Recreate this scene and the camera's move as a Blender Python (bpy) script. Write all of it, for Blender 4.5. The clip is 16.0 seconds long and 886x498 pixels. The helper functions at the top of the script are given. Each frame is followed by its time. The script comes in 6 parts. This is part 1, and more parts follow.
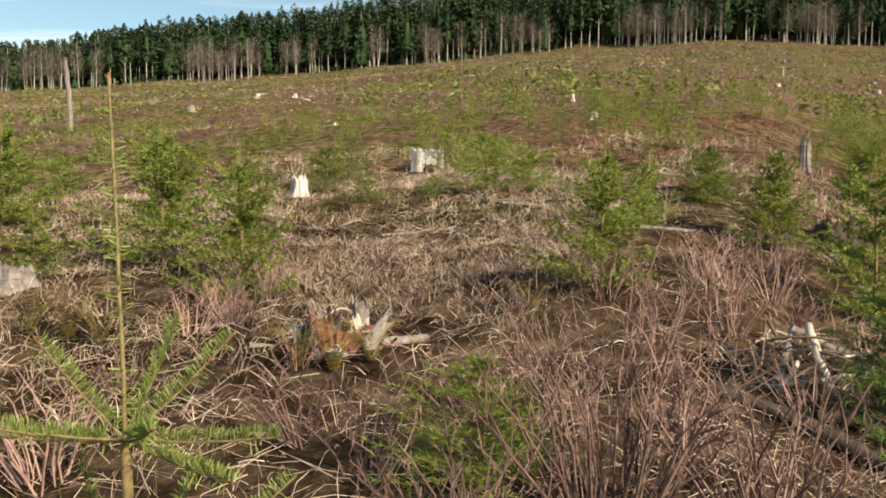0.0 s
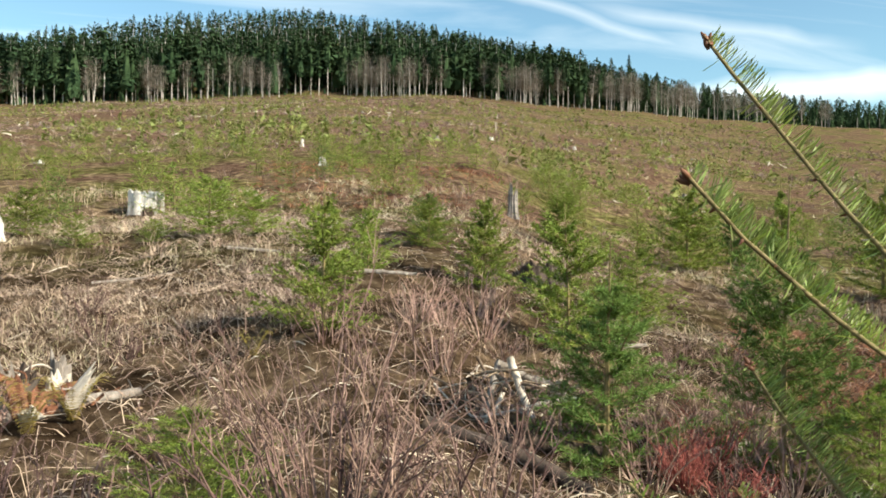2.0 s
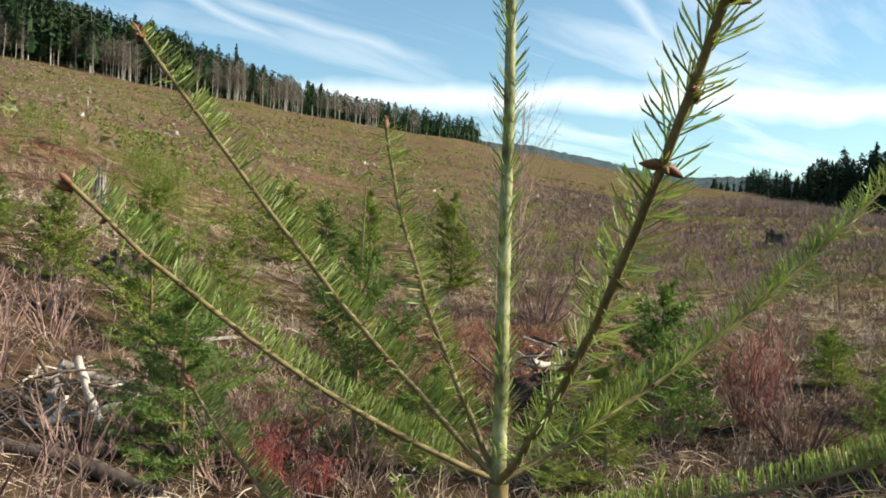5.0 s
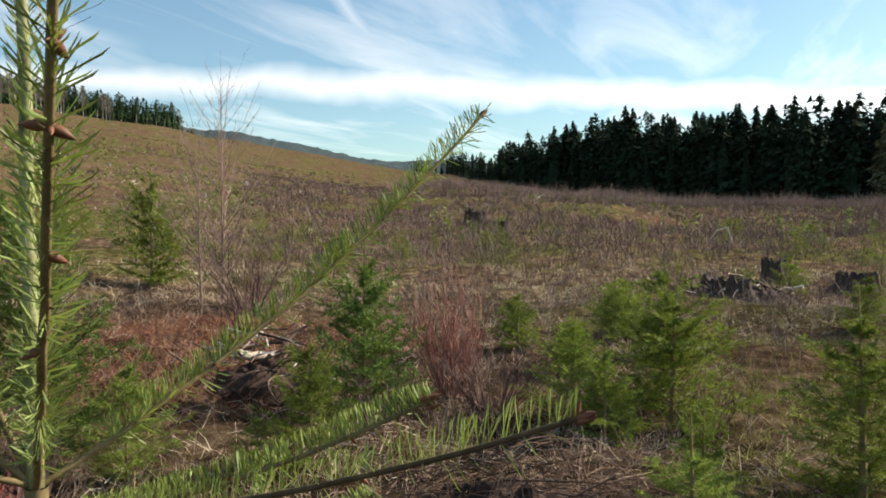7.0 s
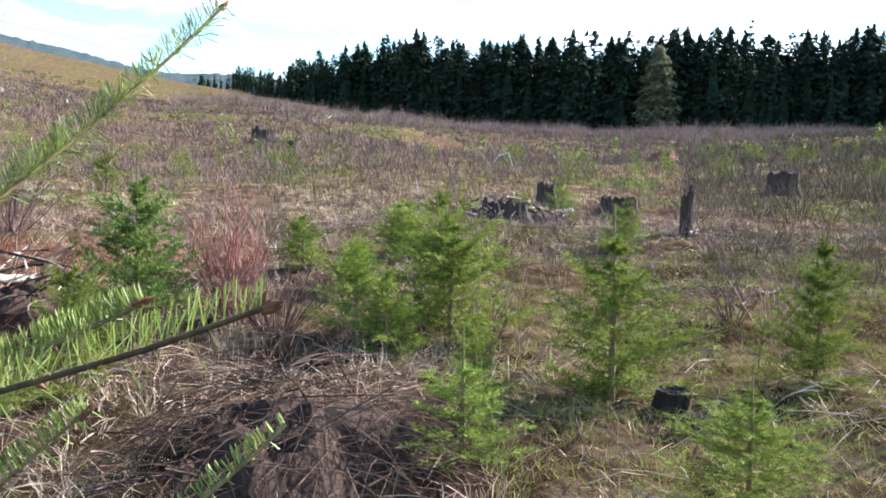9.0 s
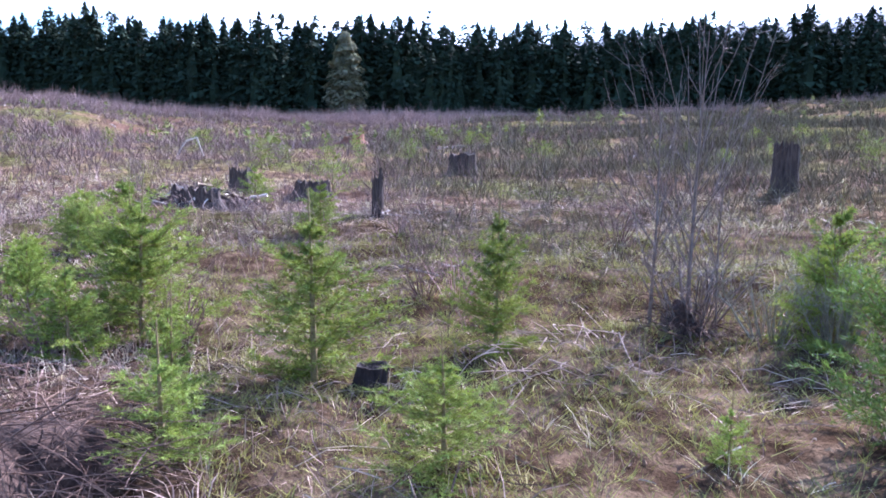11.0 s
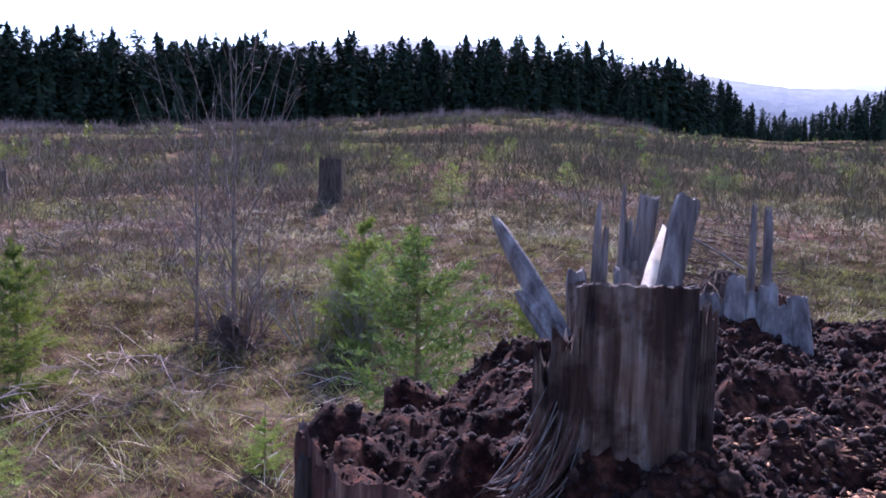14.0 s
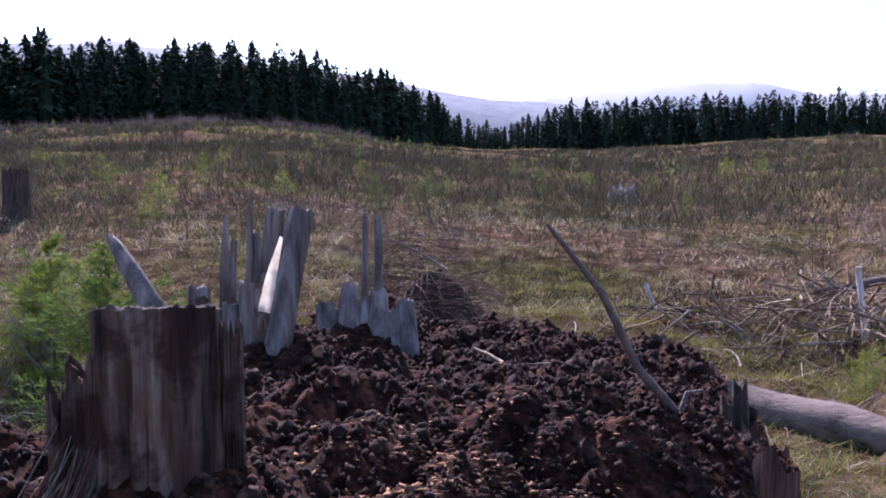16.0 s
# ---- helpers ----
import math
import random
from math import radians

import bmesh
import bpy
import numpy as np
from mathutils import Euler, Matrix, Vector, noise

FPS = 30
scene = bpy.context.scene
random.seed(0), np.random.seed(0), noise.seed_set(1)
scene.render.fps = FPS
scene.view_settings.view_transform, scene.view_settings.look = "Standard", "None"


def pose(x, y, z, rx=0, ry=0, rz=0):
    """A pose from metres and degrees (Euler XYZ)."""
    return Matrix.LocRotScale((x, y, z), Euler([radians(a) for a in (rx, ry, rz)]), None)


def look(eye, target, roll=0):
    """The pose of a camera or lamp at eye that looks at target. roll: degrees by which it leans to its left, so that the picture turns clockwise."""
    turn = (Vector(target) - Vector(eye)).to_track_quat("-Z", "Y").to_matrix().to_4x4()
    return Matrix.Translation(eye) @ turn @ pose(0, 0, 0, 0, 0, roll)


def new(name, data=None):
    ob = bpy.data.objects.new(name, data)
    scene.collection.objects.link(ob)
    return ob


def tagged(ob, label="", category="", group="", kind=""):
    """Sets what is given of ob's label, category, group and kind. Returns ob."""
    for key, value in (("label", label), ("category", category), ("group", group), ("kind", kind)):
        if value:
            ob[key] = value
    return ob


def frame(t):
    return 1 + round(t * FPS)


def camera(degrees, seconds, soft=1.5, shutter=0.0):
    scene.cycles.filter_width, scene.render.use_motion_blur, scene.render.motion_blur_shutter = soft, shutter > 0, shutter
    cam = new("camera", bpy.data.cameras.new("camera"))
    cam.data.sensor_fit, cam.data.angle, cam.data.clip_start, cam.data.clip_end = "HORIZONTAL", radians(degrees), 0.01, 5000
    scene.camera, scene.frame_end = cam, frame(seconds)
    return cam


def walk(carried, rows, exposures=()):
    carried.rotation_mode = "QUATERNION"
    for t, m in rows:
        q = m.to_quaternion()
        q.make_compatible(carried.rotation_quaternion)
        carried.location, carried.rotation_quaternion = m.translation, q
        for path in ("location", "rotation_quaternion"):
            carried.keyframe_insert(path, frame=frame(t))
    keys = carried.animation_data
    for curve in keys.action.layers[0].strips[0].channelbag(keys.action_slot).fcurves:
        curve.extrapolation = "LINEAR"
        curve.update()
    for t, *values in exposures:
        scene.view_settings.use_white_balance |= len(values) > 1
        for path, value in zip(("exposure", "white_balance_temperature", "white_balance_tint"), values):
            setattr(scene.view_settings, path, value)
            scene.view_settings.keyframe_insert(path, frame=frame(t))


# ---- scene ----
cam = camera(57.2, 16.0, soft=1.8)
PATH = [
    (0, (0.345, 0.523, 1.647), (0.468, 2.514, 1.513), 0.1),
    (0.5, (0.363, 0.521, 1.648), (0.673, 2.493, 1.533), 0.3),
    (1, (0.384, 0.502, 1.645), (0.87, 2.44, 1.55), 0.5),
    (1.5, (0.402, 0.485, 1.642), (1.044, 2.378, 1.563), 0.4),
    (2, (0.421, 0.465, 1.65), (1.178, 2.316, 1.626), 0.1),
    (2.5, (0.416, 0.456, 1.652), (1.283, 2.258, 1.639), 0.2),
    (3, (0.423, 0.445, 1.656), (1.357, 2.213, 1.652), 0.3),
    (3.5, (0.445, 0.458, 1.645), (1.505, 2.155, 1.633), 0.4),
    (4, (0.501, 0.465, 1.663), (1.761, 2.018, 1.621), 1.3),
    (6.5, (0.61, 0.337, 1.67), (2.4, 1.229, 1.662), -0.3),
    (7, (0.646, 0.321, 1.66), (2.521, 1.017, 1.602), -0.9),
    (7.5, (0.669, 0.318, 1.662), (2.578, 0.899, 1.527), -1.0),
    (8, (0.687, 0.306, 1.649), (2.621, 0.777, 1.449), -0.8),
    (10.5, (0.642, 0.256, 1.64), (2.5945, -0.089, 1.377), 1.4),
    (11, (0.645, 0.266, 1.649), (2.552, -0.267, 1.368), 0.5),
    (11.5, (0.637, 0.252, 1.641), (2.503, -0.419, 1.388), 0.1),
    (12, (0.623, 0.24, 1.64), (2.415, -0.612, 1.389), -0.1),
    (12.5, (0.609, 0.21, 1.653), (2.295, -0.834, 1.39), -0.4),
    (13, (0.583, 0.159, 1.66), (2.158, -1.05, 1.427), 0.5),
    (13.5, (0.555, 0.108, 1.665), (2.025, -1.226, 1.429), 0.5),
    (14, (0.524, 0.077, 1.669), (1.914, -1.341, 1.433), 0.7),
    (14.5, (0.5, 0.049, 1.668), (1.755, -1.489, 1.431), 0.9),
    (15, (0.475, 0.03, 1.669), (1.587, -1.617, 1.446), 0.8),
    (15.5, (0.452, 0.014, 1.671), (1.429, -1.72, 1.466), 0.6),
    (16, (0.428, 0.0, 1.675), (1.27, -1.802, 1.464), 0.3),
]
walk(cam, [(t, look(eye, target, roll)) for t, eye, target, roll in PATH],
     exposures=[(0, 0.4, 7800, 13), (1, 0.64, 7200, 8), (1.5, 0.7, 7000, 7), (2.5, 0.84, 6900, 4), (4, 0.75, 6700, 5), (6.5, 0.5, 7150, 12), (7, 0.48, 7050, 12), (8, 0.94, 6500, 10), (10.5, 1.9, 5250, 30), (11, 1.86, 5150, 34),
                (12, 1.6, 5150, 38), (13, 1.45, 5250, 42), (13.5, 1.35, 5250, 44), (14.5, 1.22, 5400, 45), (16, 1.1, 5700, 42)])


# ---- light ----
SUN_AZ, SUN_EL = 140.0, 33.0          # clockwise from +y, and above the level
sun_dir = Vector((math.sin(radians(SUN_AZ)) * math.cos(radians(SUN_EL)), math.cos(radians(SUN_AZ)) * math.cos(radians(SUN_EL)), math.sin(radians(SUN_EL))))
sun = new("sun", bpy.data.lights.new("sun", "SUN"))
sun.data.energy, sun.data.angle, sun.data.color = 5.0, radians(0.6), (1.0, 0.94, 0.85)
sun.matrix_world = look(sun_dir * 50, (0, 0, 0))


def node(tree, kind, **values):
    n = tree.nodes.new(kind)
    for key, value in values.items():
        if key in n.inputs:
            n.inputs[key].default_value = value
    return n


def math_node(tree, op, a, b=None):
    n = tree.nodes.new("ShaderNodeMath")
    n.operation = op
    for k, v in enumerate((a, b)):
        if v is None:
            continue
        if isinstance(v, (int, float)):
            n.inputs[k].default_value = v
        else:
            tree.links.new(v, n.inputs[k])
    return n.outputs[0]


def ramp_node(tree, fac, stops):
    n = tree.nodes.new("ShaderNodeValToRGB")
    tree.links.new(fac, n.inputs[0])
    els = n.color_ramp.elements
    while len(els) < len(stops):
        els.new(0.5)
    for el, (p, c) in zip(els, stops):
        el.position = p
        el.color = (*c, 1) if len(c) == 3 else c
    return n.outputs[0]


def grey(v):
    return (v, v, v)


def mix_node(tree, fac, a, b, kind="MIX"):
    n = tree.nodes.new("ShaderNodeMix")
    n.data_type, n.blend_type = "RGBA", kind
    for slot, v in ((0, fac), (6, a), (7, b)):
        if isinstance(v, (int, float)):
            n.inputs[slot].default_value = v
        elif isinstance(v, tuple):
            n.inputs[slot].default_value = (*v, 1)
        else:
            tree.links.new(v, n.inputs[slot])
    return n.outputs[2]


def build_world():
    w = bpy.data.worlds.new("sky")
    scene.world = w
    w.use_nodes = True
    t = w.node_tree
    t.nodes.clear()
    out = t.nodes.new("ShaderNodeOutputWorld")
    bg = t.nodes.new("ShaderNodeBackground")
    bg.inputs["Strength"].default_value = 0.102
    sky = t.nodes.new("ShaderNodeTexSky")
    sky.sky_type, sky.sun_disc = "NISHITA", False
    sky.sun_elevation, sky.sun_rotation = radians(SUN_EL), radians(SUN_AZ)
    sky.air_density, sky.dust_density, sky.ozone_density = 1.0, 0.7, 1.6
    coord = t.nodes.new("ShaderNodeTexCoord")
    # cirrus: streaks on a flat layer high above
    sep = t.nodes.new("ShaderNodeSeparateXYZ")
    t.links.new(coord.outputs["Generated"], sep.inputs[0])
    up = math_node(t, "MAXIMUM", sep.outputs[2], 0.03)
    comb = t.nodes.new("ShaderNodeCombineXYZ")
    t.links.new(math_node(t, "DIVIDE", sep.outputs[0], up), comb.inputs[0])
    t.links.new(math_node(t, "DIVIDE", sep.outputs[1], up), comb.inputs[1])
    mapping = t.nodes.new("ShaderNodeMapping")
    t.links.new(comb.outputs[0], mapping.inputs[0])
    mapping.inputs["Rotation"].default_value = (0, 0, radians(28))
    mapping.inputs["Scale"].default_value = (0.30, 1.25, 1)
    mapping.inputs["Location"].default_value = (1.3, 0.4, 0)
    n1 = node(t, "ShaderNodeTexNoise", Scale=1.0, Detail=7.0, Roughness=0.55, Distortion=0.6)
    t.links.new(mapping.outputs[0], n1.inputs["Vector"])
    veil = ramp_node(t, n1.outputs["Fac"], [(0.48, grey(0.0)), (0.80, grey(0.44))])
    # contrails: thin bands along great circles
    trails = None
    for one, two, width, lo, hi, strength in CONTRAILS:
        ends = [Vector((math.sin(radians(a)) * math.cos(radians(e)), math.cos(radians(a)) * math.cos(radians(e)), math.sin(radians(e)))) for a, e in (one, two)]
        normal = ends[0].cross(ends[1])
        d = t.nodes.new("ShaderNodeVectorMath")
        d.operation = "DOT_PRODUCT"
        d.inputs[1].default_value = Vector(normal).normalized()
        wob = node(t, "ShaderNodeTexNoise", Scale=9.0, Detail=3.0)
        t.links.new(coord.outputs["Generated"], wob.inputs["Vector"])
        t.links.new(coord.outputs["Generated"], d.inputs[0])
        off = math_node(t, "ADD", d.outputs["Value"], math_node(t, "MULTIPLY", math_node(t, "SUBTRACT", wob.outputs["Fac"], 0.5), width * 2.2))
        band = math_node(t, "SUBTRACT", 1.0, math_node(t, "DIVIDE", math_node(t, "ABSOLUTE", off), width))
        band = math_node(t, "MULTIPLY", math_node(t, "MAXIMUM", band, 0.0), strength)
        east = math_node(t, "ARCTAN2", sep.outputs[0], sep.outputs[1])
        a = t.nodes.new("ShaderNodeMapRange")
        t.links.new(east, a.inputs[0])
        a.inputs[1].default_value, a.inputs[2].default_value = radians(lo), radians(lo + 5)
        b = t.nodes.new("ShaderNodeMapRange")
        t.links.new(east, b.inputs[0])
        b.inputs[1].default_value, b.inputs[2].default_value = radians(hi), radians(hi - 5)
        band = math_node(t, "MULTIPLY", band, math_node(t, "MULTIPLY", a.outputs[0], b.outputs[0]))
        trails = band if trails is None else math_node(t, "MAXIMUM", trails, band)
    cover = math_node(t, "MAXIMUM", veil, trails) if trails is not None else veil
    # the clouds take the sky's own brightness, greyed and lifted
    bw = t.nodes.new("ShaderNodeRGBToBW")
    t.links.new(sky.outputs[0], bw.inputs[0])
    lit = math_node(t, "ADD", math_node(t, "MULTIPLY", bw.outputs[0], 1.3), 7.0)
    white = t.nodes.new("ShaderNodeCombineColor")
    for k in range(3):
        t.links.new(lit, white.inputs[k])
    blue = mix_node(t, 1.0, sky.outputs[0], (0.93, 1.15, 1.16), "MULTIPLY")
    col = mix_node(t, cover, blue, white.outputs[0])
    t.links.new(col, bg.inputs["Color"])
    t.links.new(bg.outputs[0], out.inputs["Surface"])


CONTRAILS = [((28.1, 16.3), (38.1, 13.0), 0.010, 22, 41, 0.25), ((36.1, 15.0), (43.4, 13.3), 0.012, 31, 50, 0.25),
             ((47.2, 9.8), (86.6, 8.4), 0.022, 36, 125, 0.55), ((62.7, 15.4), (66.3, 11.0), 0.013, 59, 67, 0.45)]
build_world()

# ---- materials ----
def surface(name, stops, scale=8.0, detail=6.0, rough=0.8, bump=0.3, bump_scale=40.0, stretch=(1, 1, 1), island=0.0, randomness=0.0,
            big=None, big_scale=0.4, translucent=0.0, coords="Object", spec=0.3, outer=None, reach=(10, 24), sap=(1.0, 1.0, 0.6)):
    """A noise-mottled material. stops: colour ramp; big: a second ramp multiplied at a larger scale; island / randomness: brightness spread by piece."""
    m = bpy.data.materials.new(name)
    m.use_nodes = True
    t = m.node_tree
    bsdf = t.nodes["Principled BSDF"]
    coord = t.nodes.new("ShaderNodeTexCoord")
    if coords == "World":
        geo = t.nodes.new("ShaderNodeNewGeometry")
        vec = geo.outputs["Position"]
    else:
        vec = coord.outputs["Object"]
    mp = t.nodes.new("ShaderNodeMapping")
    mp.inputs["Scale"].default_value = stretch
    t.links.new(vec, mp.inputs[0])
    n1 = node(t, "ShaderNodeTexNoise", Scale=scale, Detail=detail, Roughness=0.65)
    t.links.new(mp.outputs[0], n1.inputs["Vector"])
    col = ramp_node(t, n1.outputs["Fac"], stops)
    if big:
        n2 = node(t, "ShaderNodeTexNoise", Scale=big_scale, Detail=4.0, Roughness=0.6)
        t.links.new(vec, n2.inputs["Vector"])
        tint = ramp_node(t, n2.outputs["Fac"], big)
        if outer:
            # another growth farther out from the middle of the clearing
            away = t.nodes.new("ShaderNodeVectorMath")
            away.operation = "LENGTH"
            t.links.new(vec, away.inputs[0])
            span = t.nodes.new("ShaderNodeMapRange")
            t.links.new(away.outputs["Value"], span.inputs[0])
            span.inputs[1].default_value, span.inputs[2].default_value = reach
            tint = mix_node(t, span.outputs[0], tint, ramp_node(t, n2.outputs["Fac"], outer))
        col = mix_node(t, 1.0, col, tint, "MULTIPLY")
    for amount, source in ((island, "island"), (randomness, "object")):
        if amount:
            if source == "island":
                g = t.nodes.new("ShaderNodeNewGeometry")
                r = g.outputs["Random Per Island"]
            else:
                g = t.nodes.new("ShaderNodeObjectInfo")
                r = g.outputs["Random"]
            hsv = t.nodes.new("ShaderNodeHueSaturation")
            t.links.new(math_node(t, "ADD", math_node(t, "MULTIPLY", r, 2 * amount), 1 - amount), hsv.inputs["Value"])
            t.links.new(math_node(t, "ADD", math_node(t, "MULTIPLY", r, 0.06 * amount), 0.5 - 0.03 * amount), hsv.inputs["Hue"])
            t.links.new(col, hsv.inputs["Color"])
            col = hsv.outputs[0]
    t.links.new(col, bsdf.inputs["Base Color"])
    bsdf.inputs["Roughness"].default_value = rough
    bsdf.inputs["Specular IOR Level"].default_value = spec
    if bump:
        nb = node(t, "ShaderNodeTexNoise", Scale=bump_scale, Detail=5.0, Roughness=0.7)
        t.links.new(mp.outputs[0], nb.inputs["Vector"])
        b = t.nodes.new("ShaderNodeBump")
        b.inputs["Strength"].default_value = bump
        b.inputs["Distance"].default_value = 0.6 / bump_scale
        t.links.new(nb.outputs["Fac"], b.inputs["Height"])
        t.links.new(b.outputs[0], bsdf.inputs["Normal"])
    if translucent:
        out = t.nodes["Material Output"]
        tr = t.nodes.new("ShaderNodeBsdfTranslucent")
        t.links.new(mix_node(t, 1.0, col, sap, "MULTIPLY"), tr.inputs["Color"])
        mixs = t.nodes.new("ShaderNodeMixShader")
        mixs.inputs[0].default_value = translucent
        t.links.new(bsdf.outputs[0], mixs.inputs[1])
        t.links.new(tr.outputs[0], mixs.inputs[2])
        t.links.new(mixs.outputs[0], out.inputs["Surface"])
    return m


# darkest stops and near tints are lowered to hold shadow between the brush
M_SOIL = surface("forest_soil", [(0.30, (0.030, 0.020, 0.015)), (0.48, (0.115, 0.082, 0.060)), (0.68, (0.34, 0.26, 0.195))], scale=3.0, detail=14, rough=0.95,
                 bump=1.0, bump_scale=11.0, big=[(0.34, (0.3, 0.34, 0.21)), (0.45, (0.34, 0.3, 0.25)), (0.54, (0.56, 0.52, 0.43)), (0.66, (0.5, 0.42, 0.33))],
                 outer=[(0.36, (0.62, 0.82, 0.36)), (0.45, (0.74, 0.84, 0.46)), (0.51, (1.05, 0.99, 0.76)), (0.57, (0.74, 0.64, 0.56)), (0.68, (0.86, 0.67, 0.61))], big_scale=0.16, coords="World", spec=0.0)
M_FARFIR = surface("far_fir_foliage", [(0.3, (0.021, 0.043, 0.021)), (0.7, (0.052, 0.082, 0.036))], scale=0.12, rough=0.95, bump=0, island=0.3, spec=0.05, coords="World")
# the backlit stand's foliage and trunks have its shade in their colours
M_DARKFIR = surface("shade_dark_foliage", [(0.3, (0.018, 0.031, 0.019)), (0.7, (0.036, 0.055, 0.031))], scale=0.12, rough=0.95, bump=0, island=0.25, spec=0.05, coords="World")
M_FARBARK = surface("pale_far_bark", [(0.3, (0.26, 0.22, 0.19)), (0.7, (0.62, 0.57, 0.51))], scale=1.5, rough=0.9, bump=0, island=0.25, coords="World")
M_DARKBARK = surface("shade_dark_bark", [(0.3, (0.035, 0.028, 0.024)), (0.7, (0.09, 0.072, 0.06))], scale=1.5, rough=0.9, bump=0, island=0.25, coords="World")
M_BAREWOOD = surface("bare_alder_wood", [(0.3, (0.15, 0.125, 0.10)), (0.7, (0.31, 0.262, 0.212))], scale=0.6, rough=0.9, bump=0, island=0.3, coords="World")
M_HILL = surface("distant_wooded_hill", [(0.35, (0.025, 0.045, 0.05)), (0.65, (0.06, 0.085, 0.085))], scale=0.02, rough=1.0, bump=0.8, bump_scale=0.06, coords="World")
# distance haze is put into the next two hill colours
M_HAZEHILL = surface("haze_tinted_hill", [(0.35, (0.13, 0.16, 0.185)), (0.65, (0.19, 0.22, 0.24))], scale=0.02, rough=1.0, bump=0.4, bump_scale=0.06, coords="World")
M_BLUEHILL = surface("haze_tinted_mountain", [(0.35, (0.31, 0.345, 0.355)), (0.65, (0.39, 0.42, 0.43))], scale=0.004, rough=1.0, bump=0, coords="World")

# ---- ground ----
rng = np.random.default_rng(7)
AZ = [-180, -120, -60, -25, -16.5, -7.5, 3.5, 12, 20.7, 29.7, 36.5, 44.5, 50, 57, 66.4, 74, 77.5, 85.7, 95, 114, 124.6, 137.3, 143.9, 150.5, 157.5, 165, 180]
EDGE_UP = [1.8, 3, 4.8, 6.1, 7.1, 8.0, 9.0, 9.8, 10.0, 9.2, 8.6, 7.5, 7.0, 5.75, 4.1, 2.9, 2.2, 1.25, 0.8, 1.1, 1.75, 2.6, 2.5, 1.5, 0.93, 1.0, 1.8]
EDGE_FAR = [380, 320, 260, 260, 260, 260, 260, 260, 260, 270, 285, 310, 340, 400, 420, 300, 260, 230, 210, 210, 210, 215, 220, 250, 320, 370, 380]
RIDGE_AZ = [-180, -60, -25, -19, -14, -7.5, -2.6, 5, 13.3, 20.7, 26, 30.5, 35, 40, 48, 56, 180]
RIDGE_UP = [0, 4, 6.9, 8.3, 9.5, 10.4, 11.5, 13.2, 13.9, 13.2, 12.1, 11.0, 9.4, 7.2, 5.0, 3, 0]
SKY_AZ = [-180, -60, -25, -19, -14, -7.5, -2.6, 5, 13.3, 20.7, 24, 30.5, 35, 40.5, 46.8, 50, 56, 66, 73, 74.5, 80.6, 95, 102, 115.7, 125, 137, 144, 149, 153.5, 156, 159, 164, 172, 180]
SKY_UP = [4.6, 7, 8.7, 10.1, 11.3, 12.2, 13.2, 14.9, 15.6, 14.9, 14.2, 12.8, 11.2, 9.8, 8.7, 8.2, 7.3, 5.0, 5.0, 5.9, 7.3, 7.55, 7.75, 7.4, 7.35, 7.8, 7.5, 6.5, 5.3, 3.4, 2.55, 4.6, 5.0, 4.6]
EYE_Z = 1.65


def edge(az):
    """Distance and height of the forest's edge towards az (degrees clockwise from +y)."""
    far = np.interp(az, AZ, EDGE_FAR)
    return far, far * np.tan(np.radians(np.interp(az, AZ, EDGE_UP))) + EYE_Z


def smooth_noise(x, y, size, seed):
    """Value noise on a lattice, -1 to 1."""
    r = np.random.default_rng(seed).uniform(-1, 1, (64, 64))
    u, v = np.asarray(x) / size, np.asarray(y) / size
    i, j = np.floor(u).astype(int), np.floor(v).astype(int)
    fu, fv = u - i, v - j
    fu, fv = fu * fu * (3 - 2 * fu), fv * fv * (3 - 2 * fv)
    i, j = i % 64, j % 64
    i1, j1 = (i + 1) % 64, (j + 1) % 64
    return (r[i, j] * (1 - fu) + r[i1, j] * fu) * (1 - fv) + (r[i, j1] * (1 - fu) + r[i1, j1] * fu) * fv


def ground_z(x, y):
    x, y = np.asarray(x, float), np.asarray(y, float)
    r, az = np.hypot(x, y), np.degrees(np.arctan2(x, y))
    far, high = edge(az)
    u = np.clip((r - 2) / (far - 2), 0, None)
    z = high * np.minimum(u, 1) ** np.interp(az, [-180, 25, 42, 66, 80, 180], [1.1, 1.1, 1.45, 1.45, 1.1, 1.1])
    z = z - 0.15 * np.clip((r - 2) / 5, 0, 1) * np.clip((az - 40) / 30, 0, 1)
    # beyond the forest's edge the hillside goes on to its ridge
    ridge = (far + 260) * np.tan(np.radians(np.interp(az, RIDGE_AZ, RIDGE_UP))) + EYE_Z
    ridge = np.maximum(ridge, high)
    v = np.clip((r - far) / 260, 0, 1)
    z = z + (ridge - high) * v
    z = z - np.clip(r - far - 260, 0, 2000) * 0.12 * (ridge > 25)
    near = np.clip((r - 1.2) / 6, 0, 1)
    z = z + near * (0.11 * smooth_noise(x, y, 1.9, 3) + 0.07 * smooth_noise(x, y, 0.75, 4) + 0.03 * smooth_noise(x, y, 0.32, 8) * (r < 40))
    z = z + np.clip((r - 15) / 60, 0, 1) * (0.9 * smooth_noise(x, y, 17, 5) + 0.35 * smooth_noise(x, y, 6, 6))
    return z


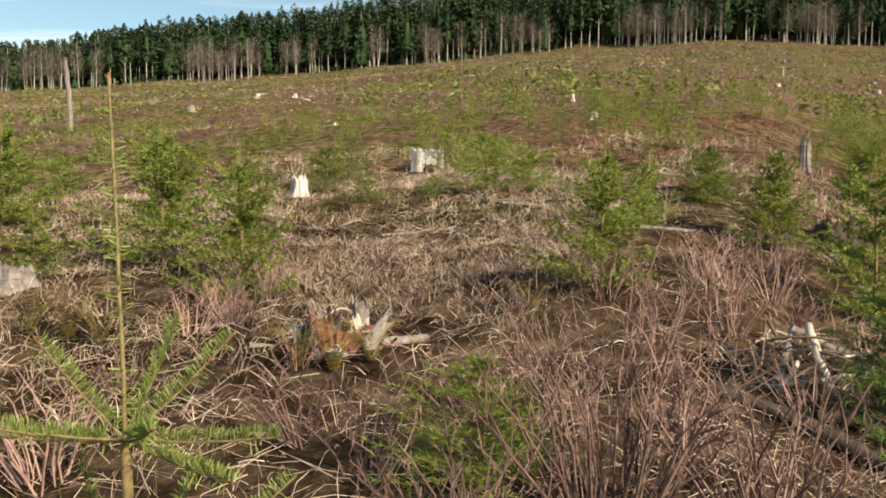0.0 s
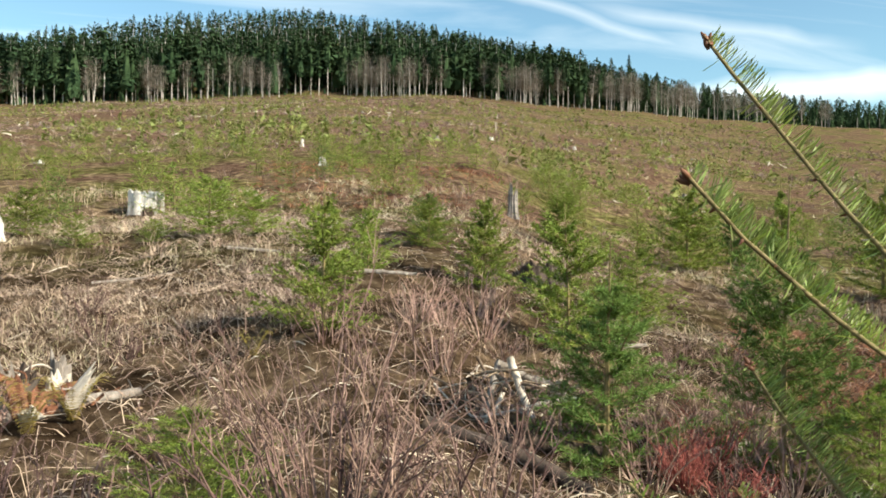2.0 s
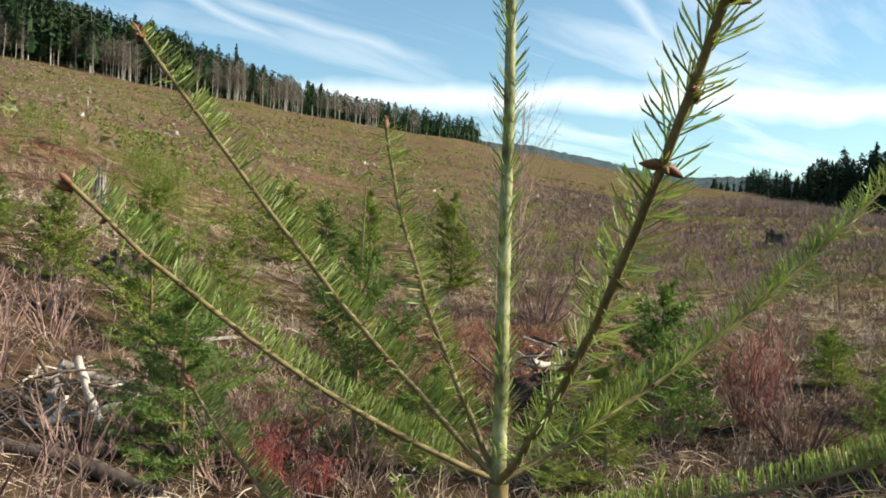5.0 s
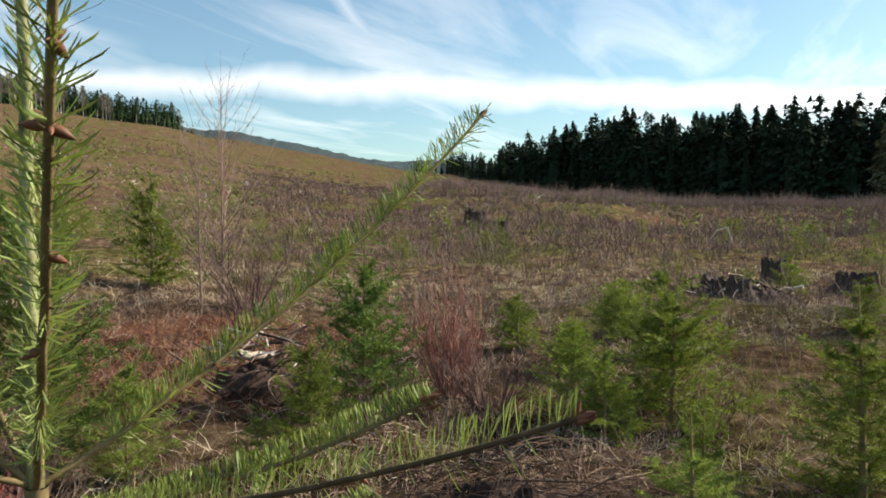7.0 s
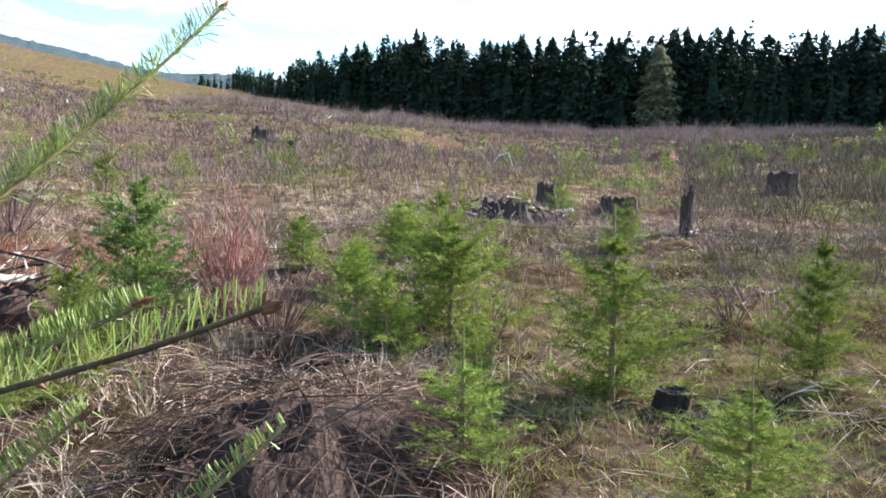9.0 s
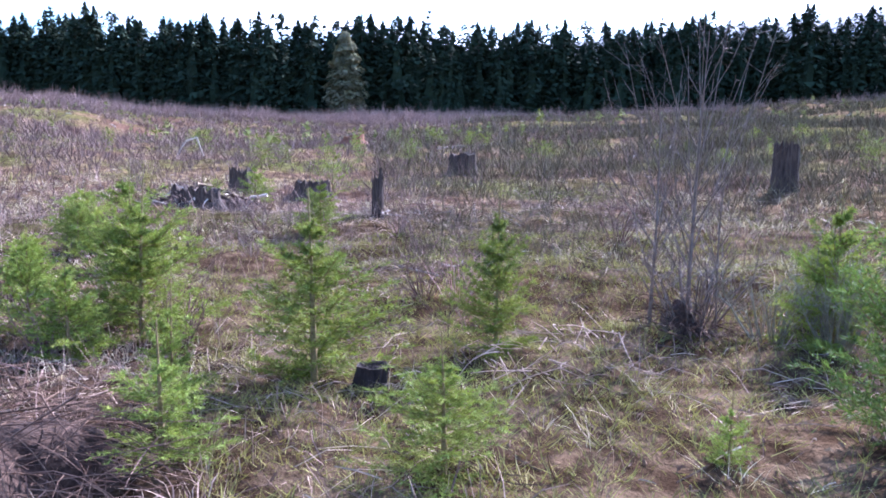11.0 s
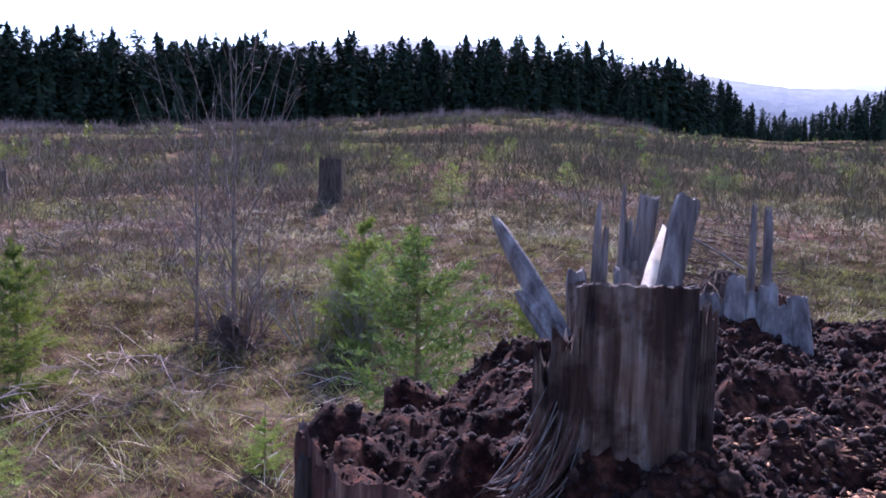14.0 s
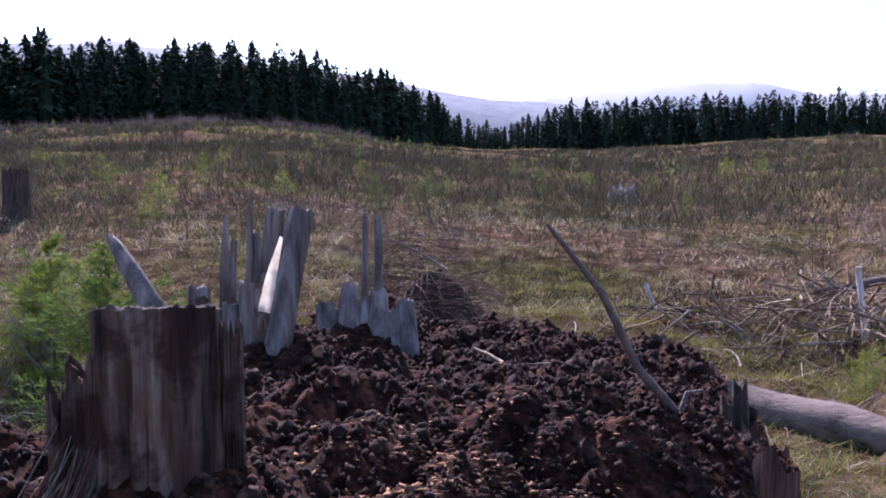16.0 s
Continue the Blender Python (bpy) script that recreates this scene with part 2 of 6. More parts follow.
def tri_mesh(name, verts, tris, smooth=False):
    """A mesh from arrays of points and triangles."""
    me = bpy.data.meshes.new(name)
    verts, tris = np.asarray(verts, np.float32), np.asarray(tris, np.int32)
    me.vertices.add(len(verts))
    me.vertices.foreach_set("co", verts.ravel())
    me.loops.add(tris.size)
    me.loops.foreach_set("vertex_index", tris.ravel())
    me.polygons.add(len(tris))
    me.polygons.foreach_set("loop_start", np.arange(0, tris.size, 3, dtype=np.int32))
    me.polygons.foreach_set("use_smooth", np.full(len(tris), smooth))
    me.update(calc_edges=True)
    me.validate()
    return me


def thing(name, me, material, label="", category="", group="", kind="", parent=None):
    me.materials.clear()
    me.materials.append(material)
    ob = new(name, me)
    if parent is not None:
        ob.parent = parent
    return tagged(ob, label, category, group, kind)


def grid_tris(rows, cols, wrap=True):
    i, j = np.meshgrid(np.arange(rows - 1), np.arange(cols if wrap else cols - 1), indexing="ij")
    k = (j + 1) % cols
    a, b, c, d = i * cols + j, (i + 1) * cols + j, (i + 1) * cols + k, i * cols + k
    return np.stack([np.stack([a, b, c], -1), np.stack([a, c, d], -1)], 2).reshape(-1, 3)


def build_ground():
    a = np.radians(np.concatenate([np.arange(-40, 190, 0.85), np.arange(190, 320, 5.0)]))
    n = len(a)
    radii = np.concatenate([[0.02], np.geomspace(0.3, 45, 170), np.geomspace(47, 700, 62), np.geomspace(760, 4500, 12)])
    r, a = np.meshgrid(radii, a, indexing="ij")
    x, y = r * np.sin(a), r * np.cos(a)
    z = ground_z(x, y)
    v = np.stack([x, y, z], -1).reshape(-1, 3)
    t = grid_tris(len(radii), n)[:, ::-1]
    return thing("ground", tri_mesh("ground", v, t, True), M_SOIL, "brown forest soil of a logged clearing with litter", "ground", kind="structure")


build_ground()


class Heap:
    """Collects many small meshes into one."""

    def __init__(self):
        self.v, self.t, self.n = [], [], 0

    def add(self, v, t):
        self.v.append(np.asarray(v, np.float32))
        self.t.append(np.asarray(t, np.int32) + self.n)
        self.n += len(v)

    def mesh(self, name, smooth=False):
        return tri_mesh(name, np.concatenate(self.v), np.concatenate(self.t), smooth)


def placed(v, x, y, z, size=1.0, turn=0.0, lean=(0.0, 0.0), wide=1.0):
    c, s = math.cos(turn), math.sin(turn)
    v = np.asarray(v)
    px, py, pz = v[:, 0] * size * wide, v[:, 1] * size * wide, v[:, 2] * size
    return np.stack([px * c - py * s + lean[0] * pz + x, px * s + py * c + lean[1] * pz + y, pz + z], -1)


# ---- far forest ----
def tube(points, radii, sides=5):
    """A tapering tube along points."""
    p = np.asarray(points, float)
    d = np.gradient(p, axis=0)
    d /= np.linalg.norm(d, axis=1, keepdims=True) + 1e-9
    ref = np.array([0.0, 0.0, 1.0]) if abs(d[0][2]) < 0.9 else np.array([1.0, 0.0, 0.0])
    u = np.cross(d, ref)
    u /= np.linalg.norm(u, axis=1, keepdims=True) + 1e-9
    w = np.cross(d, u)
    a = np.linspace(0, 2 * np.pi, sides, endpoint=False)
    ring = np.cos(a)[None, :, None] * u[:, None] + np.sin(a)[None, :, None] * w[:, None]
    v = (p[:, None] + ring * np.asarray(radii, float)[:, None, None]).reshape(-1, 3)
    return v, grid_tris(len(p), sides)


def far_conifer(r, bare=0.15, count=170, wide=0.2, taper=0.7, size=0.085, stem=0.012, tiers=7, heart=0.6):
    """Unit-high conifer: a tapered trunk, a dense uneven heart and many small drooping boughs round it."""
    tv, tt = tube([(0, 0, -0.03), (0.004, 0, 0.5), (0, 0, 1)], [stem, stem * 0.65, 0.0012], 4)
    f = np.concatenate([r.uniform(0, 1, count * 3 // 4) ** 0.95, r.uniform(0.6, 1.0, count - count * 3 // 4)])
    a = r.uniform(0, 6.283, count)
    phase, lobe = r.uniform(0, 6.28), r.uniform(0, 6.28)
    reach = lambda g, b: wide * (1 - g) ** taper * (1 + 0.16 * np.sin(g * tiers * 6.283 + phase + 1.5 * np.sin(b)) + 0.2 * np.sin(2 * b + lobe + 5 * g)) * np.minimum(1, 0.55 + g * 3)
    env = reach(f, a) * r.uniform(0.5, 1.15, count) + 0.004
    z = bare + (1 - bare) * f
    out = np.stack([np.cos(a), np.sin(a), np.zeros(count)], -1)
    tang = np.stack([-np.sin(a), np.cos(a), np.zeros(count)], -1)
    s = np.maximum(size * (0.28 + 0.72 * (1 - f) ** 0.7) * r.uniform(0.5, 1.4, count), np.minimum(env * 1.05, 0.05))
    drop = r.uniform(0.0, 0.9, count)
    way = out * np.cos(drop)[:, None] - np.array([0, 0, 1.0]) * np.sin(drop)[:, None]
    wide_way = tang + r.normal(0, 0.45, (count, 3))
    tip = out * env[:, None] + np.stack([0 * z, 0 * z, z], -1)
    root = tip - way * s[:, None]
    half = wide_way * (s * r.uniform(0.22, 0.4, count))[:, None]
    v = np.stack([root - half, root + half, tip], 1).reshape(-1, 3)
    t = np.arange(3 * count).reshape(-1, 3)
    if heart:
        b = np.linspace(0, 6.283, 7, endpoint=False)
        rows = []
        for g in (0.0, 0.1, 0.25, 0.42, 0.58, 0.72):
            q = heart * (1 - g) ** 0.6 * reach(np.full(7, g), b) * r.uniform(0.5, 1.2, 7)
            rows.append(np.stack([q * np.cos(b), q * np.sin(b), bare + (1 - bare) * g + r.uniform(-0.02, 0.02, 7)], -1))
        t = np.concatenate([t, grid_tris(6, 7) + len(v)])
        v = np.concatenate([v] + rows)
    return v, t, tv, tt


def far_broadleaf(r):
    """Unit-high bare alder: a pale trunk and rising twigs."""
    trunk, twig = Heap(), Heap()
    bend = r.uniform(-0.03, 0.03, 2)
    v, t = tube([(0, 0, -0.03), (bend[0], bend[1], 0.5), (bend[0] * 1.5, 0, 0.97)], [0.0105, 0.007, 0.0008], 4)
    trunk.add(v, t)
    for k in range(230):
        z = r.uniform(0.34, 0.97)
        a, L = r.uniform(0, 6.28), (1.12 - z) ** 0.7 * r.uniform(0.08, 0.34) + 0.02
        b = np.array([bend[0] * 1.2, bend[1] * 0.7, z - 0.03]) + np.append(r.normal(0, 0.075, 2), 0) * (k > 30)
        e = b + np.array([math.cos(a) * L * 0.95, math.sin(a) * L * 0.95, L * r.uniform(0.4, 1.1)])
        w = np.array([-math.sin(a), math.cos(a), 0]) * 0.0028
        twig.add([b - w, b + w, e], [(0, 1, 2)])
    return np.concatenate(trunk.v), np.concatenate(trunk.t), np.concatenate(twig.v), np.concatenate(twig.t)


def build_forest():
    r = np.random.default_rng(11)
    tall = [far_conifer(r, r.uniform(0.3, 0.45), 240, r.uniform(0.15, 0.2), 0.6, 0.07, 0.008, heart=0.4) for _ in range(6)]
    full = [far_conifer(r, r.uniform(0.08, 0.2), 200, r.uniform(0.22, 0.29), 0.56, 0.085, heart=0.5) for _ in range(8)]
    spire = [far_conifer(r, r.uniform(0.02, 0.08), 560, r.uniform(0.2, 0.27), 0.66, 0.075, heart=0.4) for _ in range(9)]
    back = [far_conifer(r, 0.1, 95, r.uniform(0.2, 0.28), 0.6, 0.12, heart=0) for _ in range(8)]
    shrub = [far_conifer(r, 0.0, 60, r.uniform(0.3, 0.45), 0.5, 0.16) for _ in range(5)]
    alder = [far_broadleaf(r) for _ in range(5)]
    green, dark, stems, bare, black = Heap(), Heap(), Heap(), Heap(), Heap()

    def plant(az, extra, kind, height, foliage, cap=1.0):
        az = (az + 180) % 360 - 180
        far, _ = edge(az)
        d = far + extra
        x, y = d * math.sin(radians(az)), d * math.cos(radians(az))
        z = float(ground_z(x, y)) - 0.3
        most = d * math.tan(radians(float(np.interp(az, SKY_AZ, SKY_UP)) * (1.0 + (0.02 if foliage is green else 0.05) * float(smooth_noise(az * 1.0, extra * 0.2, 1.3, 23)) + (r.uniform(-0.01, 0.045) if foliage is green else r.uniform(-0.09, 0.06))))) + EYE_Z - z
        if most < 3:
            return
        height = min(height, most * cap)
        turn, lean = r.uniform(0, 6.28), r.normal(0, 0.012, 2)
        a, b, c, e = kind[r.integers(len(kind))]
        if kind is alder:
            stems.add(placed(a, x, y, z, height, turn, lean), b)
            bare.add(placed(c, x, y, z, height, turn, lean), e)
        else:
            foliage.add(placed(a, x, y, z, height, turn, lean, r.uniform(0.85, 1.25)), b)
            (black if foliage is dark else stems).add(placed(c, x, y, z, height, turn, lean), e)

    # the edge on the slope: tall bare-stemmed firs, with stands of alder in front
    for az in np.arange(-28, 51, 0.3):
        a = az + r.uniform(-0.2, 0.2)
        clump = max(math.exp(-((a - c) / w) ** 2) for c, w in ((-22, 2.5), (-11, 3.0), (2.5, 1.3), (9, 2.0), (17.8, 2.6), (28.3, 3.4), (34.8, 1.8), (38.5, 1.4), (43, 2.0)))
        if r.uniform() < 0.1 + clump * 0.65:
            plant(a, r.uniform(-6, 2), alder, r.uniform(9, 14), green)
            plant(a + r.uniform(-0.2, 0.2), r.uniform(-3, 6), alder, r.uniform(9, 15), green)
            if r.uniform() < 0.6:
                plant(a + r.uniform(-0.2, 0.2), r.uniform(0, 9), alder, r.uniform(10, 15), green)
        elif r.uniform() < 0.5:
            plant(a, r.uniform(-1, 7), tall if r.uniform() < 0.75 else full, r.uniform(14, 23), green)
        if r.uniform() < 0.75:
            plant(a, r.uniform(5, 18), tall if r.uniform() < 0.35 else full, r.uniform(15, 23), green)
    # the wooded hillside above
    for az in np.arange(-28, 52, 0.34):
        for d in (26, 42, 60, 80, 102, 126, 152, 180, 210, 240, 262):
            plant(az + r.uniform(-0.3, 0.3), d + r.uniform(-9, 9), full if d < 50 else back, (r.uniform(13, 19) if d > 170 else r.uniform(9, 15)) if d > 50 else r.uniform(13, 20), green)
    # low growth under the forest's edge
    for az in np.arange(-28, 53, 0.3):
        plant(az, r.uniform(3, 14), shrub, r.uniform(2.0, 4.5), green)
        plant(az, r.uniform(14, 34), shrub, r.uniform(4, 8), green)
    for az in np.arange(68, 230, 0.4):
        plant(az, r.uniform(0, 5), shrub, r.uniform(4, 8), dark)
    for az in np.arange(148, 232, 0.25):
        plant(az, r.uniform(-3, 3), shrub, r.uniform(4, 7), dark)
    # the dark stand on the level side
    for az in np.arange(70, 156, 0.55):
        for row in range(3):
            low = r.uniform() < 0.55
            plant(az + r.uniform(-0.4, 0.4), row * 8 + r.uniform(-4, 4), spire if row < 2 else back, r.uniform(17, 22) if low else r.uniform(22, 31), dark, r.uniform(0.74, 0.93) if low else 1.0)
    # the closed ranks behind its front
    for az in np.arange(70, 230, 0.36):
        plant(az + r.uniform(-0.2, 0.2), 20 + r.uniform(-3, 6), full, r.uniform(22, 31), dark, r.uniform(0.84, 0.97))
    for az in np.arange(156, 230, 0.6):
        for row in range(2):
            low = r.uniform() < 0.5
            plant(az + r.uniform(-0.3, 0.3), row * 9 + r.uniform(-5, 5), spire if az < 190 else back, r.uniform(13, 24), dark, r.uniform(0.7, 0.92) if low else 1.0)
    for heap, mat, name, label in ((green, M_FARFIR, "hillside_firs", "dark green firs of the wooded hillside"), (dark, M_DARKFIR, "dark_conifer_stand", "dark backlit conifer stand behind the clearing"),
                                   (stems, M_FARBARK, "forest_trunks", "pale slender trunks along the forest edge"), (black, M_DARKBARK, "dark_trunks", "trunks inside the conifer stand, coloured dark for its shade"), (bare, M_BAREWOOD, "bare_alder_crowns", "leafless grey-brown alder crowns at the forest edge")):
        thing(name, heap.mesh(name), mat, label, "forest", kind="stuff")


build_forest()


def lone_tree(name, az, extra, high, shape, foliage, stem, label):
    d = float(edge(az)[0]) + extra
    x, y = d * math.sin(radians(az)), d * math.cos(radians(az))
    e = new(name)
    e.location = (x, y, float(ground_z(x, y)) - 0.3)
    tagged(e, label, "tree")
    parts = (("trunk", shape[2], shape[3], stem), ("crown", shape[0], shape[1], foliage)) if foliage is not M_BAREWOOD else (("trunk", shape[0], shape[1], stem), ("crown", shape[2], shape[3], foliage))
    for pname, v, t, mat in parts:
        ob = thing(pname, tri_mesh(pname, np.asarray(v) * high, t), mat)
        ob.parent = e
    return e


tree_rng = np.random.default_rng(91)
lone_tree("tall_fir", 35.1, 4, 19.5, far_conifer(tree_rng, 0.2, 260, 0.15, 0.8, 0.07), M_FARFIR, M_FARBARK, "tall fir standing above the forest edge")
M_OLIVECROWN = surface("pale_olive_foliage", [(0.3, (0.14, 0.14, 0.08)), (0.7, (0.27, 0.255, 0.145))], scale=0.3, rough=0.9, bump=0, island=0.3, translucent=0.25, coords="World", spec=0.1)
lone_tree("pale_tree", 98.7, -9, 20.5, far_conifer(tree_rng, 0.02, 5200, 0.23, 0.36, 0.034, heart=0.3), M_OLIVECROWN, M_FARBARK, "pale olive tree in front of the dark stand")
lone_tree("ridge_fir", 50.6, 3, 8.5, far_conifer(tree_rng, 0.05, 160, 0.2, 0.8), M_FARFIR, M_FARBARK, "small fir alone on the ridge")
lone_tree("ridge_fir", 49.6, 3, 7.0, far_conifer(tree_rng, 0.05, 160, 0.2, 0.8), M_FARFIR, M_FARBARK, "small fir alone on the ridge")


def ridge_line(name, far, az, ups, material, label, rough=0.02, seed=1):
    """A distant hill as a solid ridge: crest and foot."""
    a = np.linspace(az[0], az[-1], 160)
    up = np.interp(a, az, ups)
    r = np.random.default_rng(seed)
    h = far * np.tan(np.radians(up)) + EYE_Z
    h = h * (1 + rough * r.uniform(-1, 1, len(a)))
    rows = []
    for d, f in ((far - 500, -0.1), (far - 250, 0.55), (far, 1.0), (far + 300, 0.6)):
        rows.append(np.stack([d * np.sin(np.radians(a)), d * np.cos(np.radians(a)), h * f - 20 * (f < 0)], -1))
    v = np.concatenate(rows)
    return thing(name, tri_mesh(name, v, grid_tris(4, len(a), False), True), material, label, "hill", kind="structure")


ridge_line("backdrop_hill", 1500, [40, 49, 52, 56, 61, 64, 66, 70, 76, 84], [5.8, 6.6, 6.8, 6.5, 5.5, 4.8, 4.55, 4.6, 4.0, 1.6], M_HILL, "distant forested hill above the valley", 0.012, 2)
ridge_line("backdrop_mountain", 4200, [112, 122, 124.8, 129, 131, 132.6, 134, 135.6, 137, 139, 145, 152, 158, 161.5, 165.4, 168, 171.9, 175.4, 177, 179, 190], [6.0, 6.9, 7.1, 7.15, 7.35, 7.65, 7.6, 7.3, 7.45, 7.2, 6.0, 5.0, 4.2, 4.4, 4.75, 5.02, 5.28, 5.33, 5.03, 4.5, 4.0], M_BLUEHILL, "mountain range coloured pale blue for distance haze", 0.008, 3)
ridge_line("backdrop_valley_hill", 1900, [138, 146, 149, 151.6, 154.6, 158, 160, 161.8, 163.3, 166, 170], [6.6, 6.25, 5.95, 5.55, 4.93, 4.4, 4.26, 4.2, 4.0, 2.5, 1.0], M_HAZEHILL, "wooded hill down the valley, coloured blue-grey for haze", 0.008, 4)

# ---- plant materials ----
M_NEEDLE = surface("fir_needles", [(0.3, (0.125, 0.175, 0.038)), (0.55, (0.225, 0.28, 0.06)), (0.75, (0.37, 0.395, 0.105))], scale=2.0, rough=0.8, bump=0, island=0.45, randomness=0.18, translucent=0.3, coords="World", spec=0.12)
M_NEEDLE_DARK = surface("deep_green_needles", [(0.3, (0.08, 0.135, 0.036)), (0.7, (0.185, 0.255, 0.068))], scale=2.0, rough=0.8, bump=0, island=0.45, randomness=0.15, translucent=0.28, coords="World", spec=0.12)
M_NEEDLE_NEAR = surface("fresh_fir_needles", [(0.3, (0.13, 0.19, 0.04)), (0.7, (0.37, 0.43, 0.13))], scale=9.0, rough=0.5, bump=0, island=0.5, translucent=0.3, coords="World", spec=0.4)
M_TWIG = surface("young_fir_bark", [(0.3, (0.12, 0.085, 0.035)), (0.7, (0.30, 0.23, 0.10))], scale=60, rough=0.7, bump=0.3, bump_scale=220)
M_BUD = surface("resinous_buds", [(0.3, (0.10, 0.035, 0.02)), (0.7, (0.26, 0.11, 0.05))], scale=120, rough=0.5, bump=0.2, bump_scale=300)
M_BUSH = surface("bare_shrub_bark", [(0.3, (0.066, 0.034, 0.03)), (0.7, (0.31, 0.19, 0.155))], scale=5, rough=0.75, bump=0, island=0.45, randomness=0.45)
M_RED = surface("red_dogwood_bark", [(0.3, (0.22, 0.045, 0.045)), (0.7, (0.42, 0.13, 0.10))], scale=8, rough=0.6, bump=0, island=0.35)
M_ROSE = surface("rosy_twig_bark", [(0.3, (0.24, 0.125, 0.10)), (0.7, (0.52, 0.34, 0.28))], scale=8, rough=0.7, bump=0, island=0.35, randomness=0.3)
M_OSIER = surface("red_osier_bark", [(0.3, (0.20, 0.07, 0.055)), (0.7, (0.46, 0.22, 0.165))], scale=8, rough=0.65, bump=0, island=0.35, randomness=0.3)
M_BIRCH = surface("pinkish_birch_bark", [(0.3, (0.20, 0.12, 0.095)), (0.7, (0.44, 0.31, 0.25))], scale=8, rough=0.7, bump=0, island=0.25)
M_MEADOW = surface("yellow_green_grass", [(0.3, (0.17, 0.18, 0.045)), (0.7, (0.40, 0.37, 0.13))], scale=1.2, rough=0.85, bump=0, island=0.4, translucent=0.2, coords="World", spec=0.1)
M_RUST = surface("rusty_dead_bracken", [(0.3, (0.17, 0.06, 0.035)), (0.7, (0.40, 0.18, 0.10))], scale=2, rough=0.85, bump=0, island=0.5, coords="World")
M_OLIVE = surface("grey_olive_bark", [(0.3, (0.13, 0.12, 0.08)), (0.7, (0.34, 0.31, 0.22))], scale=14, rough=0.8, bump=0, island=0.3)
M_ALDER = surface("brown_alder_bark", [(0.3, (0.10, 0.075, 0.06)), (0.7, (0.27, 0.21, 0.17))], scale=14, rough=0.75, bump=0, island=0.3, spec=0.25)
M_STRAW = surface("dry_straw", [(0.3, (0.48, 0.39, 0.25)), (0.7, (0.80, 0.70, 0.51))], scale=3, rough=0.7, bump=0, island=0.4, translucent=0.2, coords="World")
M_STALK = surface("dead_stalks", [(0.3, (0.23, 0.14, 0.10)), (0.7, (0.60, 0.44, 0.335))], scale=1.2, rough=0.8, bump=0, island=0.6, coords="World")
M_GREENS = surface("low_green_herbs", [(0.3, (0.09, 0.11, 0.025)), (0.7, (0.21, 0.22, 0.06))], scale=2, rough=0.6, bump=0, island=0.4, translucent=0.25, coords="World")
M_FARNEEDLE = surface("distant_fir_needles", [(0.3, (0.14, 0.175, 0.055)), (0.7, (0.29, 0.31, 0.105))], scale=0.15, rough=0.95, bump=0, island=0.2, translucent=0.15, coords="World", spec=0.05)
M_FARHERB = surface("distant_green_herbs", [(0.3, (0.16, 0.17, 0.05)), (0.7, (0.32, 0.30, 0.10))], scale=0.3, rough=0.95, bump=0, island=0.2, translucent=0.1, coords="World", spec=0.05)
M_REARBRUSH = surface("olive_brown_brush", [(0.3, (0.075, 0.062, 0.036)), (0.7, (0.22, 0.18, 0.105))], scale=0.3, rough=0.9, bump=0, island=0.5, coords="World", spec=0.1)
M_FERN = surface("browning_fern", [(0.3, (0.20, 0.14, 0.035)), (0.7, (0.38, 0.29, 0.08))], scale=4, rough=0.65, bump=0, island=0.4, translucent=0.25, coords="World")


def group_thing(name, at, label, category, group="", turn=0.0):
    e = new(name)
    e.matrix_basis = Matrix.Translation(at) @ Matrix.Rotation(turn, 4, "Z")
    e.empty_display_size = 0.1
    return tagged(e, label, category, group)


def on_ground(x, y, sink=0.02):
    return (x, y, float(ground_z(x, y)) - sink)


# ---- young firs ----
def needles_along(heap, pts, r, count, length, width, up=0.35, spread=1.0):
    """Single-triangle needles round a twig that runs through pts."""
    p = np.asarray(pts, float)
    seg = np.linspace(0, len(p) - 1.001, count)
    i = seg.astype(int)
    f = (seg - i)[:, None]
    base = p[i] * (1 - f) + p[i + 1] * f
    d = p[i + 1] - p[i]
    d /= np.linalg.norm(d, axis=1, keepdims=True) + 1e-9
    rnd = r.normal(0, 1, (count, 3)) * spread
    rnd[:, 2] += up
    rnd -= (rnd * d).sum(1, keepdims=True) * d
    rnd /= np.linalg.norm(rnd, axis=1, keepdims=True) + 1e-9
    way = rnd * 0.85 + d * r.uniform(0.4, 0.9, (count, 1))
    way /= np.linalg.norm(way, axis=1, keepdims=True)
    side = np.cross(way, r.normal(0, 1, (count, 3)))
    side /= np.linalg.norm(side, axis=1, keepdims=True) + 1e-9
    L = length * r.uniform(0.7, 1.15, (count, 1))
    v = np.stack([base - side * width / 2, base + side * width / 2, base + way * L], 1).reshape(-1, 3)
    heap.add(v, np.arange(3 * count).reshape(-1, 3))


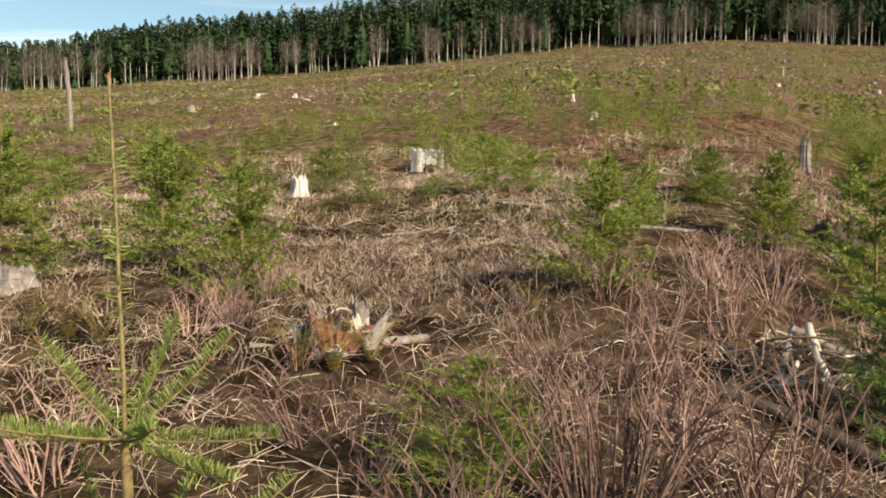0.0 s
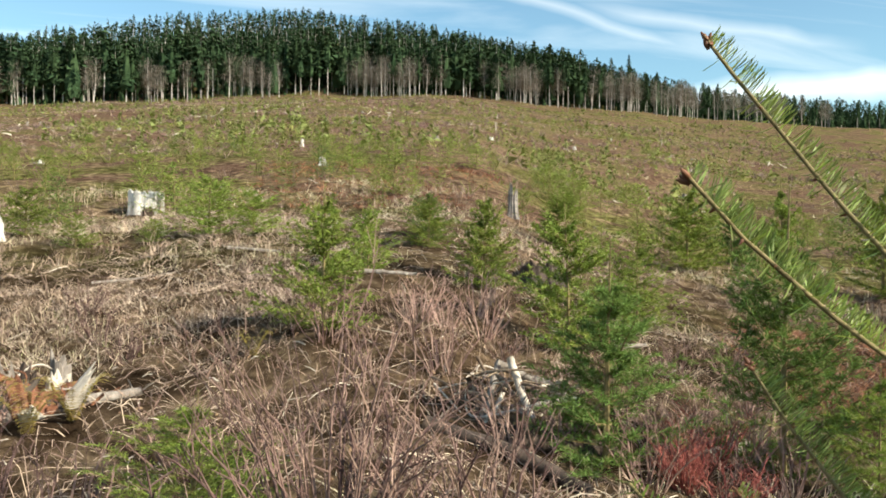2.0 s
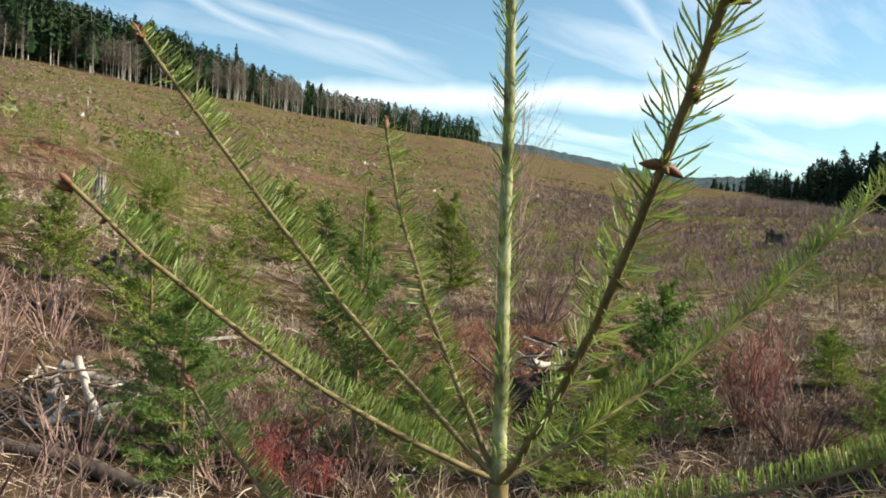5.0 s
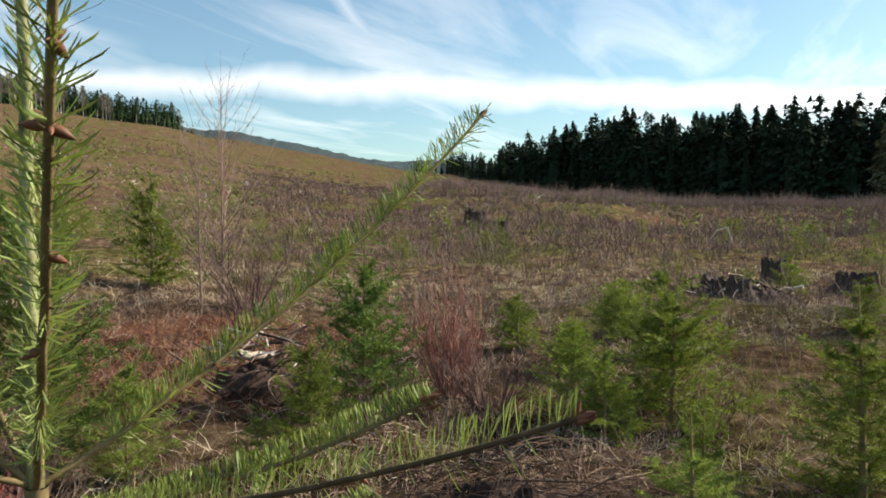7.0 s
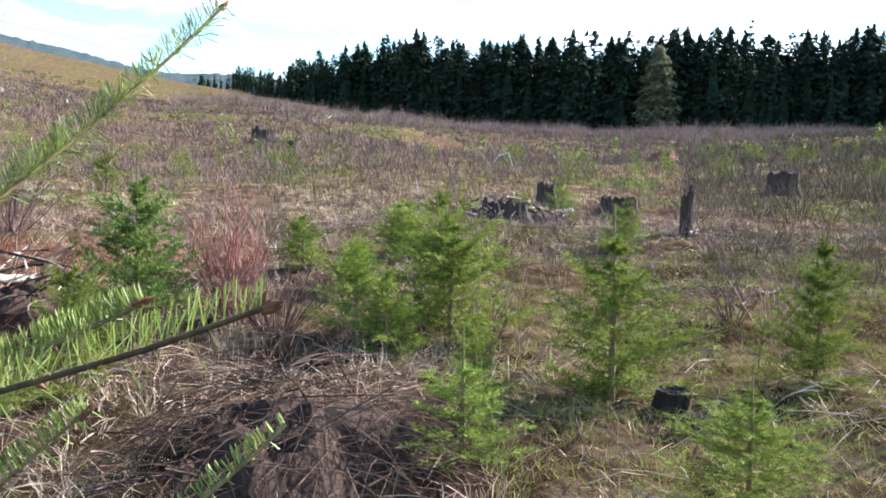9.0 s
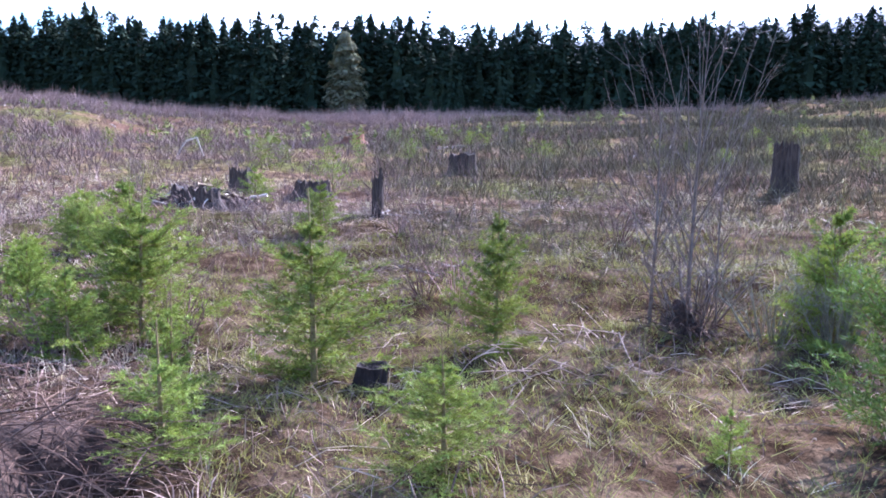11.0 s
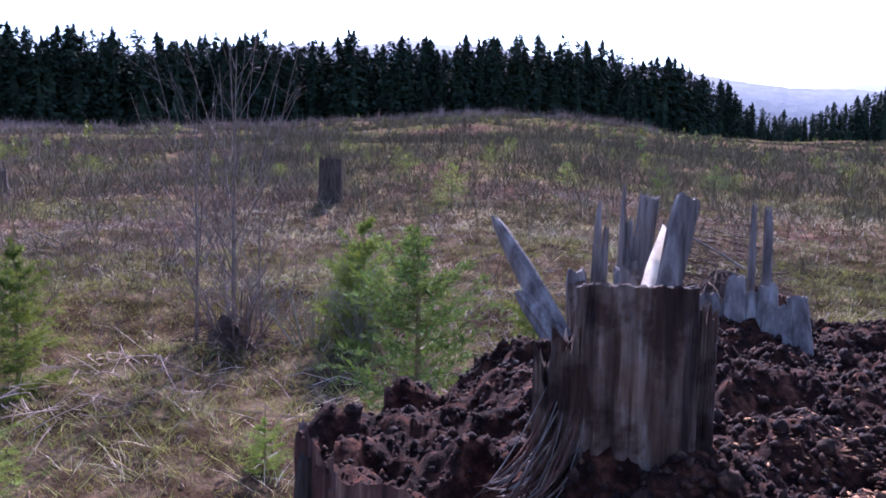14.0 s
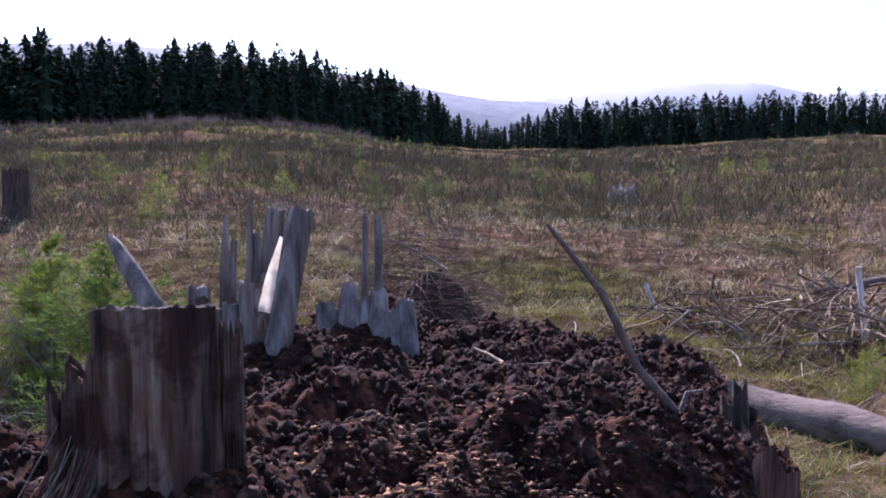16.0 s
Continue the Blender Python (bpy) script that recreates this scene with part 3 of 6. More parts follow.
def fir_parts(seed, spread=0.3, whorls=8, dense=1.0, leader=0.2, droop=0.1, wide=1.0):
    """Unit-high young fir: trunk with limbs, and a crown of flat feathery needle sprays."""
    r = np.random.default_rng(seed)
    wood, crown = Heap(), Heap()
    lean = r.normal(0, 0.02, 2)
    axis = lambda z: np.array([lean[0] * z * z, lean[1] * z * z, z])
    wood.add(*tube([axis(z) for z in (0, 0.3, 0.6, 1.0)], [0.014, 0.010, 0.0055, 0.0022], 5))
    needles_along(crown, [axis(z) for z in np.linspace(1 - leader, 1.0, 6)], r, int(70 * dense), 0.022, 0.0036 * wide, 0.3)
    gap = (1 - leader - 0.04) / whorls
    for k in range(whorls):
        f = k / (whorls - 1)
        n = int(r.integers(7, 11)) if f < 0.8 else int(r.integers(5, 7))
        for j in range(n):
            a = r.uniform(0, 6.283)
            z = 0.035 + (1 - leader - 0.035) * f ** 0.95 + (r.normal(0, 0.16) if j % 2 else r.uniform(-0.9, 0.6)) * gap
            g0 = min(1.0, max(0.0, (z - 0.035) / (1 - leader - 0.035)))
            reach = spread * ((1 - g0) ** 0.66 * 0.86 + 0.14) * (0.72 + 0.28 * min(1, g0 * 4 + 0.3))
            L = reach * (r.uniform(0.75, 1.2) if j % 2 == 0 else r.uniform(0.4, 0.9))
            rise = L * (0.35 + 0.6 * g0) * r.uniform(0.4, 1.5)
            out = np.array([math.cos(a), math.sin(a), 0.0])
            p0 = axis(min(0.985, max(0.015, z)))
            pts = [p0, p0 + out * L * 0.5 + (0, 0, rise * 0.3 - droop * L * 0.3), p0 + out * L + (0, 0, rise)]
            if j % 2 == 0:
                wood.add(*tube(pts, [0.004, 0.0027, 0.0011], 3))
            needles_along(crown, pts, r, int(42 * dense * (0.4 + L / spread)), 0.034, 0.0078 * wide, 0.5, 1.0)
            for q in range(7):
                g = 0.16 + 0.82 * q / 6
                b = pts[0] * (1 - g) ** 2 + pts[1] * 2 * g * (1 - g) + pts[2] * g * g
                w = np.array([-out[1], out[0], 0.0]) * (1 if q % 2 else -1)
                l2 = L * (1 - g * 0.55) * r.uniform(0.25, 0.6)
                e = b + w * l2 * r.uniform(0.4, 0.9) + out * l2 * 0.7 + (0, 0, l2 * r.uniform(-0.35, 0.6))
                needles_along(crown, [b, (b + e) / 2 + (0, 0, 0.008), e], r, int(32 * dense * (0.5 + l2 / spread)), 0.034, 0.0078 * wide, 0.5, 1.0)
    return wood.mesh("trunk"), crown.mesh("crown")


def fir_kit(seed, dense, wide):
    """Six growths of young fir in one needle size."""
    plan = (("slim", 0.22, 8, 0.9, 0.28), ("plain", 0.30, 9, 0.95, 0.25), ("bushy", 0.42, 9, 1.05, 0.19), ("broad", 0.36, 9, 1.0, 0.27), ("round", 0.52, 8, 1.0, 0.12), ("thin", 0.26, 7, 0.75, 0.34))
    return {n: fir_parts(seed + k, s, w, d * dense, lead, wide=wide) for k, (n, s, w, d, lead) in enumerate(plan)}


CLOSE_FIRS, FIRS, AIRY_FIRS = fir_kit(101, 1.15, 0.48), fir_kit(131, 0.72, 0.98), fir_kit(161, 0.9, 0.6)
FAR_FIRS = {"bushy": fir_parts(113, 0.42, 7, 0.12, 0.16, wide=2.0), "broad": fir_parts(114, 0.36, 8, 0.115, 0.22, wide=2.0),
            "round": fir_parts(115, 0.52, 6, 0.135, 0.1, wide=2.2), "plain": fir_parts(116, 0.3, 7, 0.12, 0.22, wide=2.0)}
FIR_TRUE = {"slim": 0.46, "plain": 0.60, "bushy": 0.84, "broad": 0.72, "round": 1.02, "thin": 0.52}


def young_fir(x, y, high, wide, shape, turn, needle=None, label="", group="young firs of the clearing", far=False):
    e = group_thing("young_fir", on_ground(x, y), label or "bright green young fir with an upright leader shoot", "fir tree", group, turn)
    k = min(2.0, max(0.85, 1.42 * wide / (FIR_TRUE[shape] * high)))
    # firs on the sunward side get taller, thinner crowns to look backlit
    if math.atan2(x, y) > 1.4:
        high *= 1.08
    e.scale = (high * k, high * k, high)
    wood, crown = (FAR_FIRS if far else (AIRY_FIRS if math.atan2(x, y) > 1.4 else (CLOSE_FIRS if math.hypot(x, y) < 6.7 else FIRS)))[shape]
    for name, me, mat in (("trunk", wood, M_TWIG), ("crown", crown, needle or M_NEEDLE)):
        if not me.materials:
            me.materials.append(mat)
        ob = new(name, me)
        ob.parent = e
        ob.material_slots[0].link = "OBJECT"
        ob.material_slots[0].material = mat
    return e


# x, y, height, width
NEAR_FIRS = [
    (-2.21, 9.74, 1.64, 1.4, "bushy", 0), (-1.08, 8.3, 1.57, 1.0, "bushy", 0), (-5.84, 16.2, 1.01, 0.95, "bushy", 0), (-5.95, 14.1, 1.9, 1.37, "broad", 0),
    (-3.39, 9.22, 0.84, 0.59, "thin", 0), (-0.09, 14.5, 0.58, 0.68, "round", 0), (-0.96, 16.4, 0.98, 0.93, "bushy", 0), (1.08, 14.7, 0.41, 0.59, "round", 0),
    (1.93, 14.3, 1.01, 1.25, "round", 0), (2.63, 14.2, 0.86, 0.86, "bushy", 0), (2.13, 7.39, 1.30, 0.95, "bushy", 0), (3.56, 10.75, 0.94, 0.65, "bushy", 0),
    (5.3, 13.1, 0.8, 0.85, "round", 1), (0.75, 4.2, 0.73, 0.82, "bushy", 0), (4.9, 10.0, 1.41, 0.76, "broad", 0),
    (4.69, 7.56, 1.50, 1.05, "bushy", 0), (6.94, 9.53, 1.12, 1.12, "round", 0), (3.38, 4.91, 1.49, 0.83, "plain", 1), (4.67, 4.71, 2.0, 1.13, "broad", 1),
    (12.25, 15.1, 2.2, 1.48, "broad", 0), (5.06, 12.4, 0.89, 0.8, "bushy", 0), (9.26, 15.6, 1.37, 0.84, "plain", 0), (16.1, 18.0, 1.95, 1.05, "plain", 1),
    (16.6, 16.7, 2.7, 0.93, "slim", 0), (12.7, 20.9, 1.08, 0.99, "bushy", 0), (14.4, 11.9, 2.54, 1.3, "plain", 0), (4.82, 4.08, 0.84, 0.59, "bushy", 0),
    (7.55, 3.7, 1.74, 0.91, "broad", 1), (5.56, 3.14, 1.06, 0.59, "broad", 0), (12.3, 1.92, 0.86, 0.72, "bushy", 0), (7.79, 0.91, 1.33, 1.01, "broad", 0),
    (9.61, 2.12, 0.69, 0.76, "bushy", 0), (5.51, 0.55, 0.82, 0.35, "thin", 0), (5.25, 3.36, 0.45, 0.41, "bushy", 0), (21.3, 11.3, 1.29, 0.97, "bushy", 0),
    (6.04, -0.34, 1.23, 0.81, "plain", 0), (6.37, -1.76, 1.16, 0.52, "plain", 0), (4.37, -0.79, 0.70, 0.62, "broad", 0), (4.83, 0.57, 0.72, 0.58, "thin", 0),
    (8.11, 1.0, 1.34, 0.95, "bushy", 0), (8.03, 1.82, 0.95, 0.76, "bushy", 0), (12.6, 2.08, 0.82, 0.77, "bushy", 0), (19.3, -0.58, 0.88, 0.63, "plain", 0),
    (4.02, -3.28, 1.38, 0.82, "broad", 1), (4.24, -4.71, 0.83, 0.39, "slim", 0), (5.83, -4.37, 1.27, 0.63, "plain", 0), (4.07, -2.22, 0.4, 0.21, "thin", 0),
    (6.43, -4.83, 1.07, 0.5, "thin", 0), (5.09, -4.36, 0.36, 0.68, "round", 0), (0.08, -6.56, 0.4, 0.37, "round", 0), (6.71, -5.06, 0.82, 0.6, "thin", 0),
    (7.0, 1.35, 0.85, 0.55, "plain", 0), (12.0, 2.01, 0.75, 0.6, "bushy", 0), (10.33, 2.95, 0.8, 0.55, "plain", 0), (10.7, 1.13, 0.7, 0.6, "broad", 0), (9.39, 2.08, 0.55, 0.5, "bushy", 0), (13.38, -1.3, 0.8, 0.6, "plain", 0),
]
turn_rng = np.random.default_rng(5)
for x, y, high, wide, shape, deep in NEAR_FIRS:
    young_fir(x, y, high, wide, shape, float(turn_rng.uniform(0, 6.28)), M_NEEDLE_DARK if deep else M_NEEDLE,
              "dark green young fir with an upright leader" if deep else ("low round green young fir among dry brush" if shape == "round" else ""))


def far_young_firs():
    """The young firs out over the clearing."""
    r = np.random.default_rng(31)
    mids = []
    while len(mids) < 235:
        az, d = r.uniform(-32, 178), r.uniform(17, 48)
        x, y = d * math.sin(radians(az)), d * math.cos(radians(az))
        keep = 0.95 if az < 50 else (0.22 if az < 125 else 0.28)
        if r.uniform() > keep or min(math.hypot(x - f[0], y - f[1]) for f in NEAR_FIRS) < 1.2:
            continue
        mids.append((x, y))
        h = r.uniform(0.7, 1.5) if az < 60 else r.uniform(0.6, 1.2)
        s = ("bushy", "round", "plain", "broad")[int(r.integers(4))]
        young_fir(x, y, h, h * r.uniform(0.6, 0.95), s, float(r.uniform(0, 6.28)), M_NEEDLE if r.uniform() < 0.85 else M_NEEDLE_DARK, far=True)
    # beyond that, one spread of small trees
    heap = Heap()
    shapes = [far_conifer(r, 0.0, 20, r.uniform(0.35, 0.6), 0.6, 0.38, tiers=3, heart=0)[:2] for _ in range(8)]
    n = 0
    while n < 5600:
        az = r.uniform(-33, 182)
        far, _ = edge((az + 180) % 360 - 180)
        d = 42 + (far - 50) * r.uniform() ** 0.75
        keep = 1.0 if az < 45 else (0.45 if az < 75 else (0.2 if az < 125 else 0.3))
        x, y = d * math.sin(radians(az)), d * math.cos(radians(az))
        if r.uniform() > keep * (0.25 + 1.4 * float(smooth_noise(x, y, 13, 77))):
            continue
        n += 1
        h = r.uniform(0.4, 1.1) * (1 + 0.6 * (r.uniform() < 0.15))
        v, t = shapes[int(r.integers(8))]
        heap.add(placed(v, x, y, float(ground_z(x, y)) - 0.05, h, r.uniform(0, 6.28)), t)
    thing("young_fir_spread", heap.mesh("young_fir_spread"), M_FARNEEDLE, "scattered young firs far out over the clearing", "fir trees", kind="stuff")


far_young_firs()


# ---- bare shrubs ----
def bush_parts(seed, stems=30, spread=0.45, twigs=4, thick=0.006, curve=0.25, sides=4):
    """Unit-high leafless shrub: a list of stems, each with its side twigs."""
    r = np.random.default_rng(seed)
    made = []
    for k in range(stems):
        h1 = Heap()
        a = r.uniform(0, 6.283)
        reach = spread * math.sqrt(r.uniform(0.02, 1))
        h = r.uniform(0.5, 1.0) * (1.05 - 0.3 * reach / spread)
        base = np.array([math.cos(a), math.sin(a), 0]) * reach * 0.25
        tip = np.array([math.cos(a) * reach, math.sin(a) * reach, h])
        bow = np.array([r.normal(0, 0.06), r.normal(0, 0.06), curve * reach])
        p = [base * (1 - s) + tip * s + bow * math.sin(s * math.pi) + r.normal(0, 0.010, 3) * (0 < s < 1) for s in (0, 0.25, 0.5, 0.75, 1)]
        w = thick * r.uniform(0.5, 1.2)
        h1.add(*tube(p, [w, w * 0.85, w * 0.65, w * 0.45, w * 0.2], sides))
        for q in range(int(r.integers(max(1, twigs - 2), twigs + 2))):
            s = r.uniform(0.25, 0.9)
            i = min(3, int(s * 4))
            b = p[i] + (p[i + 1] - p[i]) * (s * 4 - i)
            b2 = r.uniform(0, 6.283)
            L = h * r.uniform(0.12, 0.36)
            e = b + np.array([math.cos(b2) * 0.6, math.sin(b2) * 0.6, r.uniform(0.4, 1.0)]) * L
            h1.add(*tube([b, (b + e) / 2 + r.normal(0, 0.012, 3), e], [w * 0.5, w * 0.35, w * 0.15], 3))
            for _ in range(2):
                b3 = b + (e - b) * r.uniform(0.3, 0.8)
                h1.add(*tube([b3, b3 + r.normal(0, 0.4, 3) * L * 0.5 + (0, 0, L * 0.3)], [w * 0.28, w * 0.12], 3))
        made.append(h1.mesh("stem"))
    return made


def bush(x, y, high, wide, parts, mat, label, category="shrub", turn=0.0, name="bare_shrub", group=""):
    e = group_thing(name, on_ground(x, y, 0.03), label, category, group, turn)
    e.scale = (wide, wide, high)
    for me in parts:
        if not me.materials:
            me.materials.append(mat)
        ob = new("stem", me)
        ob.parent = e
        ob.material_slots[0].link = "OBJECT"
        ob.material_slots[0].material = mat
    return e


BUSH_THICK = bush_parts(201, 66, 0.62, 4, 0.0062, 0.15, 5)
BUSH_OPEN = bush_parts(202, 34, 0.5, 4, 0.0085, 0.2, 4)
BUSH_ERECT = bush_parts(203, 64, 0.36, 5, 0.008, 0.1, 4)
BUSH_SMALL = bush_parts(204, 18, 0.5, 3, 0.0085, 0.2, 3)
bush(1.24, 3.75, 1.38, 1.2, BUSH_THICK, M_BUSH, "dense leafless brown shrub with thin upright stems", turn=0.4)
bush(1.85, 3.6, 1.05, 1.0, BUSH_OPEN, M_BUSH, "low leafless tan shrub beside a dense brown one", turn=1.4)
bush(0.6, 3.4, 0.85, 0.85, BUSH_OPEN, M_BUSH, "low leafless pale shrub with loose stems", turn=2.2)
bush(8.35, 3.11, 1.5, 1.3, BUSH_ERECT, M_OSIER, "reddish leafless shrub with many upright stems", turn=0.2)
bush(8.0, 2.6, 0.9, 1.2, BUSH_THICK, M_BUSH, "brown leafless shrub at the foot of a reddish one", turn=2.2)
bush(3.78, 4.64, 0.48, 0.62, BUSH_ERECT, M_RED, "small leafless shrub with crimson stems", turn=1.0)
bush(4.3, 5.0, 0.55, 0.8, BUSH_OPEN, M_RED, "loose leafless shrub with crimson stems", turn=0.4)
bush(3.95, 4.35, 0.45, 0.6, BUSH_OPEN, M_RED, "small leafless shrub with crimson stems", turn=2.9)
bush(5.8, -4.39, 1.05, 1.1, BUSH_ERECT, M_OLIVE, "olive-green leafless shrub with slender upright stems", turn=0.5)
bush(6.25, -4.1, 0.85, 1.0, BUSH_OPEN, M_OLIVE, "olive-grey leafless shrub beside a bare sapling", turn=1.5)
brush_rng = np.random.default_rng(62)
for k in range(40):
    az, d = brush_rng.uniform(-20, 46), brush_rng.uniform(4.3, 10)
    s = float(brush_rng.uniform(0.4, 0.75))
    bush(d * math.sin(radians(az)) + 0.3, d * math.cos(radians(az)), s, s * 1.3, BUSH_SMALL, M_BUSH if k % 3 else M_ROSE, "small leafless brown shrub in dry brush", turn=float(brush_rng.uniform(0, 6.28)), group="small bare shrubs")
for k in range(22):
    az, d = brush_rng.uniform(48, 165), brush_rng.uniform(5.5, 14)
    s = float(brush_rng.uniform(0.4, 0.8))
    bush(d * math.sin(radians(az)) + 0.3, d * math.cos(radians(az)), s, s * 1.2, BUSH_SMALL, M_BUSH if k % 3 else M_ROSE, "small leafless brown shrub in dry brush", turn=float(brush_rng.uniform(0, 6.28)), group="small bare shrubs")
bush(12.4, 8.2, 1.6, 1.8, BUSH_THICK, M_BUSH, "brown leafless thicket at the foot of a birch", turn=1.1)


def bare_tree(x, y, high, wide, seed, mat, label, limbs=26, trunk=0.014, name="bare_sapling", low=0.12, rise=0.8):
    """A leafless young tree: trunk, limbs and twigs."""
    r = np.random.default_rng(seed)
    e = group_thing(name, on_ground(x, y, 0.04), label, "tree")
    body = Heap()
    bend = r.normal(0, 0.02, 2)
    ax = lambda z: np.array([bend[0] * math.sin(z * 3) * high, bend[1] * z * high, z * high])
    body.add(*tube([ax(z) for z in np.linspace(0, 1, 8)], trunk * high * (1.02 - np.linspace(0, 1, 8)) + 0.002, 6))
    thing("trunk", body.mesh("trunk"), mat, parent=e)
    spray = Heap()
    for k in range(limbs):
        arm = Heap()
        z = low + (0.96 - low) * (k + r.uniform()) / limbs
        a = k * 2.4 + r.uniform(-0.4, 0.4)
        L = wide * 0.5 * (1.1 - z) ** 0.6 * r.uniform(0.7, 1.3)
        p0 = ax(z)
        out = np.array([math.cos(a), math.sin(a), 0])
        p = [p0, p0 + out * L * 0.5 + (0, 0, L * rise * 0.4), p0 + out * L + (0, 0, L * rise * r.uniform(0.8, 1.4))]
        w = trunk * high * 0.42 * (1.05 - z) + 0.0015
        arm.add(*tube(p, [w, w * 0.6, w * 0.22], 4))
        for q in range(9):
            s = r.uniform(0.25, 1.0)
            b = p[0] + (p[1] - p[0]) * s * 2 if s < 0.5 else p[1] + (p[2] - p[1]) * (s * 2 - 1)
            l2 = L * r.uniform(0.15, 0.4)
            e2 = b + r.normal(0, 0.5, 3) * l2 + out * l2 * 0.4 + (0, 0, l2 * 0.7)
            spray.add(*tube([b, (b + e2) / 2 + r.normal(0, 0.006, 3), e2], [w * 0.35, w * 0.25, w * 0.12], 3))
        thing("limb", arm.mesh("limb"), mat, parent=e)
    tw = thing("twig_spray", spray.mesh("twig_spray"), mat, parent=e)
    tagged(tw, kind="stuff")
    return e


bare_tree(6.8, -3.68, 2.62, 1.5, 301, M_ALDER, "leafless grey-brown alder sapling with catkin-tipped twigs", limbs=22, trunk=0.0085, low=0.2, rise=1.9)
bare_tree(6.95, -3.4, 2.05, 1.3, 304, M_ALDER, "leafless grey-brown alder sapling beside a taller one", limbs=17, trunk=0.0085, low=0.2, rise=1.9)
bare_tree(6.6, -3.85, 1.7, 1.2, 305, M_ALDER, "short leafless alder sapling beside a taller one", limbs=13, trunk=0.0065, low=0.2, rise=1.8)
bush(6.8, -3.75, 1.15, 1.3, BUSH_OPEN, M_ALDER, "leafless suckers round the foot of an alder sapling", turn=0.3)
bare_tree(13.2, 9.3, 4.15, 2.2, 302, M_BIRCH, "slender leafless birch with pinkish twigs", limbs=56, trunk=0.008, name="birch", low=0.08, rise=1.3)
bare_tree(12.7, 9.4, 2.9, 1.6, 303, M_BIRCH, "slender leafless birch beside a taller one", limbs=36, trunk=0.008, name="birch", low=0.08, rise=1.3)

# ---- stumps, logs and slash ----
M_GREYWOOD = surface("weathered_grey_wood", [(0.25, (0.07, 0.055, 0.045)), (0.5, (0.24, 0.20, 0.165)), (0.75, (0.48, 0.43, 0.37))], scale=14, rough=0.85, bump=0.7, bump_scale=40, stretch=(1, 1, 0.12))
M_PALEWOOD = surface("bleached_wood", [(0.25, (0.20, 0.17, 0.14)), (0.5, (0.50, 0.46, 0.41)), (0.7, (0.74, 0.70, 0.65))], scale=10, rough=0.8, bump=0.6, bump_scale=30, stretch=(1, 1, 0.15))
M_CHARRED = surface("black_brown_weathered_stump", [(0.3, (0.012, 0.009, 0.009)), (0.7, (0.05, 0.036, 0.032))], scale=30, rough=0.92, bump=0.8, bump_scale=60, stretch=(1, 1, 0.2))
M_BLACKWOOD = surface("black_brown_wood", [(0.3, (0.025, 0.018, 0.015)), (0.7, (0.12, 0.085, 0.065))], scale=16, rough=0.9, bump=0.8, bump_scale=35, stretch=(1, 1, 0.2))
M_ROTWOOD = surface("red_rotten_wood", [(0.3, (0.09, 0.035, 0.022)), (0.55, (0.26, 0.11, 0.06)), (0.75, (0.45, 0.25, 0.14))], scale=22, rough=0.95, bump=0.9, bump_scale=50)
M_STICKPALE = surface("peeled_branch_wood", [(0.3, (0.40, 0.33, 0.26)), (0.7, (0.68, 0.60, 0.50))], scale=20, rough=0.8, bump=0.3, bump_scale=80, randomness=0.2)
M_MOUNDTWIG = surface("dark_bramble_twigs", [(0.3, (0.065, 0.038, 0.027)), (0.7, (0.216, 0.139, 0.099))], scale=3, rough=0.9, bump=0, island=0.4, spec=0.1)
M_DARKLOG = surface("damp_brown_log_bark", [(0.3, (0.055, 0.04, 0.032)), (0.7, (0.24, 0.185, 0.15))], scale=9, rough=0.9, bump=0.9, bump_scale=30, stretch=(0.3, 1, 1))
M_LOG = surface("grey_log_bark", [(0.3, (0.10, 0.085, 0.075)), (0.7, (0.38, 0.33, 0.29))], scale=9, rough=0.9, bump=0.8, bump_scale=30, stretch=(0.25, 1, 1))


def fluted(seed, high, wide, jag=0.15, flare=0.35, sides=44, rows=12, hollow=0.25, lean=0.0):
    """A weathered stump: fluted sides, flared foot, broken or sawn top with a sunken heart."""
    r = np.random.default_rng(seed)
    a = np.linspace(0, 2 * np.pi, sides, endpoint=False)
    lobes = sum(r.uniform(0.02, 0.07) * np.cos(k * a + r.uniform(0, 6.28)) for k in (2, 3, 5, 7, 11))
    fine = r.uniform(-1, 1, sides) * 0.035
    crown = 1 + jag * (r.uniform(-1, 0.35, sides) + 0.3 * np.cos(a + r.uniform(0, 6)) + 0.15 * np.cos(3 * a))
    v = []
    for k in range(rows + 1):
        f = k / rows
        rad = wide / 2 * (1 + lobes + fine + flare * (1 - f) ** 3 * (1 + 1.5 * np.maximum(0, np.cos(4 * a + r.uniform(0, 0.3)))) + r.uniform(-1, 1, sides) * 0.008)
        z = high * f * (1 + (crown - 1) * f ** 4)
        v.append(np.stack([rad * np.cos(a) + lean * z, rad * np.sin(a), z], -1))
    for f, dz in ((0.86, -0.02), (0.6, -hollow * 0.5), (0.3, -hollow)):
        rad = wide / 2 * (1 + lobes) * f
        z = high * (crown * 0.5 + 0.5 + dz) + r.uniform(-1, 1, sides) * 0.02 * high - (0 if f > 0.8 else 0.02)
        v.append(np.stack([rad * np.cos(a) + lean * z, rad * np.sin(a), z], -1))
    rows_all = len(v)
    v = np.concatenate(v)
    t = grid_tris(rows_all, sides)[:, ::-1]
    c = len(v)
    v = np.concatenate([v, [[lean * high, 0, high * (1 - hollow)]]])
    last = (rows_all - 1) * sides
    cap = np.array([[last + j, last + (j + 1) % sides, c] for j in range(sides)])
    return tri_mesh("stump", v, np.concatenate([t, cap]))


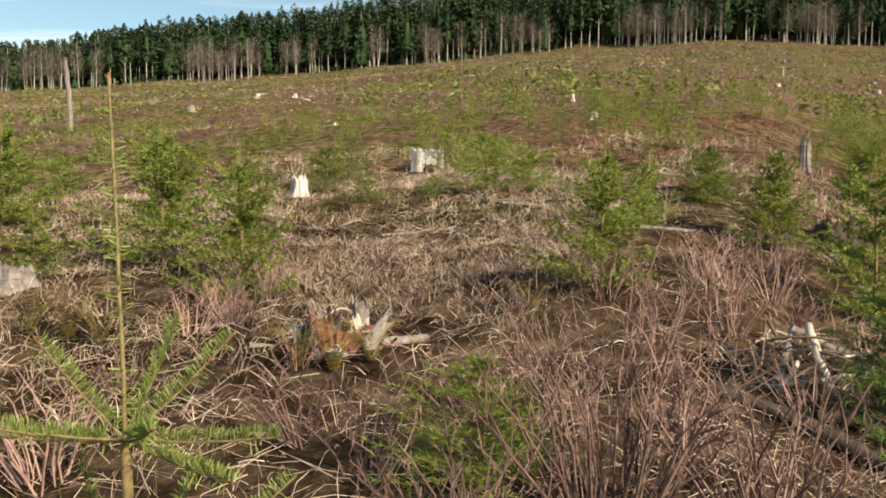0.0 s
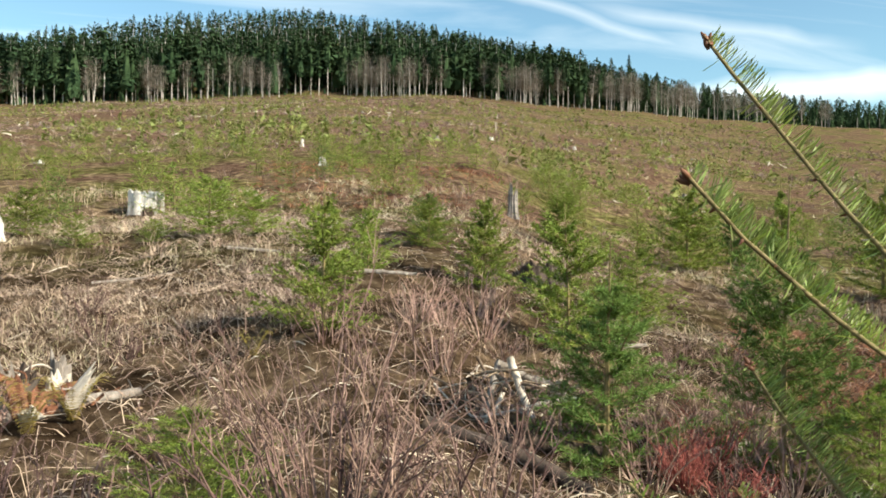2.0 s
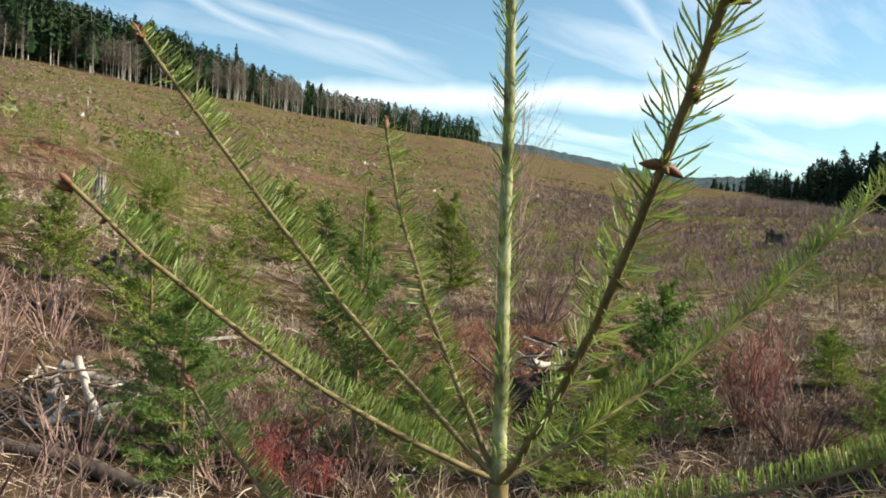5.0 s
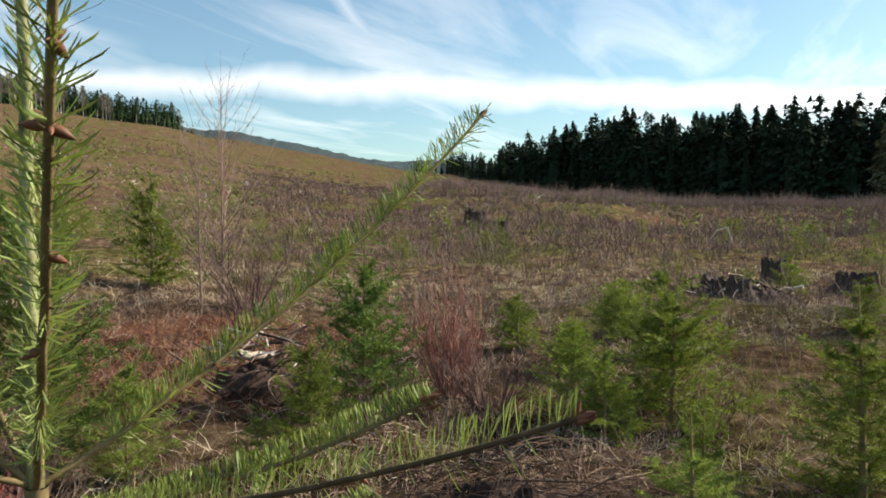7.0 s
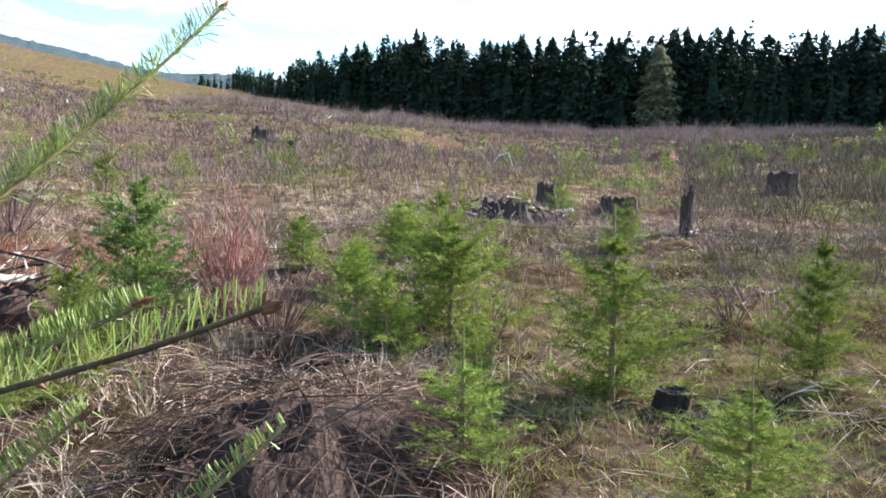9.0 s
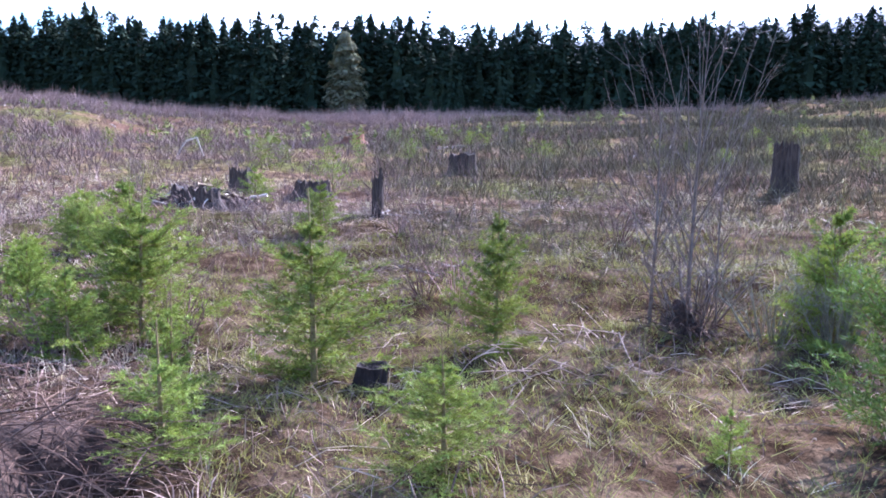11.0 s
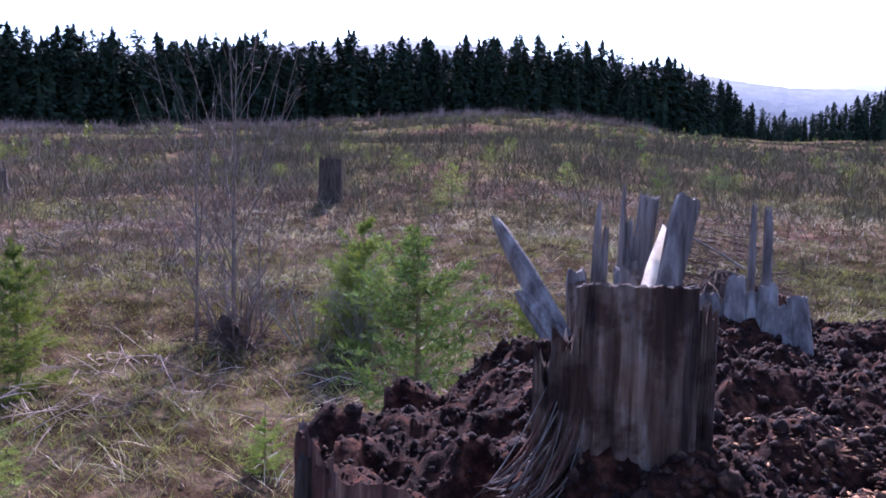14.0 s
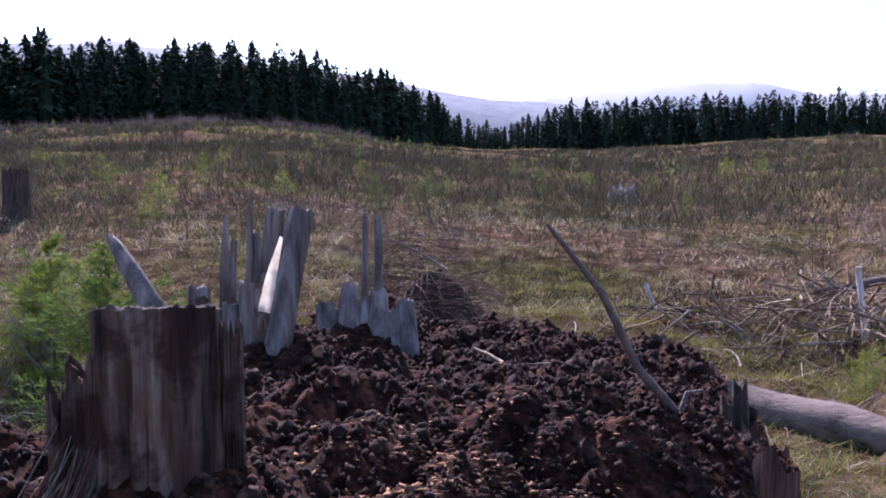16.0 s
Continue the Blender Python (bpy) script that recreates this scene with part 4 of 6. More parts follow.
def stump(x, y, high, wide, mat, label, seed, jag=0.12, flare=0.35, hollow=0.2, name="tree_stump", group="", lean=0.0):
    ob = thing(name, fluted(seed, high, wide, jag, flare, hollow=hollow, lean=lean, sides=20 if math.hypot(x, y) > 24 else 44, rows=6 if math.hypot(x, y) > 24 else 12), mat, label, "stump", group)
    ob.matrix_basis = Matrix.Translation(on_ground(x, y, 0.04)) @ Matrix.Rotation(seed * 0.7, 4, "Z")
    return ob


stump_ob = stump(1.13, 19.6, 0.54, 0.68, M_PALEWOOD, "bleached white sawn tree stump with streaked sides", 501, jag=0.16, flare=0.04, hollow=0.35)
def notch_shade(ob, way, wide, high):
    """A flat dark lens for the shade of a notch at a stump's foot, set towards way."""
    a, b = np.meshgrid(np.linspace(0, 2 * np.pi, 16, endpoint=False), np.linspace(0.1, 3.04, 9))
    lump = 1 + 0.12 * np.sin(3 * a + b * 4)
    v = np.stack([np.cos(a) * np.sin(b) * wide / 2 * lump, np.sin(a) * np.sin(b) * 0.02, np.cos(b) * high / 2 * lump], -1).reshape(-1, 3)
    dark_lens = thing("hollow", tri_mesh("hollow", v, grid_tris(9, 16)), M_BLACKWOOD, "flat dark lens for the shade in a notch at the foot", parent=ob)
    spin = ob.matrix_basis.to_euler().z
    dark_lens.matrix_basis = Matrix.Rotation(-spin, 4, "Z") @ Matrix.Translation(way)


# no notch is cut here, its shade is a dark lens on the wood
notch_shade(stump_ob, (0.05, -0.335, 0.07), 0.24, 0.2)
stump(-1.38, 15.8, 0.4, 0.27, M_PALEWOOD, "small bleached broken tree stump", 502, jag=0.3)
stump(-3.4, 8.7, 0.26, 0.42, M_LOG, "grey weathered low stump beside ferns", 503, jag=0.3)


def broken_stump(x, y, label, seed):
    """A stump fallen apart into ragged grey shards round a red rotten heart."""
    r = np.random.default_rng(seed)
    e = group_thing("broken_stump", on_ground(x, y, 0.05), label, "stump")
    e.scale = (1.45, 1.45, 1.15)
    heart = thing("heart", fluted(seed, 0.22, 0.3, 0.3, 0.5, hollow=0.2, sides=30, rows=8), M_ROTWOOD, "red-brown rotten heartwood", parent=e)
    heart.location = (0.06, -0.05, 0)
    for k in range(17):
        a = 0.5 + k * 0.36 + r.uniform(-0.15, 0.15)
        q = r.uniform(0.12, 0.26)
        ob = thing("shard", fluted(seed + k, r.uniform(0.12, 0.36), r.uniform(0.045, 0.11), 0.5, 0.4, hollow=0.1, sides=16, rows=6), (M_STICKPALE, M_GREYWOOD, M_ROTWOOD, M_STICKPALE, M_BLACKWOOD)[k % 5], parent=e)
        ob.matrix_basis = Matrix.Translation((q * math.cos(a), q * math.sin(a), 0)) @ Euler((r.normal(0, 0.3), r.normal(0, 0.3), a)).to_matrix().to_4x4()
    return e


broken_stump(-0.12, 6.65, "crumbling grey stump with red rotten heart", 504)
stump(9.36, 17.9, 0.7, 0.2, M_LOG, "slender grey broken snag stump", 505, jag=0.5)
stump(6.2, 10.9, 0.36, 0.55, M_BLACKWOOD, "dark hollow stump end among brush", 506, jag=0.3, hollow=0.5)
stump(54.4, 17.8, 1.1, 1.3, M_BLACKWOOD, "dark upturned root stump far off", 507, jag=0.4)
stump(42.6, 12.4, 0.65, 0.6, M_BLACKWOOD, "small dark stump far off", 508, jag=0.2)
stump(5.82, -0.67, 0.18, 0.21, M_CHARRED, "small low black-brown sawn stump leaning in the grass", 509, jag=0.03, flare=0.12, hollow=0.02, lean=0.2)
stump(14.75, -2.47, 0.78, 0.2, M_BLACKWOOD, "upright dark grey post-like broken stump", 510, jag=0.35, flare=0.1, hollow=0.05)
stump(25.57, -7.32, 0.76, 0.78, M_BLACKWOOD, "tall dark old stump in the brush", 511, jag=0.2, flare=0.15)
stump(15.4, -11.4, 1.05, 0.5, M_BLACKWOOD, "tall dark old stump with a flared foot", 512, jag=0.15, flare=0.2)
stump(17.6, 0.55, 0.42, 0.7, M_BLACKWOOD, "dark rotten stump beside a root mass", 513, jag=0.25)
stump(18.6, 0.75, 0.38, 0.8, M_BLACKWOOD, "dark rotten stump beside a root mass", 514, jag=0.25)
stump(21.0, -0.3, 0.6, 0.5, M_BLACKWOOD, "dark upright root mass on the rise", 515, jag=0.3)
stump(19.7, -1.91, 0.44, 0.75, M_BLACKWOOD, "dark ragged stump in the brush", 516, jag=0.2)
stump(7.44, 29.0, 0.32, 0.24, M_PALEWOOD, "pale broken stump on the slope", 517, jag=0.4)
stump(6.7, -28.0, 0.6, 0.9, M_GREYWOOD, "grey root mass far off in the brush", 519, jag=0.6)
stump(48.7, -7.6, 0.5, 1.2, M_ROTWOOD, "orange-brown rotten stump far off", 520, jag=0.4)
# bleached stumps over the slope
slope_rng = np.random.default_rng(61)
for k in range(30):
    az, d = slope_rng.uniform(-30, 62), slope_rng.uniform(40, 140)
    x, y = d * math.sin(radians(az)), d * math.cos(radians(az))
    big = d > 55
    stump(x, y, float(slope_rng.uniform(0.25, 0.5)) * (1.25 if big else 1), float(slope_rng.uniform(0.18, 0.36)) * (1.3 if big else 1), M_PALEWOOD if slope_rng.uniform() < 0.3 else M_GREYWOOD,
          "weathered stump far up the logged slope", 540 + k % 7, jag=0.35, group="stumps on the slope")


def log_mesh(p0, p1, rad, seed, taper=0.75, sides=10, bow=0.03, ragged=0.05):
    """A fallen log or pole with uneven skin and closed ends."""
    r = np.random.default_rng(seed)
    p0, p1 = np.array(p0, float), np.array(p1, float)
    n = 9
    L = np.linalg.norm(p1 - p0)
    off = r.normal(0, 1, 3) * bow * L
    pts = [p0 * (1 - s) + p1 * s + off * math.sin(s * math.pi) + r.normal(0, rad * 0.08, 3) for s in np.linspace(0, 1, n)]
    v, t = tube(pts, rad * np.linspace(1, taper, n) * (1 + r.uniform(-ragged, ragged, n)), sides)
    v = v + r.normal(0, rad * 0.05, v.shape)
    c = len(v)
    v = np.concatenate([v, [pts[0], pts[-1]]])
    cap = [[(j + 1) % sides, j, c] for j in range(sides)] + [[(n - 1) * sides + j, (n - 1) * sides + (j + 1) % sides, c + 1] for j in range(sides)]
    return tri_mesh("log", v, np.concatenate([t, cap]), True)


def log(a, b, rad, mat, label, seed, lift=(0.0, 0.0), name="log", category="log", group="", taper=0.75, bow=0.03):
    """A log whose ends lie on the ground at a and b, or stand lifted above it."""
    p0, p1 = np.array([*a, float(ground_z(*a)) + rad * 0.6 + lift[0]]), np.array([*b, float(ground_z(*b)) + rad * 0.6 * taper + lift[1]])
    mid = (p0 + p1) / 2
    ob = thing(name, log_mesh(p0 - mid, p1 - mid, rad, seed, taper, bow=bow), mat, label, category, group)
    ob.location = mid
    return ob


log((0.05, 6.5), (0.62, 6.72), 0.045, M_GREYWOOD, "short grey log lying by a rotten stump", 601)
log((-0.75, 6.75), (-0.1, 6.85), 0.025, M_GREYWOOD, "grey branch lying by a rotten stump", 602)
log((2.0, 12.6), (2.7, 12.3), 0.03, M_GREYWOOD, "pale log lying across the slope", 603)
log((3.46, 10.6), (4.1, 10.35), 0.032, M_GREYWOOD, "pale log lying in the brush", 604)
log((0.2, 11.4), (1.2, 11.5), 0.022, M_GREYWOOD, "long grey branch on the ground", 605)
log((3.15, 5.82), (3.16, 5.5), 0.03, M_STICKPALE, "weathered pale pole leaning on slash", 606, lift=(0.33, 0.0), taper=0.9)
log((2.78, 5.5), (3.12, 5.95), 0.03, M_GREYWOOD, "weathered grey slab leaning on slash", 607, lift=(0.02, 0.24))
log((3.1, 5.95), (3.6, 5.8), 0.035, M_GREYWOOD, "grey split log lying on slash", 608, lift=(0.22, 0.16))
log((3.1, 5.55), (3.65, 5.65), 0.02, M_STICKPALE, "pale branch lying on slash", 609, lift=(0.05, 0.15))
log((2.75, 5.4), (3.05, 5.75), 0.022, M_STICKPALE, "pale branch lying on slash", 626, lift=(0.03, 0.1))
log((2.3, 5.35), (3.0, 4.5), 0.055, M_BLACKWOOD, "dark fallen log in the hollow", 610)
log((2.85, 5.15), (3.5, 5.0), 0.09, M_BLACKWOOD, "dark fallen log in the hollow", 611)
log((4.3, 5.05), (4.85, 5.25), 0.055, M_GREYWOOD, "short grey log end in red-stemmed brush", 612)
log((5.3, 7.9), (6.1, 8.2), 0.028, M_GREYWOOD, "pale branch under young firs", 613)
log((7.5, 5.12), (8.0, 4.95), 0.05, M_STICKPALE, "white peeled stick on a slash heap", 614, lift=(0.28, 0.3))
log((9.3, -2.1), (9.8, -1.75), 0.012, M_GREYWOOD, "pale bent stick in the brush", 615, lift=(0.05, 0.12))
log((9.5, -2.2), (10.3, -2.7), 0.012, M_GREYWOOD, "pale stick in the brush", 616, lift=(0.14, 0.02))
log((40.5, -10.5), (43.5, -15.8), 0.085, M_LOG, "long grey log lying far off", 617, lift=(0.0, 0.0))
log((1.0, -5.95), (-0.9, -4.9), 0.13, M_DARKLOG, "thick dark brown fallen log on the grass", 618, taper=1.0)
log((0.45, -9.0), (-0.7, -9.1), 0.05, M_DARKLOG, "dark fallen log propped on a tangle of branches", 625, lift=(0.4, 0.62))
log((0.1, -8.45), (0.0, -8.3), 0.028, M_PALEWOOD, "short pale upright stick", 619, lift=(0.75, 0.0), taper=1.0)
log((2.2, -9.2), (2.05, -9.1), 0.022, M_PALEWOOD, "white broken stick standing in brush", 620, lift=(0.35, 0.05))
log((34.5, 1.75), (34.5, 1.35), 0.035, M_STICKPALE, "bleached branch standing in the thicket", 621, lift=(0.1, 0.72))
log((34.5, 1.35), (34.5, 0.95), 0.035, M_STICKPALE, "bleached branch lying across two others", 624, lift=(0.72, 0.82))
log((34.5, 0.95), (34.5, 0.72), 0.035, M_STICKPALE, "bleached branch standing in the thicket", 622, lift=(0.82, 0.05))
log((-19.0, 51.1), (-19.2, 51.0), 0.16, M_GREYWOOD, "tall grey standing dead snag", 623, lift=(0.0, 4.5), name="dead_snag", category="snag")


def slash_pile(x, y, wide, high, sticks, seed, mats, label, thick=0.012, core=True, long=1.0, fine=0):
    """A heap of cut branches round a dark dome that stands for the shade inside."""
    r = np.random.default_rng(seed)
    e = group_thing("slash_pile", on_ground(x, y, 0.0), label, "slash pile")
    if core:
        n = 64
        a = np.linspace(0, 2 * np.pi, n, endpoint=False)
        rows = []
        for f in np.linspace(1.0, 0.03, 20):
            rr = wide / 2 * f * (0.66 if fine else 1.0) * (1 + 0.2 * np.cos(3 * a + seed) + 0.12 * np.cos(5 * a))
            px, py = rr * np.cos(a), rr * np.sin(a)
            lump = 0.10 * smooth_noise(px + 9, py + 9, 0.25, seed) + 0.07 * smooth_noise(px + 9, py + 9, 0.1, seed + 1)
            rows.append(np.stack([px, py, high * 0.5 * (1 - f ** 1.7) + lump * (f < 0.98) - 0.06 * (f > 0.98)], -1))
        thing("core", tri_mesh("core", np.concatenate(rows), grid_tris(20, n)), M_HEAPDARK, parent=e)
    if fine:
        h = Heap()
        for _ in range(fine):
            a, q = r.uniform(0, 6.283), r.uniform(0.0, 0.8)
            p0 = np.array([math.cos(a) * q * wide * 0.5, math.sin(a) * q * wide * 0.5, high * r.uniform(0.15, 0.95) * (1.1 - q)])
            b, L = a + r.normal(0, 0.7), r.uniform(0.3, 0.75)
            out = np.array([math.cos(b), math.sin(b), 0.0])
            p1, p2 = p0 + out * L * 0.5 + (0, 0, r.uniform(0.0, 0.25) * L), p0 + out * L + (0, 0, r.uniform(-0.75, 0.15) * L)
            w = thick * r.uniform(0.4, 0.9)
            h.add(*tube([(1 - u) ** 2 * p0 + 2 * u * (1 - u) * p1 + u * u * p2 for u in np.linspace(0, 1, 6)], w * np.linspace(1, 0.3, 6), 3))
            for _ in range(2):
                u = r.uniform(0.3, 0.9)
                c = (1 - u) ** 2 * p0 + 2 * u * (1 - u) * p1 + u * u * p2
                h.add(*tube([c, c + (out + r.normal(0, 0.6, 3)) * L * 0.25], [w * 0.5, w * 0.2], 3))
        tagged(thing("twig_mass", h.mesh("twig_mass"), mats[0], parent=e), kind="stuff")
    shapes = [log_mesh((-0.5, 0, 0), (0.5, 0, 0), 0.02, seed + k, 0.35, sides=5, bow=0.07) for k in range(6)]
    for k in range(sticks):
        a, q = r.uniform(0, 6.283), math.sqrt(r.uniform(0.0, 1))
        px, py = math.cos(a) * q * wide * 0.5, math.sin(a) * q * wide * 0.5
        pz = high * (1 - q ** 1.8) * r.uniform(0.25 if fine else 0.7, 1.05) + 0.02
        L = long * r.uniform(0.25, 0.8)
        me = shapes[int(r.integers(6))]
        mat = mats[int(r.integers(len(mats)))]
        if not me.materials:
            me.materials.append(mat)
        ob = new("branch", me)
        ob.parent = e
        ob.material_slots[0].link = "OBJECT"
        ob.material_slots[0].material = mat
        w = thick * r.uniform(0.5, 1.4) / 0.02
        ob.matrix_basis = Matrix.Translation((px, py, pz)) @ Euler((0, r.normal(0, 0.3) + 0.3 * (q - 0.3), r.uniform(0, 6.283))).to_matrix().to_4x4() @ Matrix.Diagonal((L, w, w, 1))
    return e


# serves dark branches and the domes that paint shade inside the heaps
M_HEAPDARK = surface("dark_heap_brown", [(0.3, (0.02, 0.012, 0.009)), (0.7, (0.10, 0.06, 0.042))], scale=30, rough=0.95, bump=1.0, bump_scale=60)
M_STICK = surface("peeling_branch_bark", [(0.3, (0.12, 0.078, 0.05)), (0.7, (0.33, 0.24, 0.165))], scale=20, rough=0.85, bump=0.4, bump_scale=80, randomness=0.35)
slash_pile(4.6, 1.45, 1.9, 0.62, 130, 701, [M_MOUNDTWIG, M_MOUNDTWIG, M_HEAPDARK, M_BUSH, M_HEAPDARK], "brown heap of cut branches and twigs", 0.0048, long=0.95, fine=420)
slash_pile(7.65, 4.95, 1.3, 0.55, 60, 702, [M_STICK, M_STICKPALE, M_HEAPDARK], "heap of dark and bleached branches with roots", 0.013)
slash_pile(3.05, 5.85, 1.1, 0.22, 50, 703, [M_STICKPALE, M_STICK, M_STICK], "low heap of bleached branches", 0.012, core=False, long=0.7)
slash_pile(-0.13, 6.75, 0.9, 0.26, 34, 704, [M_STICKPALE, M_STICK, M_ROTWOOD], "scattered splinters round a rotten stump", 0.010, core=False, long=0.6)
slash_pile(5.9, -2.1, 1.5, 0.14, 80, 705, [M_STALK, M_STALK, M_STICK], "low litter of dry brown stems", 0.004, core=False, long=0.6)
# the shadow at the alder's foot is put into this hummock's dark colours
slash_pile(6.75, -3.6, 0.8, 0.3, 14, 711, [M_MOUNDTWIG, M_HEAPDARK], "root hummock under an alder sapling, coloured dark for shadow", 0.007, long=0.5, fine=70)
slash_pile(9.0, -1.8, 1.9, 0.22, 50, 706, [M_STICK], "low scatter of dead sticks in the brush", 0.006, core=False, long=0.55)
slash_pile(0.0, -8.7, 2.9, 0.55, 130, 707, [M_STICK, M_MOUNDTWIG, M_STICK, M_MOUNDTWIG, M_STICK, M_GREYWOOD], "tangle of grey-brown branches and logs", 0.013, core=False, long=1.5, fine=160)
slash_pile(4.1, -7.5, 1.5, 0.95, 60, 718, [M_MOUNDTWIG, M_MOUNDTWIG, M_HEAPDARK], "dark brushy mound of rotten wood and brambles", 0.008, long=0.8, fine=330)
log((3.75, -7.2), (4.35, -7.0), 0.012, M_GREYWOOD, "bare grey branch lying across a brushy mound", 627, lift=(0.62, 0.92))
slash_pile(1.6, -8.2, 2.0, 0.3, 40, 708, [M_STICK, M_GREYWOOD, M_HEAPDARK], "tangle of grey branches on the ground", 0.012, core=False, long=1.2)
slash_pile(14.6, -3.6, 3.0, 0.25, 46, 709, [M_STICK, M_GREYWOOD], "scatter of grey slash by an old stump", 0.013, core=False, long=1.2)
slash_pile(18.2, 0.6, 2.4, 0.4, 40, 710, [M_HEAPDARK, M_STICK, M_STICKPALE], "dark heap of roots and slash", 0.03, long=1.3)


def fern_clump(x, y, size, seed, label, mat=None):
    """Arching fronds of small leaflets."""
    r = np.random.default_rng(seed)
    e = group_thing("fern_clump", on_ground(x, y, 0.01), label, "fern")
    for k in range(22):
        h = Heap()
        a, L = r.uniform(0, 6.283), size * r.uniform(0.6, 1.1)
        out = np.array([math.cos(a), math.sin(a), 0])
        side = np.array([-out[1], out[0], 0])
        for s in np.linspace(0.08, 1, 22):
            p = out * L * 0.75 * s + np.array([0, 0, L * 0.95 * math.sin(min(1.9, s * 2.0))])
            w = L * 0.13 * (1.05 - s) ** 0.7
            for sg in (1, -1):
                q = p + side * sg * w + out * w * 0.4 + (0, 0, -w * 0.2)
                h.add([p + out * 0.008, p - out * 0.008, q], [(0, 1, 2)])
        thing("frond", h.mesh("frond"), mat or M_FERN, parent=e)
    return e


fern_clump(-2.25, 7.1, 0.5, 801, "yellow-brown fern clump with arching fronds")
fern_clump(-2.6, 7.25, 0.42, 802, "yellow-brown fern clump with arching fronds")
fern_clump(-1.95, 7.0, 0.36, 803, "fading green-brown fern clump", M_FERN)
fern_clump(-0.05, 5.9, 0.34, 804, "low browning fern before a rotten stump")
fern_clump(-0.3, 6.0, 0.32, 805, "low browning fern before a rotten stump")
fern_clump(0.2, 6.05, 0.3, 807, "low browning fern before a rotten stump")
fern_clump(1.5, 7.2, 0.24, 806, "small browning fern in dry brush")

# ---- near saplings ----
def needle_branch(parent, pts, r, length=0.0215, step=0.00062, thick=0.004, width=0.0011, lift=1.5, name="branch", tip=True, keep=0.12, ahead=0.14, bark=None):
    """A fir branch: stem, needles set round it and combed upward, and buds at its end."""
    p = np.asarray(pts, float)
    s = np.linspace(0, 1, 14)
    # smooth the given points
    if len(p) == 3:
        p = np.array([(1 - u) ** 2 * p[0] + 2 * u * (1 - u) * p[1] + u * u * p[2] for u in s])
    else:
        p = np.array([(1 - u) * p[0] + u * p[1] for u in s])
    p = p + r.normal(0, 0.0005, p.shape)
    ob = thing(name, Heap.one(tube(p, thick * np.linspace(1, 0.55, len(p)), 7)), bark or M_TWIG, parent=parent)
    L = np.linalg.norm(np.diff(p, axis=0), axis=1).sum()
    n = int(L / step)
    u = np.sort(r.uniform(keep, 1.0, n)) * (len(p) - 1.001)
    i = u.astype(int)
    f = (u - i)[:, None]
    base = p[i] * (1 - f) + p[i + 1] * f
    d = p[i + 1] - p[i]
    d /= np.linalg.norm(d, axis=1, keepdims=True)
    rnd = r.normal(0, 0.6, (n, 3))
    rnd[:, 2] += lift * (r.uniform(0, 1, n) < 0.86)
    rnd -= (rnd * d).sum(1, keepdims=True) * d
    rnd /= np.linalg.norm(rnd, axis=1, keepdims=True) + 1e-9
    way = rnd * 0.9 + d * r.normal(ahead, 0.12, (n, 1))
    way /= np.linalg.norm(way, axis=1, keepdims=True)
    ln = length * r.uniform(0.8, 1.08, (n, 1)) * np.minimum(1, 0.65 + 4 * np.minimum(u / (len(p) - 1), 1.02 - u / (len(p) - 1)))[:, None]
    side = np.cross(way, r.normal(0, 1, (n, 3)))
    side /= np.linalg.norm(side, axis=1, keepdims=True) + 1e-9
    side = side * width / 2
    curl = d * ln * 0.05
    mid = base + way * ln * 0.86
    end = base + way * ln + curl
    v = np.stack([base - side * 0.6, base + side * 0.6, mid + side, mid - side, end], 1).reshape(-1, 3)
    k = np.arange(n)[:, None] * 5
    t = np.concatenate([k + [[0, 1, 2]], k + [[0, 2, 3]], k + [[3, 2, 4]]], 0)
    tagged(thing("needles", tri_mesh("needles", v, t), M_NEEDLE_NEAR, parent=ob), kind="stuff")
    if tip:
        for q in r.uniform(0.2, 0.95, 6):
            i, way = int(q * (len(p) - 1)), r.normal(0, 1, 3)
            side_bud(ob, p[i], way - d[0] * (way @ d[0]) + d[0] * 0.4, r.uniform(0.005, 0.008))
        for q in range(4):
            c = p[-1] + (0 if q == 0 else 1) * (r.normal(0, 0.002, 3) - d[-1] * 0.004)
            b = Heap()
            ax = d[-1] + r.normal(0, 0.35, 3) * (q > 0)
            ax /= np.linalg.norm(ax)
            b.add(*tube([c - ax * 0.003, c + ax * 0.001, c + ax * 0.004, c + ax * 0.0075], [0.0014, 0.0024, 0.0019, 0.0004], 6))
            thing("bud", b.mesh("bud", True), M_BUD, parent=ob)
    return ob, p


def one_mesh(vt):
    h = Heap()
    h.add(*vt)
    return h.mesh("stem", True)


Heap.one = staticmethod(one_mesh)
M_LEADER = surface("pale_leader_bark", [(0.34, (0.10, 0.085, 0.035)), (0.5, (0.25, 0.255, 0.10)), (0.66, (0.47, 0.45, 0.25))], scale=45, rough=0.6, bump=0.3, bump_scale=220)


def side_bud(parent, c, ax, size):
    ax = np.array(ax, float) / np.linalg.norm(ax)
    c = np.array(c, float)
    h = Heap()
    h.add(*tube([c, c + ax * size * 0.35, c + ax * size * 0.7, c + ax * size], [size * 0.16, size * 0.26, size * 0.16, size * 0.02], 6))
    thing("bud", h.mesh("bud", True), M_BUD, parent=parent)


# young fir bark darkened for one branch that shows its shaded underside
M_SHADETWIG = surface("shaded_young_twig_bark", [(0.3, (0.05, 0.032, 0.018)), (0.7, (0.15, 0.10, 0.05))], scale=60, rough=0.75, bump=0.3, bump_scale=220)


